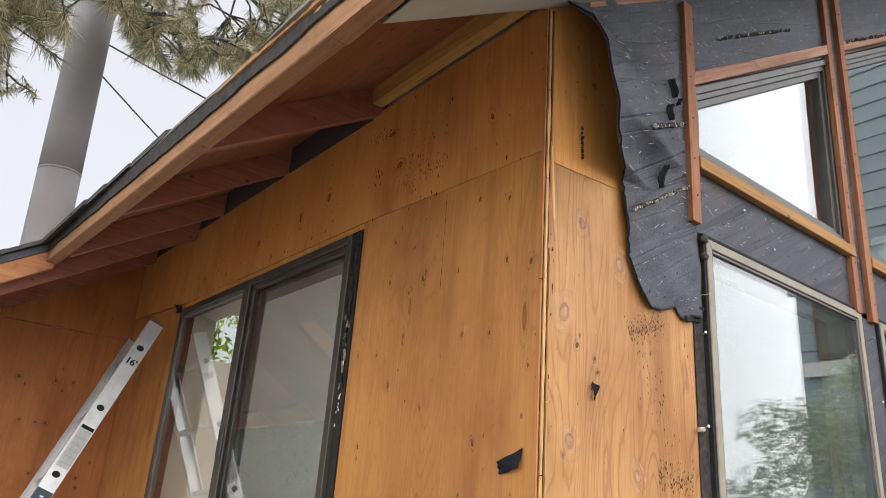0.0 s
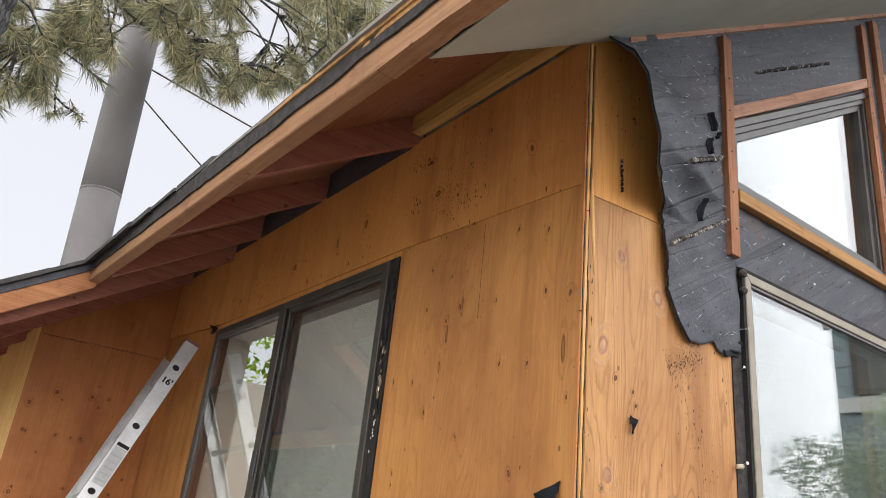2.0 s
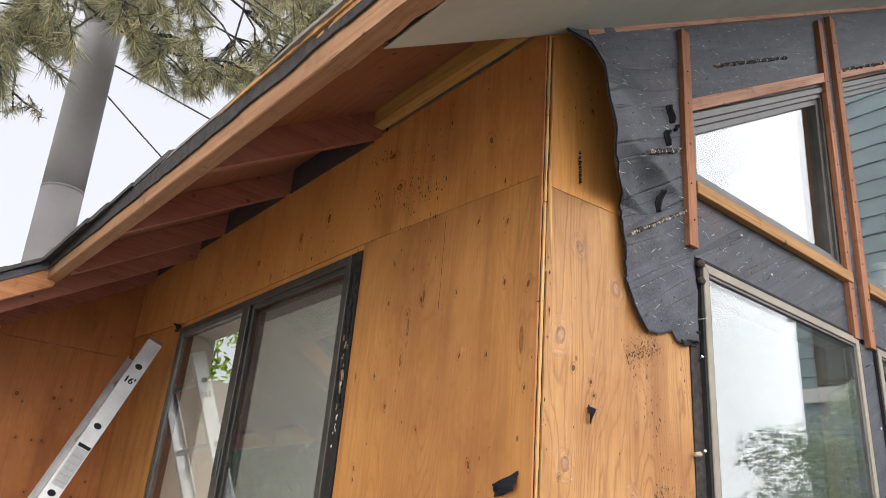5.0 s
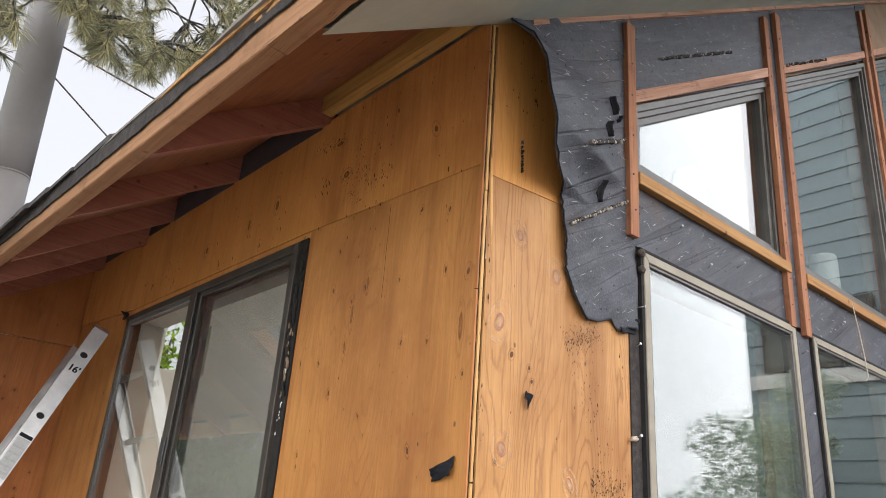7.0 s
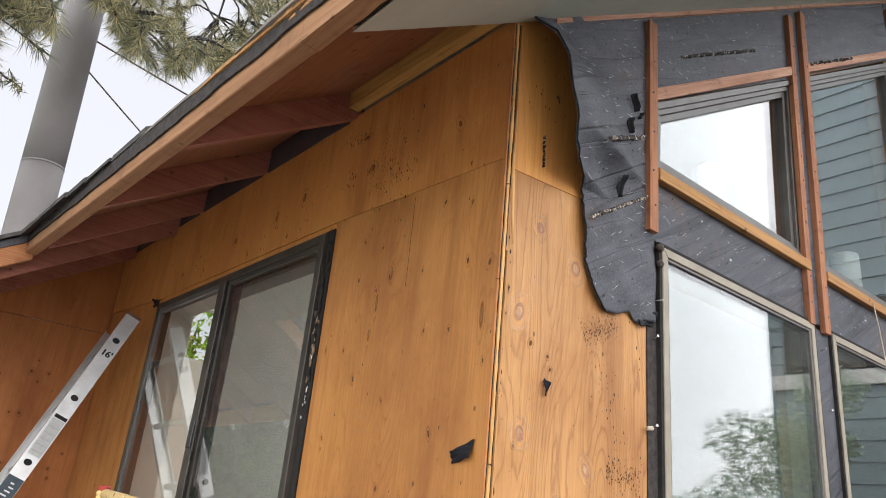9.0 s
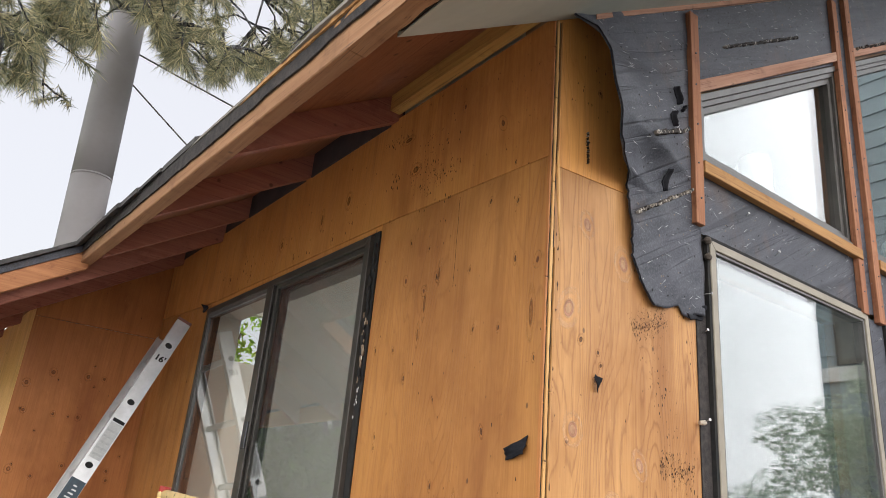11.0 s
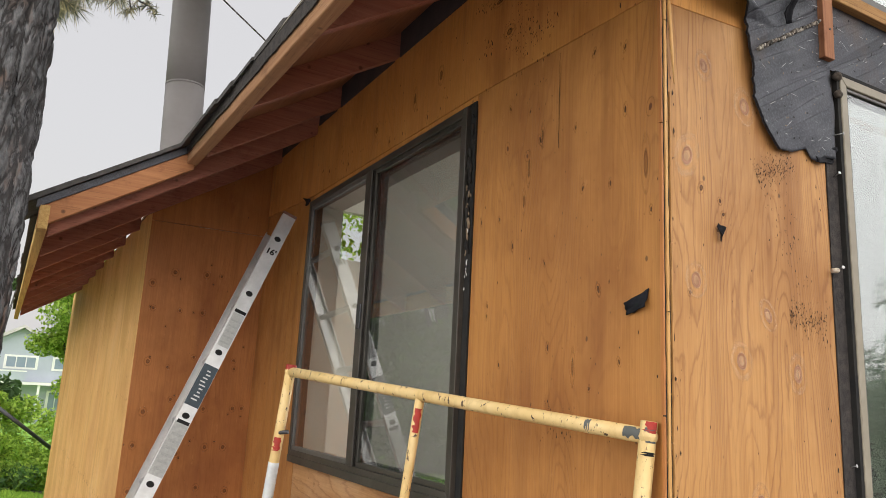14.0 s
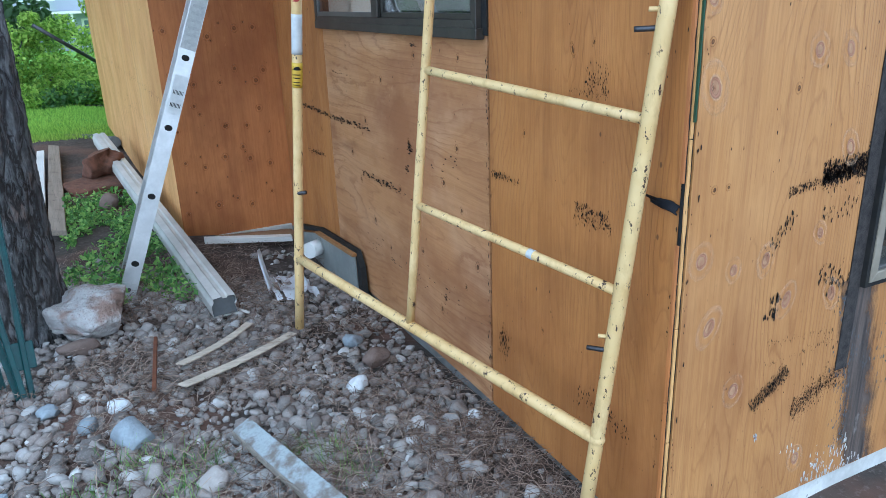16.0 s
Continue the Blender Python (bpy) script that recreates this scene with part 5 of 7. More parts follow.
    # letters read upright along the leaning rail, seen from outside of the near rail
    mk.matrix_local = Matrix.Translation((-0.0012, 0.0, 6.76 * s)) @ Matrix(((0, 0, -1, 0), (-1, 0, 0, 0), (0, 1, 0, 0), (0, 0, 0, 1)))
    mk["label"] = "black printed length mark 16'"
    return lad


ladder = build_ladder()


# ---------------------------------------------------------------- scaffold frame
def build_scaffold():
    sc = thing("scaffold_frame", "chipped yellow steel scaffold frame leaning on the wall", "scaffold frame")
    lt, rt = Vector((-0.344, 1.393, 1.392)), Vector((-0.024, 0.028, 1.275))
    ld, rd = Vector((-0.0658, 0.0923, -0.9936)), Vector((-0.0585, 0.0852, -0.9946))
    R, r = 0.0175, 0.0118
    L = lambda f: lt + ld * f                   # metres down the far leg
    Q = lambda f: rt + rd * f                   # metres down the near leg
    def pipe(name, a, b, rad, mat_=M["yellow"], label="", sides=16):
        bm = bm_new()
        n = 6
        tube(bm, [a.lerp(b, k / n) for k in range(n + 1)], rad, sides)
        return part(name, bm, mat_, sc, label)
    pipe("leg", L(0), L(1.506), R)
    pipe("leg", Q(-0.012), Q(1.515), R)
    t0, t1 = L(0.018), Q(0.018)
    b0, b1 = L(1.209), Q(1.194)
    pipe("top_bar", t0, t1, 0.0165)
    pipe("bottom_bar", b0, b1, R)
    mid = lambda f: t0.lerp(t1, 0.494).lerp(b0.lerp(b1, 0.482), f)
    pipe("post", mid(0), mid(1), 0.0132)
    for f, g_ in ((0.335, 0.417), (0.662, 0.803)):
        pipe("rung", mid(f), Q(g_), r)
    a, b = mid(0.662), Q(0.803)
    pipe("tape", a.lerp(b, 0.615), a.lerp(b, 0.64), r + 0.0012, M["label_white"], "scrap of white tape")
    # weld collars
    for p, d in ((t0, L(0.0)), (b0, L(1)), (t1, Q(0)), (b1, Q(1))):
        bm = bm_new()
        bmesh.ops.create_icosphere(bm, subdivisions=2, radius=R * 1.18, matrix=Matrix.Translation(p))
        part("weld", bm, M["yellow"], sc)
    # red paint marks
    pipe("paint_mark", L(-0.006), L(0.012), R + 0.0012, M["red"], "red paint mark")
    def daub(a, b, rad, seed, key="red", name="paint_mark", label="ragged red paint mark"):
        """A ragged daub of paint on the outer side of a tube."""
        bm = bm_new()
        d = (b - a).normalized()
        u = Vector((-0.6, -0.8, 0))
        u = (u - d * u.dot(d)).normalized()
        v = d.cross(u)
        rows = []
        for k in range(9):
            c = a.lerp(b, k / 8)
            lo, hi = -0.9 + 0.5 * noise.noise(Vector((k * 0.7, seed, 0))), 0.5 + 0.9 * noise.noise(Vector((k * 0.9, 3, seed)))
            rows.append([bm.verts.new(c + (u * math.cos(q) + v * math.sin(q)) * rad) for q in (lo + (hi - lo) * i / 6 for i in range(7))])
        for p, q in zip(rows, rows[1:]):
            for i in range(6):
                bm.faces.new((p[i], p[i + 1], q[i + 1], q[i])).smooth = True
        part(name, bm, M[key], sc, label)
    daub(mid(0.03), mid(0.085), 0.0140, 1)
    daub(Q(-0.012), Q(0.012), R + 0.0008, 7)
    daub(L(0.24), L(0.285), R + 0.0008, 4)
    # stickers wrapped on the far leg
    pipe("sticker", L(0.325), L(0.455), R + 0.001, M["label_white"], "torn white sticker")
    pipe("sticker", L(0.483), L(0.566), R + 0.001, M["label_yellow"], "yellow warning sticker with black bars")
    for f, h in ((0.495, 0.012), (0.520, 0.004), (0.531, 0.004), (0.546, 0.003), (0.555, 0.003)):
        daub(L(f), L(f + h), R + 0.0016, f * 90, "ink", "bar", "print bar")
    # lock pins and latches
    for base, f in ((Q, 0.238), (Q, 0.95)):
        p = base(f)
        pipe("lock_pin", p, p + Vector((-0.034, 0.046, -0.002)), 0.006, M["steel"], "dark steel lock pin", 8)
        pipe("pin_guide", p + Vector((0, 0, 0.035)), p + Vector((-0.022, 0.022, 0.035)), 0.005, M["yellow"], "", 8)
    for f in (0.225, 0.947):
        p = L(f)
        pipe("lock_pin", p + Vector((-0.004, -0.012, 0)), p + Vector((0.020, -0.034, 0.004)), 0.007, M["steel"], "dark steel lock pin", 8)
    # bare primer where the paint has worn off the joint, and a pin hole
    daub(t0.lerp(t1, 0.965), t1, 0.0175, 11, "flash", "worn_patch", "paint worn to grey primer")
    daub(Q(0.0), Q(0.03), R + 0.0005, 12, "flash", "worn_patch", "paint worn to grey primer")
    daub(t0.lerp(t1, 0.895), t0.lerp(t1, 0.905), 0.0172, 13, "flash", "worn_patch", "paint worn to grey primer")
    daub(Q(0.048), Q(0.056), R + 0.0006, 14, "hole", "pin_hole", "dark pin hole")
    return sc


build_scaffold()


# ---------------------------------------------------------------- flue with its stays
def build_flue():
    fl = thing("chimney_flue", "tall dull grey steel chimney flue above the roof", "chimney")
    lean = Vector((-0.042, 0.0, 1)).normalized()
    foot = Vector((-0.378, 4.2, 2.3))
    for k, (a, b) in enumerate(((0.0, 1.13), (1.132, 2.45), (2.452, 4.2))):
        bm = bm_new()
        tube(bm, [foot + lean * (a + (b - a) * i / 4) for i in range(5)], 0.136, 40)
        part("pipe_section", bm, M["pipe"], fl)
    for h in (1.131, 2.451):
        bm = bm_new()
        tube(bm, [foot + lean * (h - 0.008), foot + lean * (h + 0.008)], 0.1372, 40)
        part("joint_band", bm, M["pipe"], fl)
    for a, b, r in (((-0.38, 4.2, 4.53), (2.2, 4.2, 4.19), 0.007), ((-0.33, 4.2, 4.26), (1.0, 4.2, 3.42), 0.006)):
        bm = bm_new()
        tube(bm, [Vector(a).lerp(Vector(b), k / 6) - Vector((0, 0, 0.02 * math.sin(math.pi * k / 6))) for k in range(7)], r, 8)
        part("stay_rod", bm, M["wire"], fl, "thin rusty stay rod")
    return fl


build_flue()


# ---------------------------------------------------------------- pine tree
def needle_tuft(vs, fs, p, d, rng, count=70, length=0.13):
    d = d.normalized()
    u = d.orthogonal().normalized()
    v = d.cross(u)
    for _ in range(count):
        a, spread = rng.uniform(0, 2 * math.pi), rng.uniform(0.15, 1.55)
        w = (d * math.cos(spread) + (u * math.cos(a) + v * math.sin(a)) * math.sin(spread)).normalized()
        w.z -= 0.18
        w.normalize()
        o = p + d * rng.uniform(-0.09, 0.05)
        ln = length * rng.uniform(0.65, 1.15)
        s = w.cross(Vector((rng.uniform(-1, 1), rng.uniform(-1, 1), rng.uniform(-1, 1)))).normalized() * 0.0019
        mid = o + w * ln * 0.55
        tip = o + w * ln + Vector((0, 0, -0.018 * rng.random()))
        i = len(vs)
        vs += [o - s, o + s, mid + s, mid - s, tip]
        fs += [(i, i + 1, i + 2, i + 3), (i + 3, i + 2, i + 4)]


def build_pine():
    rng = random.Random(5)
    tree = thing("pine_tree", "tall pine with rough grey bark and long needles", "tree", at=(-1.43, 2.0, -0.1))
    off = Vector((1.43, -2.0, 0.1))
    # trunk, with plates of bark pushed out
    bm = bm_new()
    sides, rings = 120, 300
    grid = []
    for j in range(rings + 1):
        z = -0.2 + 7.2 * (j / rings)
        flare = 0.055 * math.exp(-(z + 0.2) / 0.22)
        row = []
        for i in range(sides):
            a = 2 * math.pi * i / sides
            r = 0.2 - 0.008 * z + flare * (1 + 0.4 * math.sin(3 * a + 1))
            q = Vector((math.cos(a) * 0.2, math.sin(a) * 0.2, z * 0.22))
            q = q + 0.012 * noise.noise_vector(Vector((q.x * 9, q.y * 9, z * 6)))
            ridge = min(1.0, 3.2 * abs(noise.noise(q * 17))) * 0.7 + 0.3 * min(1.0, 3 * abs(noise.noise(Vector((q.x * 40, q.y * 40, z * 14)))))
            r += 0.026 * ridge - 0.014 + 0.004 * noise.noise(Vector((q.x * 70, q.y * 70, z * 40)))
            row.append(bm.verts.new((r * math.cos(a) + 0.026 * min(z, 1.9) - 0.036, r * math.sin(a), z + 0.1)))
        grid.append(row)
    for a, b in zip(grid, grid[1:]):
        for i in range(sides):
            bm.faces.new((a[i], a[(i + 1) % sides], b[(i + 1) % sides], b[i])).smooth = True
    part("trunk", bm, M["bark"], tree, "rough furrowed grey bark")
    vs, fs = [], []

    def branch(points, r0, name="limb"):
        bm = bm_new()
        n = len(points)
        tube(bm, [Vector(p) + off for p in points], [r0 * (1 - 0.75 * k / (n - 1)) for k in range(n)], 8)
        part(name, bm, M["bark"], tree)

    def curve(a, b, sag, n=7, wob=0.05):
        a, b = Vector(a), Vector(b)
        return [a.lerp(b, k / n) + Vector((rng.uniform(-wob, wob), rng.uniform(-wob, wob), -sag * math.sin(math.pi * k / n) + rng.uniform(-wob, wob))) * (1 if 0 < k < n else 0) for k in range(n + 1)]

    limbs = [((-1.44, 2.0, 4.7), (0.3, 3.5, 5.0)), ((-1.44, 2.0, 5.1), (1.5, 3.3, 5.75)), ((-1.44, 2.0, 4.2), (-0.6, 3.7, 4.55)),
             ((-1.44, 2.0, 3.7), (-1.15, 3.9, 4.05)), ((-1.44, 2.0, 5.6), (0.9, 3.6, 5.5)), ((-1.44, 2.0, 3.5), (-1.75, 3.4, 3.8)),
             ((-1.44, 2.0, 4.6), (-0.2, 3.2, 4.75)), ((-1.44, 2.0, 6.0), (-0.4, 3.4, 5.3)), ((-1.44, 2.0, 5.5), (-1.2, 3.6, 4.9)),
             ((-1.44, 2.0, 3.4), (-1.52, 2.45, 3.05))]
    lines = []
    for a, b in limbs:
        c = curve(a, b, 0.12)
        branch(c, 0.032)
        lines.append(c)

    def floor_of(x):
        """Lower rim of the hanging foliage."""
        pts = ((-2.2, 3.4), (-1.35, 3.3), (-1.0, 3.5), (-0.8, 3.66), (-0.65, 4.15), (-0.45, 4.25), (-0.3, 4.05), (-0.05, 3.98), (0.2, 4.12), (0.45, 4.3), (0.7, 4.6), (1.2, 4.9), (1.8, 5.3))
        for (xa, za), (xb, zb) in zip(pts, pts[1:]):
            if x <= xb:
                return za + (zb - za) * (x - xa) / (xb - xa)
        return 5.4

    count = 0
    twig = bm_new()
    nodes = [p for c in lines for p in c[2:]]
    for _ in range(9000):
        if count >= 560:
            break
        hx = rng.uniform(-1.95, 1.5)
        hz = floor_of(hx) + 0.09 + 1.0 * rng.random() ** 1.3
        if noise.noise(Vector((hx * 2.3, hz * 2.3, 5))) < -0.24:
            continue
        # foliage is shaped where the view to it meets y = 3.4, then set nearer or farther
        y = rng.uniform(2.9, 4.05)
        k = (y + 1.1) / 4.5
        tip = Vector((-1.12 + (hx + 1.12) * k, y, 1.42 + (hz - 1.42) * k))
        base = min(nodes, key=lambda p: (p - tip).length + (0.25 if p.z < tip.z else 0))
        if (tip - base).length > 1.3:
            continue
        if (tip - base).length < 0.1:
            base = base + Vector((0.05, 0.1, 0.12))
        mid = base.lerp(tip, 0.5) + Vector((rng.gauss(0, 0.03), rng.gauss(0, 0.03), 0.05))
        tube(twig, [p + off for p in (base, mid, tip)], [0.009, 0.007, 0.004], 5)
        if rng.random() < 0.3:
            nodes.append(mid)
        d = (tip - mid).normalized() + Vector((0, 0, -0.15))
        needle_tuft(vs, fs, tip + off, d, rng, rng.randint(85, 120), rng.uniform(0.10, 0.145))
        if rng.random() < 0.45:
            needle_tuft(vs, fs, mid.lerp(tip, 0.55) + off, d, rng, rng.randint(40, 70), 0.10)
        count += 1
    # a bare hanging twig with small end tufts
    for pts in (((-0.95, 3.35, 3.75), (-0.93, 3.35, 3.6), (-0.90, 3.36, 3.5)), ((-0.93, 3.35, 3.6), (-0.86, 3.33, 3.55), (-0.80, 3.32, 3.53))):
        tube(twig, [Vector(p) + off for p in pts], [0.007, 0.006, 0.004], 6)
        for _ in range(2):
            needle_tuft(vs, fs, Vector(pts[-1]) + off, Vector((rng.uniform(-1, 1), 0.2, rng.uniform(-0.6, 0.3))), rng, 60, 0.06)
    part("twig", twig, M["bark"], tree)
    # crown beside the trunk
    for _ in range(20):
        p = Vector((rng.uniform(-1.9, -1.2), rng.uniform(2.1, 2.5), rng.uniform(2.9, 3.6)))
        if p.x > -1.36:
            continue
        needle_tuft(vs, fs, p + off, Vector((0.3, -0.2, -0.6)), rng, 70, 0.13)
    me = bpy.data.meshes.new("crown")
    me.from_pydata(vs, [], fs)
    me.materials.append(M["needle"])
    crown = new("crown", me)
    crown.parent = tree
    crown["label"] = "long green and yellow needles"
    return tree


build_pine()


# ---------------------------------------------------------------- leafy plants
def leaf_cloud(vs, fs, centre, radius, count, size, rng, squash=0.8):
    c = Vector(centre)
    for _ in range(count):
        d = Vector((rng.gauss(0, 1), rng.gauss(0, 1), rng.gauss(0, 1))).normalized() * radius * rng.random() ** 0.45
        d.z *= squash
        p = c + d
        n = Vector((rng.gauss(0, 1), rng.gauss(0, 1), rng.gauss(0.6, 1))).normalized()
        u = n.orthogonal().normalized()
        u = (Matrix.Rotation(rng.uniform(0, 6.28), 3, n) @ u) * size * rng.uniform(0.6, 1.3)
        v = n.cross(u) * 0.5
        i = len(vs)
        vs += [p - u, p + v + n * size * 0.15, p + u, p - v + n * size * 0.15]
        fs.append((i, i + 1, i + 2, i + 3))


def leaf_part(name, vs, fs, material, parent):
    me = bpy.data.meshes.new(name)
    me.from_pydata(vs, [], fs)
    me.materials.append(material)
    ob = new(name, me)
    ob.parent = parent
    return ob


def bush(name, label, category, at, blobs, leaf, size, count, material, seed, trunk_h=0.5, trunk_r=0.05):
    rng = random.Random(seed)
    t = thing(name, label, category, at=at)
    bm = bm_new()
    for k, (c, r) in enumerate(blobs):
        e = Vector(c)
        tube(bm, [Vector((0.02 * k, 0, -0.15)), Vector((e.x * 0.3, e.y * 0.3, min(trunk_h, e.z * 0.5))), e * 0.75, e], [trunk_r, trunk_r * 0.7, trunk_r * 0.4, trunk_r * 0.15], 7)
    part("trunk", bm, M["bark"], t)
    vs, fs = [], []
    for c, r in blobs:
        for _ in range(7):
            q = Vector(c) + Vector((rng.gauss(0, 0.5), rng.gauss(0, 0.5), rng.gauss(0, 0.5))) * r
            leaf_cloud(vs, fs, q, r * rng.uniform(0.35, 0.6), count // 7, size, rng)
    leaf_part("crown", vs, fs, material, t)
    return t


bush("shrub", "dense bright green garden shrub beyond the lawn", "shrub", (-2.1, 11.2, -0.55), [((0, 0, 0.9), 0.8), ((0.9, 0.2, 0.8), 0.8), ((-1.0, 0.1, 0.8), 0.8), ((0.5, 0, 1.25), 0.4), ((1.6, 0.5, 0.7), 0.7), ((-0.1, -0.3, 0.3), 0.6), ((1.0, -0.3, 0.3), 0.6)], 0, 0.036, 4200, M["leaf"], 3)
# low front foliage, its shade put into the darker leaf colour
bush("shrub", "low shrub beside the lawn, green darkened for shade", "shrub", (-0.4, 10.8, -0.4), [((0, 0, 0.22), 0.42), ((-0.9, 0, 0.25), 0.42), ((-1.7, 0.0, 0.2), 0.42)], 0, 0.036, 2600, M["leaf_shaded"], 4)
bush("broadleaf_tree", "leafy green tree behind the wing of the house", "tree", (0.15, 13.5, -0.4), [((0.1, 0, 2.9), 0.8), ((-0.8, 0.2, 2.4), 0.7), ((-0.4, 0, 3.2), 0.6), ((0.8, 0, 3.0), 0.8)], 0, 0.045, 4200, M["leaf"], 5, 2.0, 0.12)
bush("broadleaf_tree", "young leafy tree beside the house, seen in the window", "tree", (4.25, -1.15, -0.45), [((-0.35, -0.25, 2.1), 0.5), ((0.05, -0.1, 2.65), 0.42), ((-0.1, -0.5, 1.7), 0.55), ((-0.7, -0.6, 1.5), 0.45)], 0, 0.021, 3200, M["leaf_hazed"], 6, 0.8, 0.03)
# tall dense trees across the garden, mirrored in the sliding window
for seed, at, spread, low, high in ((61, (-6.6, 12.4, -0.4), 1.7, 0.3, 6.4), (62, (-3.9, 13.4, -0.4), 1.5, 0.3, 5.6)):
    rng = random.Random(seed)
    blobs = []
    for k in range(26):
        f = k / 25
        wide = spread * (1.0 - 0.55 * f)
        blobs.append(((rng.uniform(-wide, wide), rng.uniform(-0.6, 0.6), low + (high - low) * f), rng.uniform(0.75, 1.15)))
    bush("broadleaf_tree", "tall dense dark green tree across the garden", "tree", at, blobs, 0, 0.10, 1500, M["leaf_dark"], seed, 3.0, 0.09)
bush("broadleaf_tree", "leafy tree behind the house, seen through two windows", "tree", (2.3, 9.6, -0.4), [((0, 0, 3.4), 0.9), ((-0.9, 0.2, 3.0), 0.8), ((0.6, 0, 4.2), 0.9), ((-0.3, 0, 4.6), 0.8)], 0, 0.06, 800, M["leaf"], 15, 2.0, 0.1)
for k, (x, y, h) in enumerate(((-9, 64, 12), (-4, 68, 14), (4, 64, 12), (-17, 66, 14), (11, 62, 12))):
    rng = random.Random(40 + k)
    bush("far_tree", "hazy tree far behind the neighbouring house", "tree", (x, y, -1.85), [((rng.uniform(-1.5, 1.5), 0, h * f), 1.8 * (1.2 - f)) for f in (0.35, 0.5, 0.62, 0.75, 0.88)], 0, 0.22, 700, M["leaf_dark"], 50 + k, 3.0, 0.25)


# ---------------------------------------------------------------- neighbouring house beyond the lawn
def far_house():
    h = thing("neighbour_house", "pale lavender-grey two-storey house with a gable and a balcony", "house", at=(-1.6, 52, -1.75))
    bm = bm_new()
    prism(bm, [(-4.2, 2.72), (4.2, 2.72), (4.2, 3.55), (0.0, 6.0), (-4.2, 3.55)], "y", 0.0, 8.0)
    part("wall", bm, M["siding_far"], h)
    block("lower_wall", (-4.1, 4.1, 0.9, 8.0, 0.0, 2.715), M["siding_far"], h, "lower storey set back under the upper floor")
    block("floor_band", (-4.3, 4.3, -0.9, 0.85, 2.55, 2.71), M["trim_white"], h, "white band of the upper floor")
    bm = bm_new()
    for a, b, za, zb in ((-4.7, 0.0, 3.28, 6.02), (0.0, 4.7, 6.02, 3.28)):
        prism(bm, [(a, za), (b, zb), (b, zb + 0.2), (a, za + 0.2)], "y", -0.5, 8.4)
    part("roof", bm, M["roof_far"], h, "pale grey shingled roof")

    def window(x0, x1, z0, z1, y, cuts):
        w = block("window", (x0 - 0.12, x1 + 0.12, y - 0.06, y - 0.01, z0 - 0.12, z1 + 0.12), M["trim_white"], h)
        step = (x1 - x0) / cuts
        for k in range(cuts):
            block("pane", (x0 + step * k + 0.03, x0 + step * (k + 1) - 0.03, y - 0.085, y - 0.065, z0, z1), M["pane_far"], w)
    window(-0.72, 0.92, 3.60, 4.22, 0.0, 3)
    window(1.95, 3.2, 3.60, 4.22, 0.0, 2)
    window(-3.2, -1.6, 3.60, 4.22, 0.0, 2)
    window(-1.3, -0.9, 0.5, 2.2, 0.9, 1)
    window(-0.4, 0.2, 0.3, 2.2, 0.9, 1)
    window(1.9, 2.7, 0.6, 2.1, 0.9, 2)
    block("balcony_front", (-1.6, 0.45, -0.9, -0.82, 2.74, 3.30), M["siding_far"], h, "closed balcony front")
    block("handrail", (-1.65, 0.5, -0.93, -0.8, 3.31, 3.39), M["trim_white"], h)
    for x in (-4.0, -1.6, 1.2, 3.9):
        block("post", (x, x + 0.14, -0.8, -0.66, 0.0, 2.545), M["trim_white"], h)
    return h


far_house()


# ---------------------------------------------------------------- neighbouring wing, seen in the window panes
def siding_wing():
    w = thing("siding_wing", "blue-grey lap sided wing of the house with white trim", "house", at=(5.15, 0, 0))
    bm = bm_new()
    box(bm, 0.03, 3.0, -1.5, -0.005, -0.4, 7.0)
    box(bm, 0.03, 3.0, -1.9, -1.501, -0.4, 3.5)
    part("wall", bm, M["siding"], w)
    n = 0
    for k in range(44):
        z = -0.35 + 0.165 * k
        y0 = -1.9 if z < 3.3 else -1.5
        bm = bm_new()
        vs = [bm.verts.new(p) for p in ((0.010, y0, z), (0.010, -0.01, z), (0.022, -0.01, z + 0.17), (0.022, y0, z + 0.17), (0.028, y0, z), (0.028, -0.01, z))]
        bm.faces.new((vs[0], vs[1], vs[2], vs[3])), bm.faces.new((vs[0], vs[4], vs[5], vs[1]))
        bm.faces.new((vs[4], vs[3], vs[2], vs[5])), bm.faces.new((vs[0], vs[3], vs[4])), bm.faces.new((vs[1], vs[5], vs[2]))
        part("siding_board", bm, M["siding"], w)
    for y0, y1, z0, z1 in ((-1.88, -0.02, 2.72, 2.84), (-1.95, -1.5, 3.45, 3.55)):
        block("trim_board", (-0.03, -0.004, y0, y1, z0, z1), M["trim_white"], w)
    win = block("window", (-0.02, -0.003, -1.75, -0.75, 2.86, 3.42), M["frame_bronze"], w)
    block("pane", (-0.026, -0.021, -1.7, -0.8, 2.9, 3.38), M["flash"], win)
    return w


siding_wing()


# ---------------------------------------------------------------- loose things on the ground
def stone_shape(bm, radius, seed, squash=0.65, rough=0.22, sub=2):
    bmesh.ops.create_icosphere(bm, subdivisions=sub, radius=1.0)
    for v in bm.verts:
        q = v.co.copy()
        k = 1 + rough * noise.noise(q * 1.3 + Vector((seed * 3.1, seed, 0))) + 0.3 * rough * noise.noise(q * 4 + Vector((seed, 0, 7)))
        v.co = Vector((q.x * k, q.y * k * 0.85, q.z * k * squash)) * radius
    for f in bm.faces:
        f.smooth = True


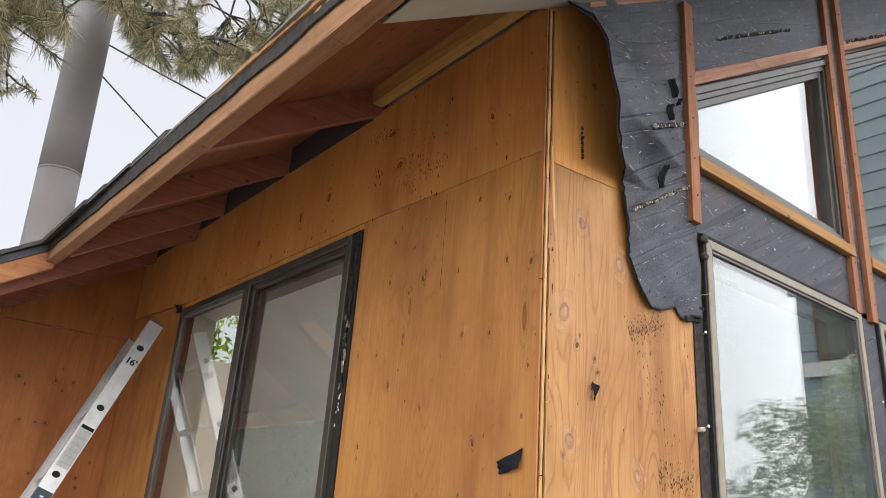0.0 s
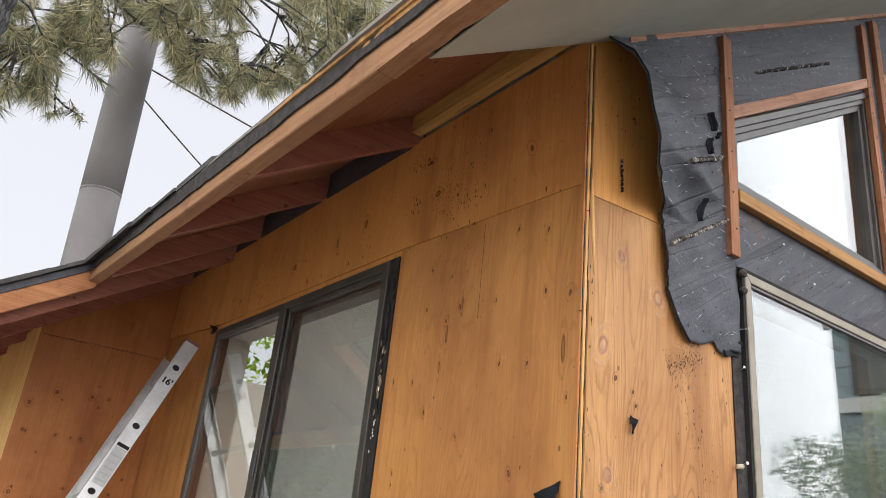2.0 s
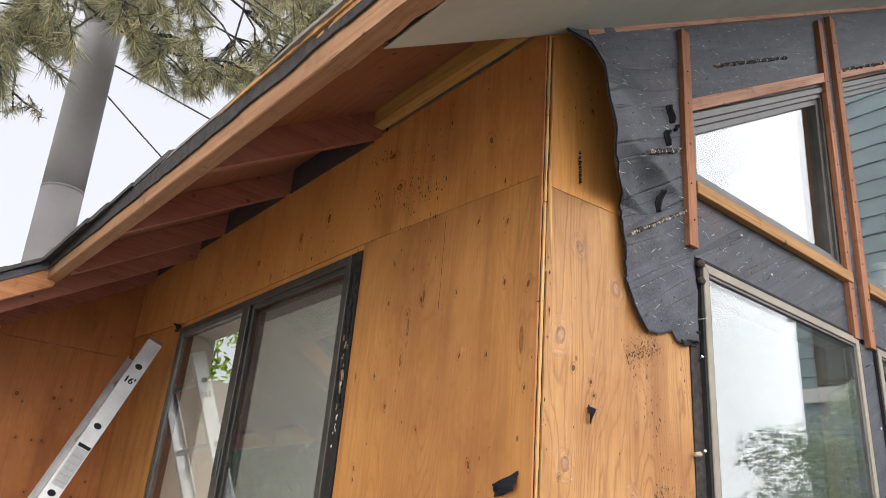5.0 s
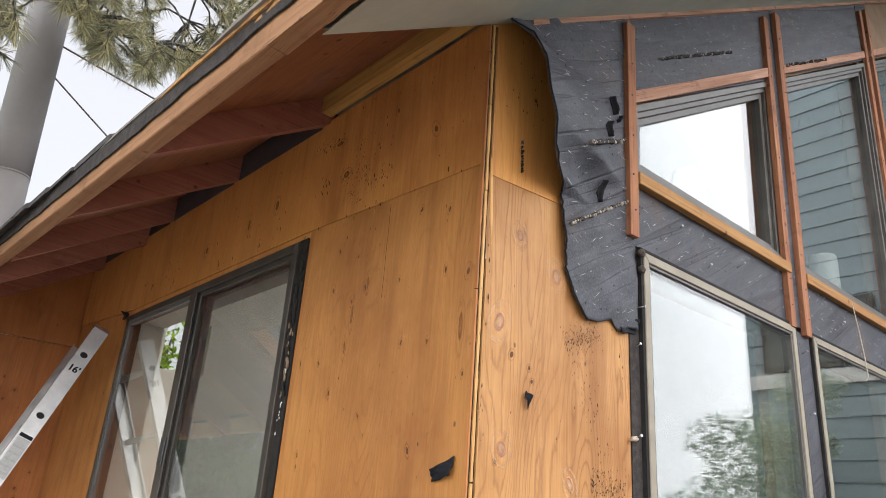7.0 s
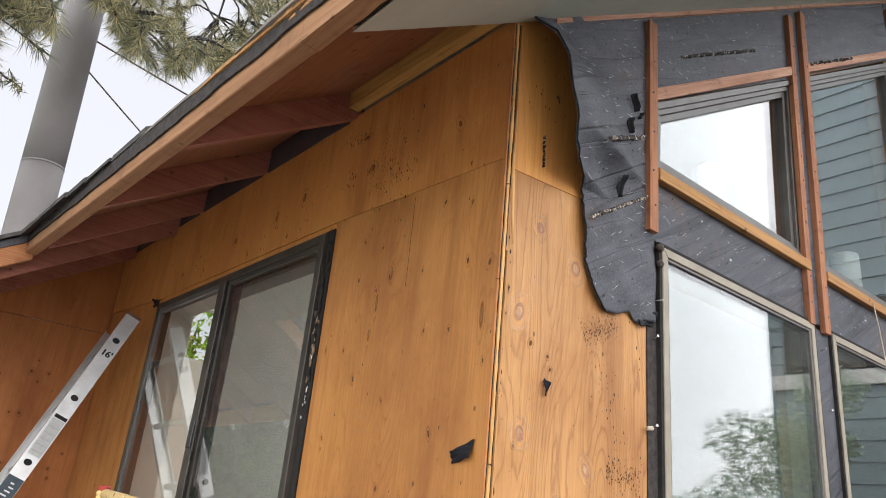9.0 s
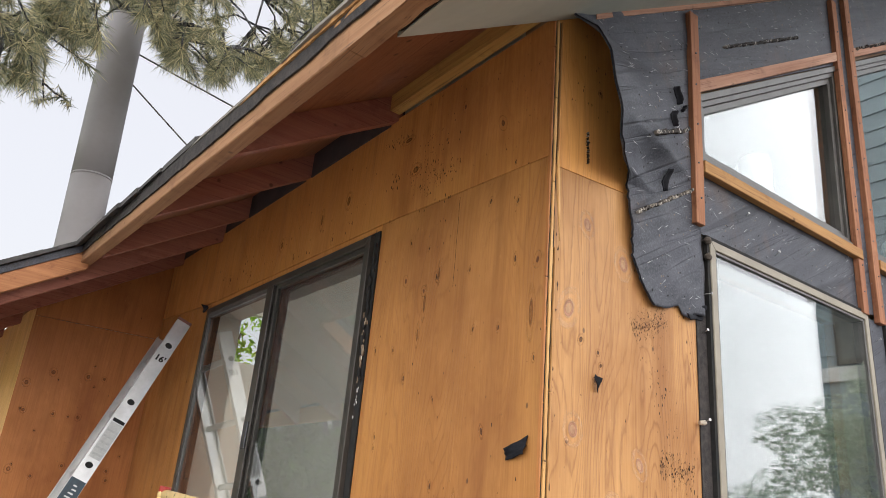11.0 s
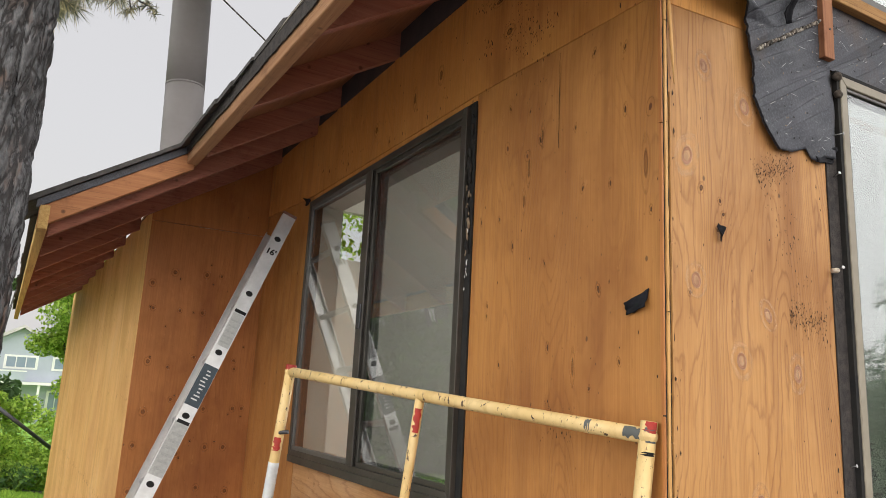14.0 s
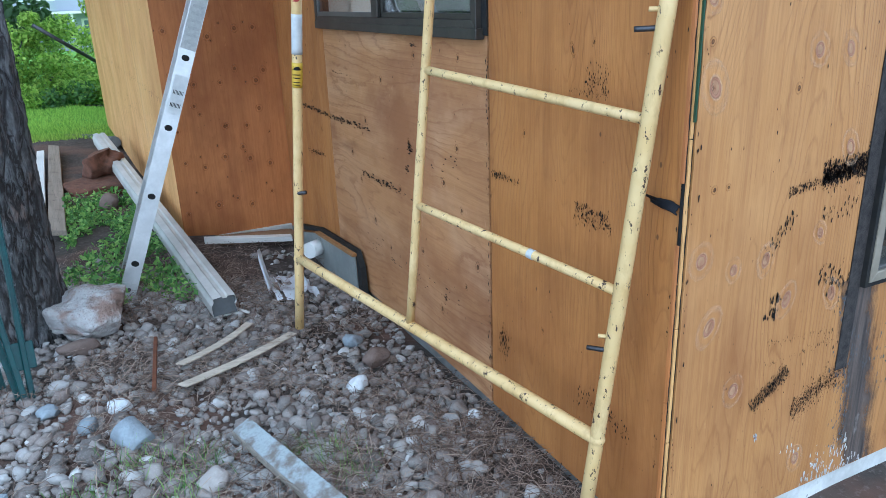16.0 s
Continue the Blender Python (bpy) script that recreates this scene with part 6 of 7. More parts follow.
def facet(bm, radius, seed, cuts=9):
    """Cut flat sides on a rounded stone."""
    rng = random.Random(seed)
    for _ in range(cuts):
        n = Vector((rng.gauss(0, 1), rng.gauss(0, 1), rng.gauss(0.2, 0.8))).normalized()
        far = max(v.co.dot(n) for v in bm.verts) * rng.uniform(0.6, 0.85)
        for v in bm.verts:
            over = v.co.dot(n) - far
            if over > 0:
                v.co -= n * over * 0.93


def rock(name, label, category, x, y, radius, material, seed, squash=0.65, rough=0.35, rz=0.0, sub=3, sink=0.25, lean=0.0):
    bm = bm_new()
    stone_shape(bm, radius, seed, squash, rough, sub)
    if radius > 0.03:
        facet(bm, radius, seed, 14 if radius > 0.12 else 9)
    ob = part(name, bm, material)
    ob.location = (x, y, ground_z(x, y) + radius * squash * (1 - sink))
    ob.rotation_euler = (lean, 0, rz)
    return tagged(ob, label, category)


rock("boulder", "pale granite boulder beside the pine trunk", "boulder", -1.185, 1.93, 0.205, M["boulder"], 2, 0.50, 0.45, 0.2, 5, 0.34)
rock("rock", "brown flat rock beside the boulder", "rock", -1.22, 1.72, 0.075, M["stone_brown"], 3, 0.35, 0.4, 0.2)
rock("rock", "white limestone lump among the pebbles", "rock", -0.375, 1.08, 0.047, M["stone_white"], 4, 0.75, 0.55, 0.3)
rock("rock", "flat pale stone among the pebbles", "rock", -1.12, 1.183, 0.048, M["stone_white"], 5, 0.4, 0.3, 0.1)
rock("rock", "flat blue-grey stone among the pebbles", "rock", -1.319, 1.252, 0.045, M["stone_blue"], 6, 0.5, 0.3, 0.9)
rock("rock", "small pale blue stone among the pebbles", "rock", -1.212, 1.094, 0.04, M["stone_blue"], 9, 0.5, 0.4, 0.9)
rock("rock", "round tan stone among the pebbles", "rock", -0.923, 0.678, 0.048, M["stone"], 7, 0.7, 0.3, 0.2)
rock("rock", "dark brown stone under the scaffold frame", "rock", -0.226, 1.281, 0.06, M["stone_brown"], 8, 0.7, 0.5, 0.9)
rock("rock", "pale blue-grey stone under the scaffold frame", "rock", -0.251, 1.478, 0.042, M["stone_blue"], 14, 0.7, 0.4, 0.4)
rock("rock", "light grey stone near the wall's foot", "rock", -0.085, 0.764, 0.028, M["stone_white"], 15, 0.75, 0.4, 0.4)
rock("rock", "smooth grey stone among the pebbles", "rock", -0.359, 0.827, 0.034, M["stone"], 16, 0.7, 0.3, 0.7)
rock("clay_lump", "red-brown lump of clay on the gutter", "clay", -0.97, 4.75, 0.145, M["dirt"], 10, 1.2, 0.9, 0.4, 4, 0.15, 0.7)
rock("rock", "tan rock on bare red soil", "rock", -1.0, 3.95, 0.075, M["stone_brown"], 11, 0.8, 0.4, 0.4)
rock("soil_mound", "heap of bare red soil beside the wall", "soil", -1.0, 4.6, 0.40, M["dirt"], 12, 0.12, 0.5, 0.4, 4, 0.55)

# concrete core lying on its side
bm = bm_new()
tube(bm, [(0, -0.045, 0), (0, 0.045, 0)], 0.042, 24)
core = part("concrete_plug", bm, M["stone_blue"], None, "", 0.003)
core.location, core.rotation_euler = (-1.097, 0.935, ground_z(-1.097, 0.935) + 0.036), (0.5, 0.2, 0.7)
tagged(core, "blue-grey cylindrical concrete plug lying on the pebbles", "concrete plug")


def plank(name, label, category, a, b, width, thick, material, z_up=0.012, tilt=0.0, n=8, bend=0.0):
    """A board lying from a to b."""
    bm = bm_new()
    a, b = Vector(a), Vector(b)
    d = (b - a).normalized()
    s = Vector((-d.y, d.x, 0)).normalized() * width / 2
    ring = []
    for k in range(n + 1):
        p = a.lerp(b, k / n)
        p = p + s * 2 * bend * math.sin(math.pi * k / n) / max(width, 0.01)
        w = s * (1 + 0.1 * noise.noise(Vector((p.x * 14, p.y * 14, 0))))
        up = Vector((0, 0, thick))
        ring.append([bm.verts.new(q) for q in (p - w, p + w + Vector((0, 0, tilt)), p + w + up + Vector((0, 0, tilt)), p - w + up)])
    for u, v in zip(ring, ring[1:]):
        for i in range(4):
            bm.faces.new((u[i], u[(i + 1) % 4], v[(i + 1) % 4], v[i]))
    bm.faces.new(ring[0][::-1]), bm.faces.new(ring[-1])
    return tagged(part(name, bm, material, None, "", 0.0015), label, category)


def on(x, y, up=0.0):
    return (x, y, ground_z(x, y) + up)


wb = plank("weathered_board", "blue-grey painted board with bare brown edges on the pebbles", "board", on(-0.805, 0.895, 0.03), on(-0.655, 0.36, 0.03), 0.062, 0.02, M["grey_board"], tilt=0.02)
face = plank("painted_face", "flaking blue-grey paint", "paint", on(-0.8045, 0.893, 0.0525), on(-0.6555, 0.362, 0.0525), 0.057, 0.002, M["flaked"], tilt=0.0185)
face.parent = wb
del face["category"]
plank("wood_strip", "curved tan wooden strip on the pebbles", "wood strip", on(-0.911, 1.398, 0.035), on(-0.60, 1.73, 0.03), 0.036, 0.006, M["strip"], bend=-0.022)
plank("wood_strip", "long tan wooden strip on the pebbles", "wood strip", on(-0.927, 1.227, 0.035), on(-0.461, 1.581, 0.03), 0.040, 0.006, M["strip"], bend=-0.018)
plank("rusty_bar", "short rusty iron bar on the pebbles", "iron bar", on(-1.012, 1.20, 0.04), on(-0.963, 1.62, 0.045), 0.013, 0.012, M["rust"])
plank("grey_plank", "grey weathered plank lying beside the lawn", "plank", on(-1.285, 3.25, 0.03), on(-1.325, 6.5, 0.04), 0.085, 0.03, M["plank_tan"], tilt=0.015)
plank("white_trim_board", "white painted trim board lying in the grass", "board", on(-1.385, 3.9, 0.04), on(-1.43, 6.3, 0.05), 0.06, 0.03, M["trim_white"])
plank("grey_plank", "grey plank end beside the lawn", "plank", on(-1.47, 3.6, 0.02), on(-1.51, 5.6, 0.03), 0.09, 0.03, M["grey_board"])
plank("concrete_slab", "pale concrete paving corner at the lawn edge", "paving slab", on(-1.62, 0.82, 0.02), on(-1.45, 0.72, 0.02), 0.2, 0.03, M["stone_blue"])


def gutter():
    t = thing("downspout", "beige metal gutter length lying along the wall", "gutter")
    a, b = Vector((-0.945, 5.75, 0.06)), Vector((-0.665, 1.86, -0.09))
    d = (b - a).normalized()
    s = Vector((-d.y, d.x, 0)).normalized()
    up = d.cross(s)
    if up.z < 0:
        up = -up
    prof = [(-0.052, -0.04), (-0.056, 0.012), (-0.046, 0.03), (-0.046, 0.046), (-0.012, 0.050), (-0.006, 0.042), (0.010, 0.042), (0.016, 0.050), (0.046, 0.046), (0.05, 0.02), (0.042, 0.006), (0.052, -0.04)]
    bm = bm_new()
    n = 10
    ring = [[bm.verts.new(a.lerp(b, k / n) + s * u + up * v) for u, v in prof] for k in range(n + 1)]
    for p, q in zip(ring, ring[1:]):
        for i in range(len(prof)):
            bm.faces.new((p[i], p[(i + 1) % len(prof)], q[(i + 1) % len(prof)], q[i]))
    bm.faces.new(ring[0])
    part("channel", bm, M["gutter"], t, "", 0.0)
    bm = bm_new()
    vs = [bm.verts.new(b - d * 0.012 + s * u * 0.96 + up * v * 0.94) for u, v in prof]
    ws = [bm.verts.new(b - d * 0.03 + s * u * 0.96 + up * v * 0.94) for u, v in prof]
    bm.faces.new(vs), bm.faces.new(ws[::-1])
    part("open_end", bm, M["gutter_in"], t, "dark grey open end")
    bm = bm_new()
    tube(bm, [b + s * 0.055 - up * 0.04 - d * 0.05, b + s * 0.085 - up * 0.035 + d * 0.03], 0.006, 6)
    part("bent_lip", bm, M["gutter"], t)
    return t


gutter()

# black corrugated drain hose at the lawn
bm = bm_new()
hose = [Vector((-0.80, 6.6, -0.12)), Vector((-0.86, 7.2, -0.2)), Vector((-1.0, 7.6, -0.22)), Vector((-1.25, 7.75, -0.22))]
pts, rad = [], []
for k in range(61):
    f = k / 60 * 3
    i = min(2, int(f))
    pts.append(hose[i].lerp(hose[i + 1], f - i))
    rad.append(0.05 + 0.006 * (k % 2))
tube(bm, pts, rad, 12)
tagged(part("drain_hose", bm, M["gutter_in"]), "dark corrugated drain hose at the lawn edge", "hose")
# dark pole leaning in the shrub
bm = bm_new()
tube(bm, [(-1.35, 8.6, 0.95), (-0.7, 8.9, 0.45)], 0.022, 8)
tube(bm, [(-0.7, 8.9, 0.45), (-0.3, 9.1, -0.42)], 0.022, 8)
tagged(part("dark_pole", bm, M["steel"]), "dark pole leaning beside the shrub", "pole")


def stakes():
    rng = random.Random(9)
    tops = ((-1.365, 1.66, 0.645), (-1.424, 1.66, 0.669), (-1.443, 1.64, 0.671), (-1.461, 1.62, 0.597), (-1.484, 1.60, 0.435), (-1.50, 1.62, 0.62))
    feet = ((-1.366, 1.366, -0.1), (-1.517, 1.379, -0.1), (-1.49, 1.43, -0.1), (-1.381, 1.351, -0.1), (-1.40, 1.38, -0.1), (-1.447, 1.454, -0.1))
    for k, (a, b) in enumerate(zip(tops, feet)):
        a, b = Vector(a), Vector(b)
        t = thing("garden_stake", "teal enamelled steel fence stake leaning on the pine", "stake", "stakes leaning on the pine")
        d = (b - a).normalized()
        s = d.cross(Vector((0.3, -1, 0))).normalized()
        n = d.cross(s)
        bm = bm_new()
        prof = [(-0.010, 0.0), (-0.008, 0.010), (-0.0065, 0.010), (-0.007, 0.0025), (0.007, 0.0025), (0.0065, 0.010), (0.008, 0.010), (0.010, 0.0)]
        rings = [[bm.verts.new(a.lerp(b, f) + s * u - n * v) for u, v in prof] for f in (0, 0.5, 1)]
        for p, q in zip(rings, rings[1:]):
            for i in range(8):
                bm.faces.new((p[i], p[(i + 1) % 8], q[(i + 1) % 8], q[i]))
        bm.faces.new(rings[0]), bm.faces.new(rings[-1][::-1])
        part("channel", bm, M["teal"], t)
        if k in (0, 2):
            m = Matrix((s, n, d)).transposed().to_4x4()
            m.translation = a.lerp(b, 0.78)
            block("spade_plate", (-0.032, 0.032, 0.003, 0.006, -0.045, 0.045), M["teal"], t, "", 0.002, m)


stakes()


# dryer vent hood, plastic sheet and clutter in the recess
def vent():
    t = thing("vent_hood", "grey sheet metal hood leaning on the wall's foot", "vent hood")
    bm = bm_new()
    prism(bm, [(1.95, -0.26), (3.0, -0.26), (3.0, -0.17), (2.53, -0.06), (1.97, -0.015)], "x", -0.05, -0.042)
    part("panel", bm, M["vent_grey"], t, "", 0.0)
    bm = bm_new()
    prism(bm, [(1.90, -0.26), (1.95, -0.26), (1.97, -0.005), (2.53, -0.05), (3.0, -0.16), (3.0, -0.13), (2.53, -0.032), (1.97, 0.008), (1.92, -0.06)], "x", -0.04, -0.012)
    part("edge_flashing", bm, M["rubber"], t, "torn black edge flashing")
    bm = bm_new()
    prism(bm, [(1.955, -0.014), (2.53, -0.059), (2.53, -0.045), (1.95, 0.0)], "x", -0.062, -0.0405)
    part("wooden_edge", bm, M["sill"], t, "bare brown wooden edge")
    bm = bm_new()
    tube(bm, [(-0.05, 2.50, -0.12), (-0.13, 2.44, -0.115)], 0.042, 20)
    part("spout", bm, M["white"], t, "white plastic spout")
    return t


vent()
bm = bm_new()
vs = {}
for i in range(13):
    for j in range(9):
        x, y = -0.42 + 0.2 * i / 12, 1.98 + 0.3 * j / 8
        vs[i, j] = bm.verts.new((x + 0.02 * noise.noise(Vector((i, j, 0)) * 0.4), y, ground_z(x, y) + 0.02 + 0.06 * abs(noise.noise(Vector((i * 0.35, j * 0.35, 2))))))
for i in range(12):
    for j in range(8):
        if noise.noise(Vector((i * 0.3, j * 0.3, 9))) > -0.25:
            bm.faces.new((vs[i, j], vs[i + 1, j], vs[i + 1, j + 1], vs[i, j + 1])).smooth = True
tagged(part("plastic_sheet", bm, M["cloth"]), "crumpled white plastic sheet on the ground", "plastic sheet")
plank("plastic_offcut", "grey plastic offcut lying in the litter", "plastic offcut", on(-0.42, 2.1, 0.0), (-0.45, 2.12, 0.0), 0.03, 0.05, M["cloth"], n=2)
plank("dark_plank", "dark wet plank against the recess wall", "plank", on(-0.5, 2.95, 0.01), on(-0.06, 2.98, 0.03), 0.12, 0.03, M["core"])
plank("white_batten", "white painted lath along the recess wall", "lath", on(-0.58, 2.90, 0.03), on(-0.11, 2.86, 0.04), 0.05, 0.03, M["trim_white"])


# ---------------------------------------------------------------- white jars behind the upper panes
for x, y, r, z1 in ((1.135, 0.115, 0.056, 2.705), (2.30, 0.115, 0.06, 2.72)):
    bm = bm_new()
    h = z1 - 2.475
    lathe(bm, (x, y, 2.475), [(r * 0.95, 0), (r, 0.01), (r, h - 0.012), (r * 0.93, h)], 28)
    tagged(part("white_jar", bm, M["cup"]), "plain white cylindrical jar on the inner sill", "jar", "jars on the sill")
bm = bm_new()
box(bm, 0.66, 2.88, WALL + 0.001, WALL + 0.12, 2.44, 2.4745)
box(bm, 0.66, 1.58, 0.06, WALL, 2.4705, 2.4745)
box(bm, 1.80, 2.88, 0.06, WALL, 2.4705, 2.4745)
tagged(part("inner_sill", bm, M["trim_white"]), "white inner window ledge", "ledge", kind="structure")


# torn sealant along the slider's near jamb
rng = random.Random(19)
for key, z0, z1, count, size in (("rubber", 1.75, 2.2, 26, 0.012), ("white", 1.62, 1.85, 9, 0.004), ("dust", 1.7, 2.1, 14, 0.009)):
    bm = bm_new()
    for _ in range(count):
        p = Vector((-0.012, 0.802 + rng.gauss(0, 0.006), rng.uniform(z0, z1)))
        w = size * rng.uniform(0.4, 1.0)
        bmesh.ops.create_icosphere(bm, subdivisions=1, radius=w, matrix=Matrix.Translation(p) @ Matrix.Diagonal((0.7, 0.55, 1.6 * rng.uniform(0.6, 1.5), 1)))
    bits = part("torn_sealant", bm, M[key], window_1, "torn old sealant")
    bits["kind"] = "stuff"


# ---------------------------------------------------------------- knots, nail holes and tar on the plywood
def oval(name, relief):
    """A shallow lump: a raised ring with a dip in the middle."""
    bm = bm_new()
    n = 14
    rings = [[bm.verts.new((r * math.cos(2 * math.pi * k / n), -h * relief, r * math.sin(2 * math.pi * k / n))) for k in range(n)] for r, h in ((1.0, 0.0), (0.72, 0.7), (0.45, 1.0), (0.2, 0.25))]
    for a, b in zip(rings, rings[1:]):
        for k in range(n):
            bm.faces.new((a[k], a[(k + 1) % n], b[(k + 1) % n], b[k])).smooth = True
    bm.faces.new(rings[-1]).smooth = True
    bmesh.ops.recalc_face_normals(bm, faces=bm.faces)
    if bm.faces[0].normal.y > 0:
        bmesh.ops.reverse_faces(bm, faces=bm.faces)
    me = bpy.data.meshes.new(name)
    bm.to_mesh(me)
    bm.free()
    return me


OVALS = {}
for key, relief in (("knot_dark", 0.0012), ("knot_red", 0.0022), ("knot_pale", 0.0014), ("dimple", 0.0016), ("smear_soft", 0.0006)):
    OVALS[key] = oval(key, relief)
    OVALS[key].materials.append(M[key])


def knots(parent, key, wall, places, w, h):
    """Oval knots on a wall: wall 'x' faces -x, 'y' faces -y."""
    rng = random.Random(len(places) + int(w * 1000))
    for u, z in places:
        ob = new("knot", OVALS[key])
        k = rng.uniform(0.75, 1.25) * (1.2 if key == "knot_dark" else 1.0)
        ob.scale = (w * k, 1, h * k * rng.uniform(0.85, 1.2))
        if wall == "x":
            ob.location, ob.rotation_euler = (-0.0013, u, z), (0, 0, radians(90))
        else:
            ob.location = (u, -0.0013, z)
        ob.rotation_euler.rotate_axis("Y", rng.uniform(-0.5, 0.5))
        ob.parent = parent
        ob.visible_shadow = False


knots(wall_west, "knot_dark", "x", ((0.45, 2.02), (0.3, 2.01), (0.27, 1.84), (0.17, 1.83), (0.42, 1.67), (0.74, 1.84), (0.64, 1.83), (0.57, 1.74), (0.21, 1.58), (0.69, 1.58), (0.04, 1.74), (0.12, 2.0), (0.23, 2.19), (0.12, 2.16), (0.5, 2.12), (0.6, 2.16)), 0.007, 0.017)
knots(wall_west, "knot_red", "x", ((0.2, 2.42), (0.51, 1.99), (0.61, 2.04), (1.14, 2.31), (1.46, 2.31), (1.9, 2.33), (2.15, 2.36), (0.38, 2.55), (0.04, 1.98)), 0.018, 0.03)
knots(wall_west, "knot_dark", "x", ((2.008, 0.923), (1.306, 0.918), (0.976, 0.928), (1.624, 0.808), (1.0, 0.641), (2.015, 0.462), (1.103, 0.507), (1.382, 0.604), (0.958, 0.173), (1.824, 0.625), (0.977, 0.438), (1.92, 0.354), (1.49, 0.4), (0.875, 0.272), (1.3, 0.2), (1.62, 0.12), (1.15, 0.02), (1.78, 0.2)), 0.013, 0.017)
knots(wall_west, "knot_dark", "x", ((0.69, 1.55), (0.62, 1.41), (0.4, 1.45), (0.24, 1.35), (0.14, 1.41), (0.31, 1.0), (0.39, 0.98), (0.6, 0.75), (0.2, 0.3), (0.5, 0.2), (2.5, 1.9), (2.7, 1.4), (2.6, 0.9), (2.9, 1.7), (2.45, 0.5)), 0.0065, 0.015)
knots(wall_south, "knot_pale", "y", ((0.126, 2.098), (0.264, 2.03), (0.067, 1.867), (0.089, 1.589), (0.321, 1.535), (0.227, 1.425), (0.42, 1.407), (0.274, 1.122), (0.033, 1.088), (0.351, 0.976), (0.451, 0.973), (0.057, 0.922), (0.06, 0.555), (0.16, 0.515), (0.26, 0.52), (0.436, 0.554), (0.60, 0.549), (0.347, 0.403), (0.511, 0.384), (0.101, 0.389), (0.463, -0.08), (0.5, 0.75), (0.2, 0.2)), 0.037, 0.050)
knots(wall_south, "knot_dark", "y", ((0.05, 0.92), (0.04, 1.01), (0.3, 0.9), (0.12, 0.71), (0.08, 0.71), (0.16, 1.71), (0.11, 1.8), (0.17, 1.78), (0.18, 1.75), (0.07, 1.56), (0.12, 2.33), (0.17, 2.5)), 0.009, 0.012)


rng = random.Random(31)
dimples = [(-0.58 + 0.115 * i + rng.uniform(-0.03, 0.03), 0.02 + 0.235 * j + rng.uniform(-0.05, 0.05)) for i in range(5) for j in range(9)]
for u, z in dimples + [(-0.259, 1.366), (-0.113, 1.412), (-0.048, 1.195), (-0.496, 0.582), (-0.348, 0.455), (-0.096, 0.748), (-0.26, 0.33)]:
    ob = new("knot", OVALS["dimple"])
    k = rng.uniform(0.7, 1.2)
    ob.scale, ob.location = (0.024 * k, 2.2, 0.028 * k), (u, INNER_Y - 0.0012, z)
    ob.parent = wall_recess
    ob.visible_shadow = False
for u, z in ((-0.6, 1.72), (-0.51, 1.62), (-0.3, 1.99), (-0.46, 1.89), (-0.37, 1.71), (-0.05, 1.15), (-0.28, 1.88), (-0.12, 1.16), (-0.36, 0.92), (-0.31, 1.01), (-0.18, 1.01), (-0.51, 0.7), (-0.2, 0.69), (-0.07, 1.54), (-0.57, 1.45), (-0.4, 0.35), (-0.25, 0.3), (-0.1, 0.4), (-0.5, 0.3), (-0.15, 0.1), (-0.35, 0.05), (-0.55, 0.1), (-0.42, 1.25), (-0.2, 1.4)):
    ob = new("knot", OVALS["knot_dark"])
    ob.scale, ob.location = (0.010, 1, 0.013), (u, INNER_Y - 0.0013, z)
    ob.parent = wall_recess
    ob.visible_shadow = False


def flecks(name, parent, wall, patches, material, seed, label, off=0.0014, m=None, wide=0.6, tall=1.9):
    """Ragged flecks scattered in bands: u0, z0, u1, z1, half width, count, size."""
    rng = random.Random(seed)
    bm = bm_new()
    for u0, z0, u1, z1, half, count, size in patches:
        for _ in range(count):
            f = rng.random()
            g_ = rng.gauss(0, 0.5) * half
            du, dz = u1 - u0, z1 - z0
            ln = math.hypot(du, dz) or 1
            u, z = u0 + du * f - dz / ln * g_, z0 + dz * f + du / ln * g_
            n = rng.randint(4, 7)
            s = size * rng.uniform(0.4, 1.4)
            pts = []
            for k in range(n):
                a = 2 * math.pi * k / n
                rr = s * rng.uniform(0.4, 1.0)
                pu, pz = u + rr * math.cos(a) * wide, z + rr * math.sin(a) * tall
                pts.append(bm.verts.new((-off, pu, pz) if wall == "x" else (pu, -off, pz)))
            bm.faces.new(pts)
    if m:
        bm.transform(m)
    ob = part(name, bm, material, parent, label)
    ob["kind"] = "stuff"
    return ob


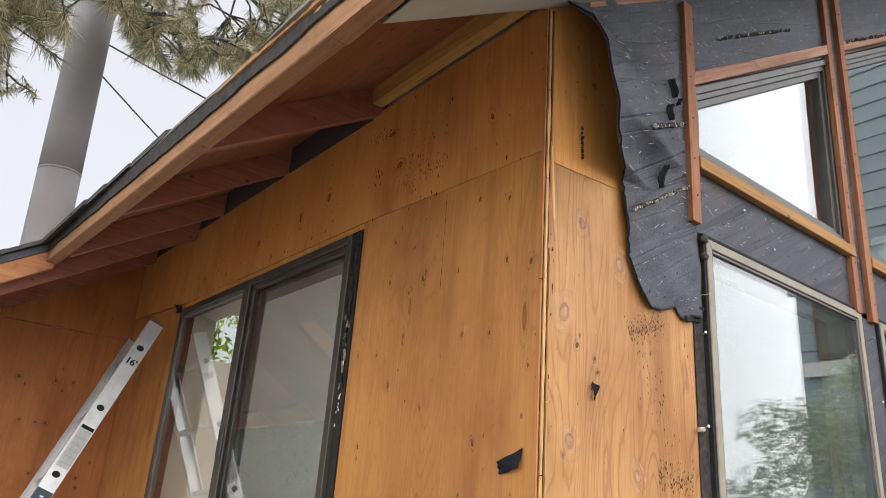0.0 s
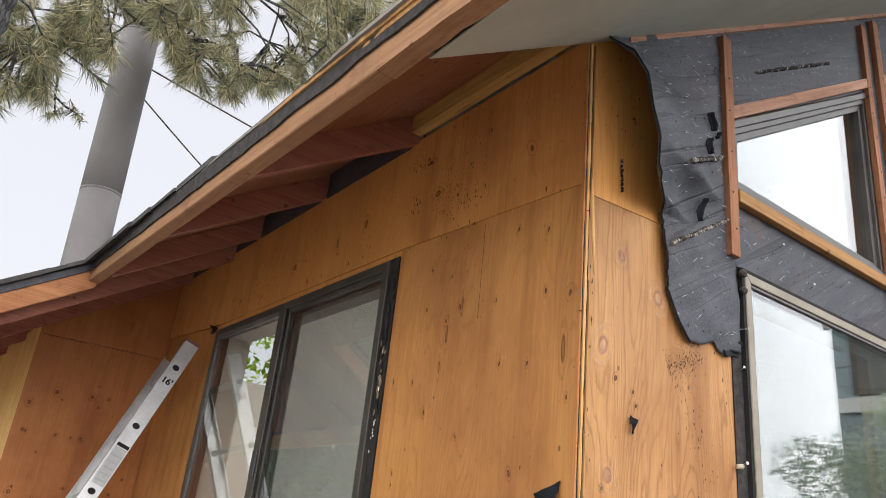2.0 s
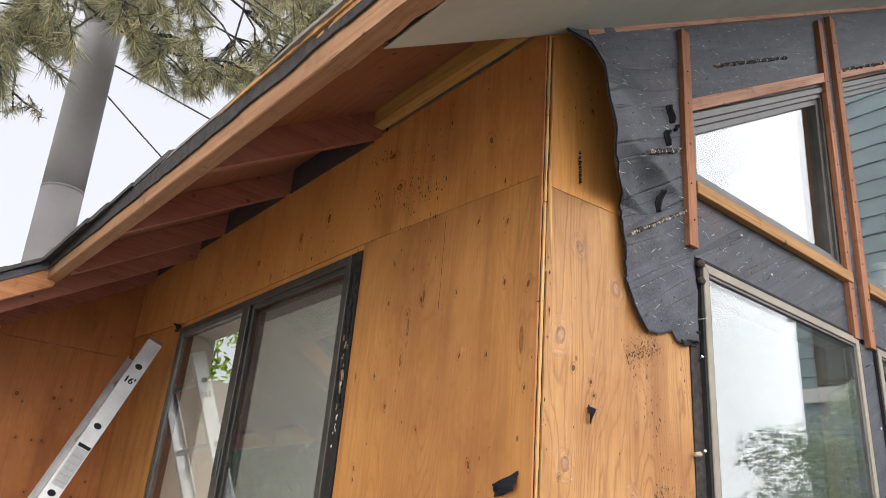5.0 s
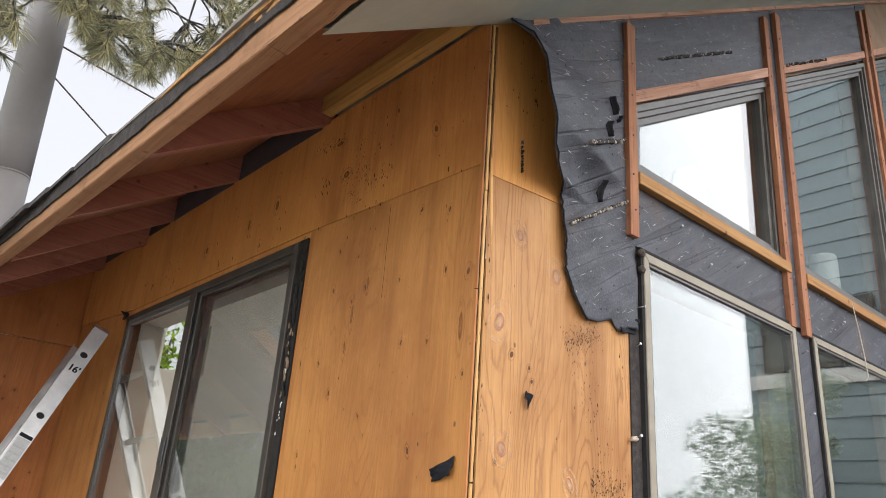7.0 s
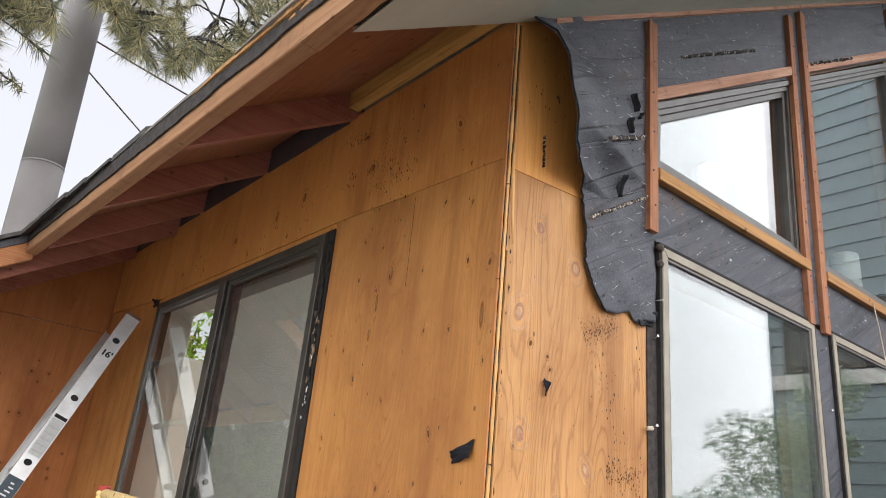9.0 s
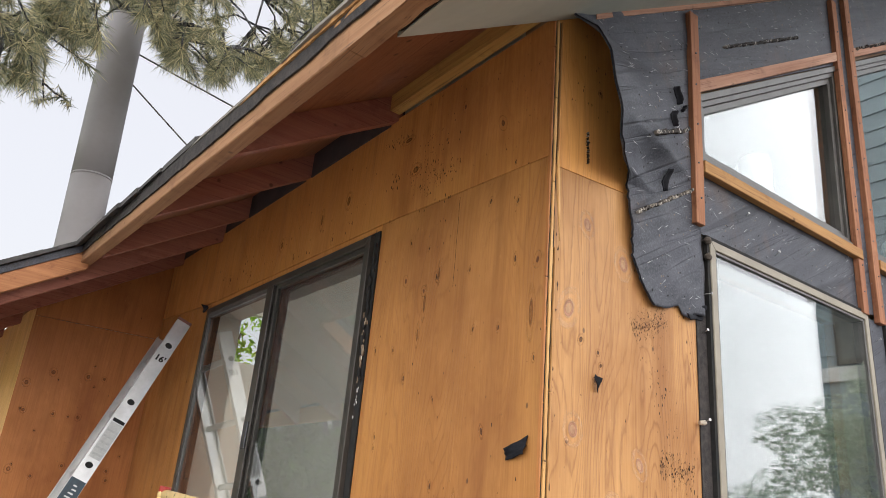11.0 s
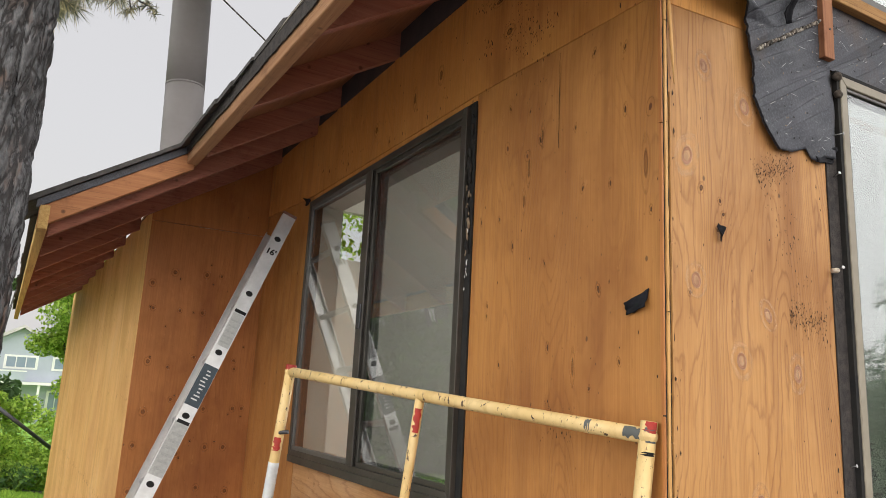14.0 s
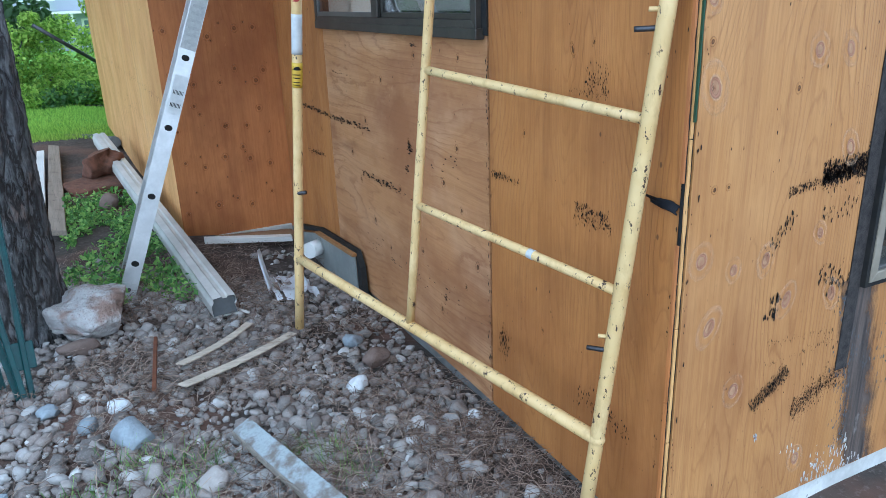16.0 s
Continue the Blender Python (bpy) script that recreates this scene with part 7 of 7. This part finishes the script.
flecks("dirt_specks", wall_wing, "x", ((3.2, 0.62, 7.0, 0.66, 0.02, 140, 0.007), (3.2, 0.38, 6.0, 0.4, 0.02, 60, 0.006), (3.2, 1.22, 7.0, 1.24, 0.02, 80, 0.006), (3.2, 1.3, 6.0, 1.3, 0.9, 90, 0.006), (3.3, 0.2, 5.5, 0.2, 0.4, 60, 0.007)), M["smear"], 18, "brown specks and nail marks", 0.0014, SKEW @ Matrix.Translation((OUTER_X, 0, 0)))
flecks("tar_flecks", wall_west, "x", ((0.83, 2.58, 0.66, 2.56, 0.03, 40, 0.0035), (0.62, 2.47, 0.5, 2.33, 0.09, 120, 0.0022), (0.52, 2.34, 0.38, 2.36, 0.03, 40, 0.0028), (0.75, 2.42, 0.7, 2.40, 0.03, 8, 0.006),
       (0.78, 0.607, 0.69, 0.606, 0.012, 60, 0.0035), (0.69, 0.606, 0.62, 0.602, 0.012, 22, 0.003), (0.37, 0.61, 0.235, 0.60, 0.014, 90, 0.0028), (0.37, 0.58, 0.22, 0.575, 0.018, 110, 0.0026), (0.74, 0.08, 0.68, 0.06, 0.05, 70, 0.004), (0.33, 0.09, 0.12, 0.07, 0.035, 110, 0.003),
       (0.42, 1.27, 0.3, 1.25, 0.05, 60, 0.0022), (0.34, 0.915, 0.25, 0.905, 0.035, 130, 0.0021), (0.4, 0.885, 0.26, 0.885, 0.01, 60, 0.002), (0.8, 0.95, 0.8, -0.15, 0.010, 70, 0.0045), (0.0, 2.2, 0.02, 0.0, 0.02, 40, 0.003)), M["tar"], 3, "black tar flecks")
flecks("tar_flecks", wall_west, "x", ((2.75, 0.592, 2.32, 0.588, 0.012, 120, 0.0075), (2.30, 0.585, 1.78, 0.592, 0.014, 110, 0.0075), (2.73, 0.357, 2.42, 0.373, 0.012, 70, 0.006), (1.90, 0.388, 1.50, 0.39, 0.016, 90, 0.0075), (1.50, 0.39, 0.95, 0.38, 0.02, 26, 0.006),
       (1.385, 0.60, 1.37, 0.565, 0.02, 26, 0.008), (1.42, 0.50, 1.39, 0.49, 0.02, 16, 0.007), (1.34, 0.955, 1.28, 0.953, 0.006, 12, 0.006), (2.25, 0.80, 1.95, 0.79, 0.02, 20, 0.005), (1.0, 0.6, 1.2, 0.55, 0.05, 14, 0.006), (1.9, 0.08, 1.0, 0.09, 0.05, 50, 0.006)), M["tar"], 5, "black tar marks in level rows", wide=1.7, tall=0.5)
flecks("tar_flecks", wall_south, "y", ((0.42, 0.69, 0.62, 0.71, 0.030, 1500, 0.0030), (0.31, 0.668, 0.52, 0.69, 0.012, 260, 0.0025), (0.27, 0.13, 0.39, 0.205, 0.022, 620, 0.0022), (0.42, 0.07, 0.62, 0.16, 0.034, 900, 0.0021), (0.30, 0.30, 0.55, 0.27, 0.012, 60, 0.002), (0.30, 0.24, 0.60, 0.25, 0.012, 70, 0.002), (0.26, 0.53, 0.34, 0.62, 0.02, 50, 0.004),
       (0.43, 0.6, 0.56, 0.62, 0.03, 30, 0.004), (0.30, 1.86, 0.44, 1.93, 0.04, 420, 0.0017), (0.36, 1.84, 0.46, 1.6, 0.06, 70, 0.0022), (0.40, 1.55, 0.54, 1.53, 0.04, 260, 0.002), (0.45, 0.45, 0.58, 0.38, 0.03, 60, 0.005), (0.32, 0.42, 0.3, 0.36, 0.02, 40, 0.005), (0.02, 2.2, 0.02, -0.1, 0.012, 50, 0.003)), M["tar"], 4, "black tar flecks")
flecks("nail_specks", wall_west, "x", ((0.05, 2.45, 2.3, 2.45, 0.28, 90, 0.0028), (0.05, 1.2, 0.75, 1.2, 1.6, 60, 0.0026), (0.85, 0.4, 2.25, 0.4, 0.8, 70, 0.0034), (0.6, 2.42, 0.4, 2.4, 0.2, 60, 0.0035), (0.9, 2.36, 2.3, 2.36, 0.1, 40, 0.0045), (0.05, 2.27, 0.75, 2.26, 0.02, 10, 0.005)), M["tar"], 13, "black nail holes")
for u, z, w, h in ((0.5, 1.95, 0.016, 0.07), (0.44, 2.03, 0.012, 0.05), (0.055, 1.85, 0.018, 0.09), (0.52, 1.86, 0.012, 0.05), (0.62, 2.42, 0.04, 0.03), (1.05, 2.44, 0.03, 0.05), (1.25, 2.42, 0.02, 0.06), (0.68, 2.55, 0.05, 0.02), (1.6, 2.4, 0.03, 0.04), (0.3, 1.4, 0.012, 0.06)):
    ob = new("stain", OVALS["smear_soft"])
    ob.scale, ob.location, ob.rotation_euler = (w, 1, h), (-0.0011, u, z), (0, 0, radians(90))
    ob.parent = wall_west
    ob.visible_shadow = False
flecks("nail_specks", wall_south, "y", ((0.03, 1.0, 0.55, 1.0, 1.9, 90, 0.0026), (0.025, -0.1, 0.025, 2.2, 0.012, 34, 0.004), (0.54, 1.9, 0.54, 0.1, 0.02, 26, 0.004), (0.05, 2.45, 0.25, 2.6, 0.1, 16, 0.003)), M["tar"], 15, "black nail holes")
bm = bm_new()
rows = []
for k in range(25):
    z = BASE + 0.004 + (0.40 - BASE) * k / 24
    x = 0.735 - 0.12 * k / 24
    rows.append([bm.verts.new((x + 0.13 * (i / 6 - 0.5) * 2, -0.0013, z)) for i in range(7)])
for a, b in zip(rows, rows[1:]):
    for i in range(6):
        bm.faces.new((a[i], a[i + 1], b[i + 1], b[i]))
ob = part("wet_band", bm, M["wet_rot"], wall_south, "dark wet rotten band below the window")
ob.visible_shadow = False
flecks("white_scuffs", wall_south, "y", ((0.52, -0.12, 0.68, -0.11, 0.05, 60, 0.005), (0.40, -0.04, 0.5, -0.06, 0.03, 14, 0.004), (0.297, 0.045, 0.3, 0.03, 0.008, 10, 0.005), (0.5, -0.17, 0.75, -0.18, 0.03, 90, 0.005)), M["concrete_white"], 17, "flaked white paint")
# grey rot beneath the tall window
flecks("rot_flecks", wall_south, "y", ((0.58, 0.37, 0.64, -0.1, 0.04, 260, 0.004), (0.6, 0.2, 0.85, 0.1, 0.1, 90, 0.004)), M["gutter_in"], 6, "dark grey rot beside the window", 0.0020)


def felt_scrap(label, wall, u, z, size, seed, cat="felt scrap", slim=0.5, tilt=0.25, rag=1.0, fan=0.0):
    """A small torn piece, lifted along one side."""
    bm = bm_new()
    n = 10
    grid = []
    for j in range(n + 1):
        row = []
        for i in range(n + 1):
            p, q = 2 * i / n - 1, 2 * j / n - 1
            k = 1 + rag * (0.45 * noise.noise(Vector((p * 1.7 + seed, q * 1.7, seed))) + 0.25 * noise.noise(Vector((p * 5 + seed, q * 5, 2))))
            du, dz = size * p * k, slim * size * q * k * (1 - fan * p) + tilt * size * p
            lift = 0.004 + 0.010 * max(0, p * q + 0.3) + 0.003 * noise.noise(Vector((p * 3, q * 3, seed)))
            row.append(bm.verts.new((-lift, u + du, z + dz) if wall == "x" else (u + du, -lift, z + dz)))
        grid.append(row)
    for a, b in zip(grid, grid[1:]):
        for i in range(n):
            bm.faces.new((a[i], a[i + 1], b[i + 1], b[i])).smooth = True
    ob = part("felt_scrap", bm, M["tar_felt"])
    s = ob.modifiers.new("thick", "SOLIDIFY")
    s.thickness = 0.002
    return tagged(ob, label, cat)


felt_scrap("torn scrap of black felt nailed to plywood", "x", 0.078, 1.535, 0.033, 2, slim=0.5, tilt=-0.3, rag=0.35, fan=0.2)
felt_scrap("curled scrap of black felt on plywood", "x", 0.052, 0.683, 0.046, 3, slim=0.22, tilt=0.06)
felt_scrap("scrap of black felt beside the window head", "x", 2.42, 2.26, 0.035, 4)
felt_scrap("tiny curl of black felt stuck to plywood", "y", 0.163, 1.705, 0.0065, 5, slim=2.4, tilt=-0.9)
felt_scrap("ragged black felt tip beside the tall window", "y", 0.565, 1.97, 0.04, 6)


def felt_tear(x, z, w, h, seed):
    """A curled tongue torn out of the felt."""
    bm = bm_new()
    n = 8
    grid = []
    for j in range(n + 1):
        q = j / n
        row = []
        for i in range(5):
            p = i / 4 - 0.5
            wide = w * (0.55 + 0.5 * math.sin(3.0 * q)) * (1 + 0.35 * noise.noise(Vector((q * 6, i, seed))))
            curl = 0.014 * (p + 0.5) ** 2 + 0.006 * abs(noise.noise(Vector((q * 4, p * 3, seed))))
            xx, zz = x + wide * p + 0.006 * math.sin(q * 5 + seed), z + h * (q - 0.5)
            row.append(bm.verts.new((xx, flap_y(xx, zz) - 0.003 - curl, zz)))
        grid.append(row)
    for a, b in zip(grid, grid[1:]):
        for i in range(4):
            bm.faces.new((a[i], a[i + 1], b[i + 1], b[i])).smooth = True
    ob = part("felt_tear", bm, M["tar_felt"])
    ob.modifiers.new("thick", "SOLIDIFY").thickness = 0.003
    return tagged(ob, "curled black tear standing off the felt", "felt tear", "tears in the felt")


for x, z, w, h, seed in ((0.475, 2.62, 0.013, 0.06, 1), (0.409, 2.50, 0.013, 0.05, 2), (0.416, 2.318, 0.016, 0.065, 3), (0.505, 2.585, 0.009, 0.025, 4)):
    felt_tear(x, z, w, h, seed)


def felt_marks():
    """Scratches, staples and specks over the felt."""
    rng = random.Random(71)
    for name, material, count, ln, wd, label in (("scratch", "scratch", 420, 0.026, 0.0022, "pale scratches in the felt"), ("speck", "rubber", 260, 0.010, 0.006, "black holes and specks in the felt"), ("dust", "dust", 200, 0.007, 0.004, "tan flecks of dirt on the felt")):
        vs, fs = [], []
        while len(fs) < count:
            x, z = rng.uniform(0.15, 2.9), rng.uniform(1.97, 4.2)
            if x < 0.57:
                if x < along(EDGE, z) + 0.02 or z > under(x) - 0.03:
                    continue
                y = flap_y(x, z) - 0.0028
            elif (2.235 < z < 2.41) or (head_z(x) + 0.055 < z < under(x) - 0.035 and not 1.55 < x < 1.78):
                y = -0.0125
            else:
                continue
            a = math.atan(SLOPE) + rng.gauss(0, 0.12) if rng.random() < 0.5 else rng.gauss(-0.1, 0.25)
            if name != "scratch":
                a = rng.uniform(0, 3.1)
            k = ln * rng.uniform(0.4, 1.5)
            d, n = Vector((math.cos(a), 0, math.sin(a))) * k / 2, Vector((-math.sin(a), 0, math.cos(a))) * wd * rng.uniform(0.5, 1.2) / 2
            p = Vector((x, y, z))
            i = len(vs)
            vs += [p - d, p + n * 0.8, p + d, p - n]
            fs.append((i, i + 1, i + 2, i + 3))
        me = bpy.data.meshes.new(name)
        me.from_pydata(vs, [], fs)
        me.materials.append(M[material])
        ob = new("felt_" + name, me)
        ob.parent = felt_thing
        ob["label"], ob["kind"] = label, "stuff"


felt_marks()
for x, z, r in ((0.613, 2.195, 0.013), (0.612, 2.145, 0.012)):
    bm = bm_new()
    stone_shape(bm, r, z * 7, 0.9, 0.3, 3)
    ob = part("mud_nest", bm, M["nest"])
    ob.location = (x, -0.022, z)
    tagged(ob, "small round brown mud nest stuck beside the window", "mud nest", "mud nests beside the window")
rng = random.Random(77)
for x, z, ln in ((0.594, 2.03, 0.03), (0.60, 1.92, 0.018), (0.60, 1.68, 0.012), (0.597, 1.2, 0.014), (0.596, 0.95, 0.012), (1.22, 2.33, 0.03), (1.02, 2.27, 0.02), (0.86, 2.36, 0.012), (1.68, 2.12, 0.02), (1.70, 1.9, 0.015), (2.1, 2.33, 0.02)):
    bm = bm_new()
    d = Vector((rng.uniform(-0.5, 0.5), -1, rng.uniform(-0.2, 0.5))).normalized() * ln
    p = Vector((x, -0.006, z))
    tube(bm, [p, p + d], 0.0014, 6)
    tube(bm, [p + d, p + d * 1.06], 0.0042, 8)
    tagged(part("loose_nail", bm, M["bright"]), "bent galvanised nail stuck in the black felt", "nail", "nails stuck in the felt")
bm = bm_new()
tube(bm, [(0.57 - 0.014, -0.012, 1.67 - 0.002), (0.57, -0.018, 1.67), (0.57 + 0.014, -0.014, 1.67 + 0.001)], [0.006, 0.007, 0.002], 7)
tagged(part("wood_chip", bm, M["strip"]), "pale wood chip caught beside the tall window", "wood chip")
bm = bm_new()
tube(bm, [(2.16, -0.038, 2.43), (2.17, -0.045, 2.33), (2.185, -0.05, 2.2), (2.2, -0.048, 2.12), (2.17, -0.045, 2.10)], 0.0022, 6)
tagged(part("string", bm, M["strip"]), "frayed string hanging from the sill strip", "string")

# ---------------------------------------------------------------- pebbles, litter and weeds
def pebbles():
    rng = random.Random(12)
    meshes = []
    for k in range(8):
        bm = bm_new()
        stone_shape(bm, 1.0, 20 + k, rng.uniform(0.55, 0.8), 0.55, 2)
        me = bpy.data.meshes.new("stone")
        bm.to_mesh(me)
        bm.free()
        me.materials.append(M["stone"])
        meshes.append(me)
    spots = []
    for _ in range(27000):
        x, y = rng.uniform(-1.75, 0.02), rng.uniform(-0.9, 2.75)
        if x > -0.02 and y > 0:
            continue
        dense = 0.60 + 0.9 * noise.noise(Vector((x * 2.2, y * 2.2, 8))) + (0.1 if y < 1.8 else -0.6 * (y - 1.8)) - (0.5 if x > -0.3 and y < 0.75 else 0)
        if rng.random() > dense:
            continue
        r = min(0.032, max(0.005, rng.lognormvariate(math.log(0.0103), 0.44)))
        spots.append((x, y, r))
    near = sorted(spots, key=lambda s: (s[0] + 0.75) ** 2 + (s[1] - 0.75) ** 2)[:300]
    chosen = set(near)
    for x, y, r in near:
        ob = new("stone", rng.choice(meshes))
        ob.location = (x, y, ground_z(x, y) + 0.42 * r)
        ob.rotation_euler = (rng.uniform(-0.4, 0.4), rng.uniform(-0.4, 0.4), rng.uniform(0, 6.3))
        ob.scale = (r * rng.uniform(0.9, 1.3), r, r * rng.uniform(0.8, 1.2))
        ob.parent = ground
    vs, fs = [], []
    base = [([v.co.copy() for v in m.vertices], [tuple(p.vertices) for p in m.polygons]) for m in meshes]
    for x, y, r in spots:
        if (x, y, r) in chosen:
            continue
        bv, bf = rng.choice(base)
        m = pose(x, y, ground_z(x, y) + 0.42 * r, rng.uniform(-25, 25), rng.uniform(-25, 25), rng.uniform(0, 360)) @ Matrix.Diagonal((r * 1.1, r, r, 1))
        i = len(vs)
        vs += [m @ v for v in bv]
        fs += [tuple(i + k for k in f) for f in bf]
    me = bpy.data.meshes.new("pebbles")
    me.from_pydata(vs, [], fs)
    me.materials.append(M["stone"])
    for p in me.polygons:
        p.use_smooth = True
    tagged(new("pebbles", me), "grey and tan river pebbles strewn on the soil", "pebbles", kind="stuff")


def litter():
    rng = random.Random(21)
    vs, fs = [], []
    for _ in range(75000):
        x, y = rng.uniform(-1.7, -0.02), rng.uniform(-0.8, 2.9)
        dense = 0.24 + 1.0 * noise.noise(Vector((x * 2.5, y * 2.5, 3))) + (0.9 if x > -0.36 and y < 0.8 else 0) + (0.5 if -0.75 < x < -0.45 and 0.55 < y < 0.85 else 0)
        if rng.random() > dense:
            continue
        a, ln = rng.uniform(0, 6.3), rng.uniform(0.03, 0.10)
        z = ground_z(x, y) + rng.uniform(0.006, 0.035)
        d = Vector((math.cos(a), math.sin(a), rng.uniform(-0.15, 0.15))) * ln
        s = Vector((-math.sin(a), math.cos(a), 0.3)) * rng.uniform(0.0006, 0.0011)
        p = Vector((x, y, z))
        mid = p + d * 0.5 + Vector((0, 0, rng.uniform(0, 0.012)))
        i = len(vs)
        vs += [p - s, p + s, mid + s, mid - s, p + d - s, p + d + s]
        fs += [(i, i + 1, i + 2, i + 3), (i + 3, i + 2, i + 5, i + 4)]
    me = bpy.data.meshes.new("needle_litter")
    me.from_pydata(vs, [], fs)
    me.materials.append(M["litter"])
    tagged(new("needle_litter", me), "dry brown pine needles strewn over the pebbles", "pine litter", kind="stuff")


def weeds():
    rng = random.Random(33)
    vs, fs = [], []
    for _ in range(2600):
        x, y = rng.uniform(-1.25, -0.72), rng.uniform(2.1, 4.2)
        if noise.noise(Vector((x * 4, y * 3, 1))) < -0.05 or x > -0.70 - 0.075 * (y - 2):
            continue
        z = ground_z(x, y)
        leaf_cloud(vs, fs, (x, y, z + 0.07 * rng.random() ** 1.6), 0.03, 3, rng.uniform(0.009, 0.021), rng)
    for _ in range(420):
        cx, cy = rng.choice(((-1.1, 0.85), (-0.95, 0.78), (-1.02, 0.65), (-0.62, 0.72), (-0.55, 0.6), (-1.25, 0.7)))
        x, y = cx + rng.gauss(0, 0.05), cy + rng.gauss(0, 0.05)
        p = Vector((x, y, ground_z(x, y)))
        t = p + Vector((rng.gauss(0, 0.03), rng.gauss(0, 0.03), rng.uniform(0.03, 0.08)))
        s = Vector((0.0016, 0.001, 0))
        i = len(vs)
        vs += [p - s, p + s, t]
        fs.append((i, i + 1, i + 2))
    me = bpy.data.meshes.new("weeds")
    me.from_pydata(vs, [], fs)
    me.materials.append(M["weed"])
    tagged(new("weeds", me), "low green weeds and grass tufts on the soil", "weeds", kind="stuff")
    vs, fs = [], []
    for _ in range(16000):
        x, y = rng.uniform(-2.6, -0.4), rng.uniform(7.4, 10.6)
        p = Vector((x, y, ground_z(x, y)))
        t = p + Vector((rng.gauss(0, 0.02), rng.gauss(0, 0.02), rng.uniform(0.02, 0.06)))
        s = Vector((0.004, 0.002, 0))
        i = len(vs)
        vs += [p - s, p + s, t]
        fs.append((i, i + 1, i + 2))
    me = bpy.data.meshes.new("lawn_grass")
    me.from_pydata(vs, [], fs)
    me.materials.append(M["leaf"])
    tagged(new("lawn_grass", me), "short bright green lawn grass", "grass", kind="stuff")


pebbles()
litter()
weeds()


# ---------------------------------------------------------------- shingles along the roof's edges
def shingles():
    rng = random.Random(8)
    def piece(x0, x1, y0, y1, lo, hi, m=None):
        bm = bm_new()
        slab(bm, x0, x1, y0, y1, lo, hi, m, m is EAVE)
        return part("shingle", bm, M["shingle"], roof)
    for row in range(3):
        y = -0.7
        while y < BEND_Y:
            w = rng.uniform(0.13, 0.3)
            back = 0.045 * max(0.0, min(1.0, (1.7 - y) / 1.1))
            x0 = EAVE_X - 0.078 + back + 0.13 * row + rng.uniform(-0.010, 0.006)
            piece(x0, x0 + 0.2, y, min(y + w, BEND_Y + 0.02) - 0.003, 0.126 + 0.006 * row + rng.uniform(0, 0.005), 0.142 + 0.008 * row + rng.uniform(0, 0.008), EAVE)
            y += w
    # courses seen end-on along the wing's rake
    for k in range(9):
        x0 = -1.245 + 0.125 * k
        y0 = BEND_Y - 0.06 + rng.uniform(-0.012, 0.008)
        piece(x0, x0 + 0.2, y0, y0 + 0.4, 0.126 + rng.uniform(0, 0.004), 0.145 + rng.uniform(0, 0.01))
    y = BEND_Y + 0.3
    while y < 8.0:
        w = rng.uniform(0.2, 0.4)
        piece(-1.24 + rng.uniform(-0.008, 0.006), -1.0, y, y + w - 0.003, 0.126, 0.142, SKEW)
        y += w
    # the rest of the roof covering
    bm = bm_new()
    slab_poly(bm, [(eave_x(-0.66) - 0.03, -0.66), (5.3, -0.66), (5.3, 8.9), (EAVE_X - 0.03, 8.9)], 0.1245, 0.1255)
    ob = part("roof_covering", bm, M["shingle"], roof)
    bm = bm_new()
    slab(bm, -1.2, EAVE_X - 0.02, BEND_Y - 0.02, 8.0, 0.1245, 0.1255, SKEW)
    part("roof_covering", bm, M["shingle"], roof)


shingles()
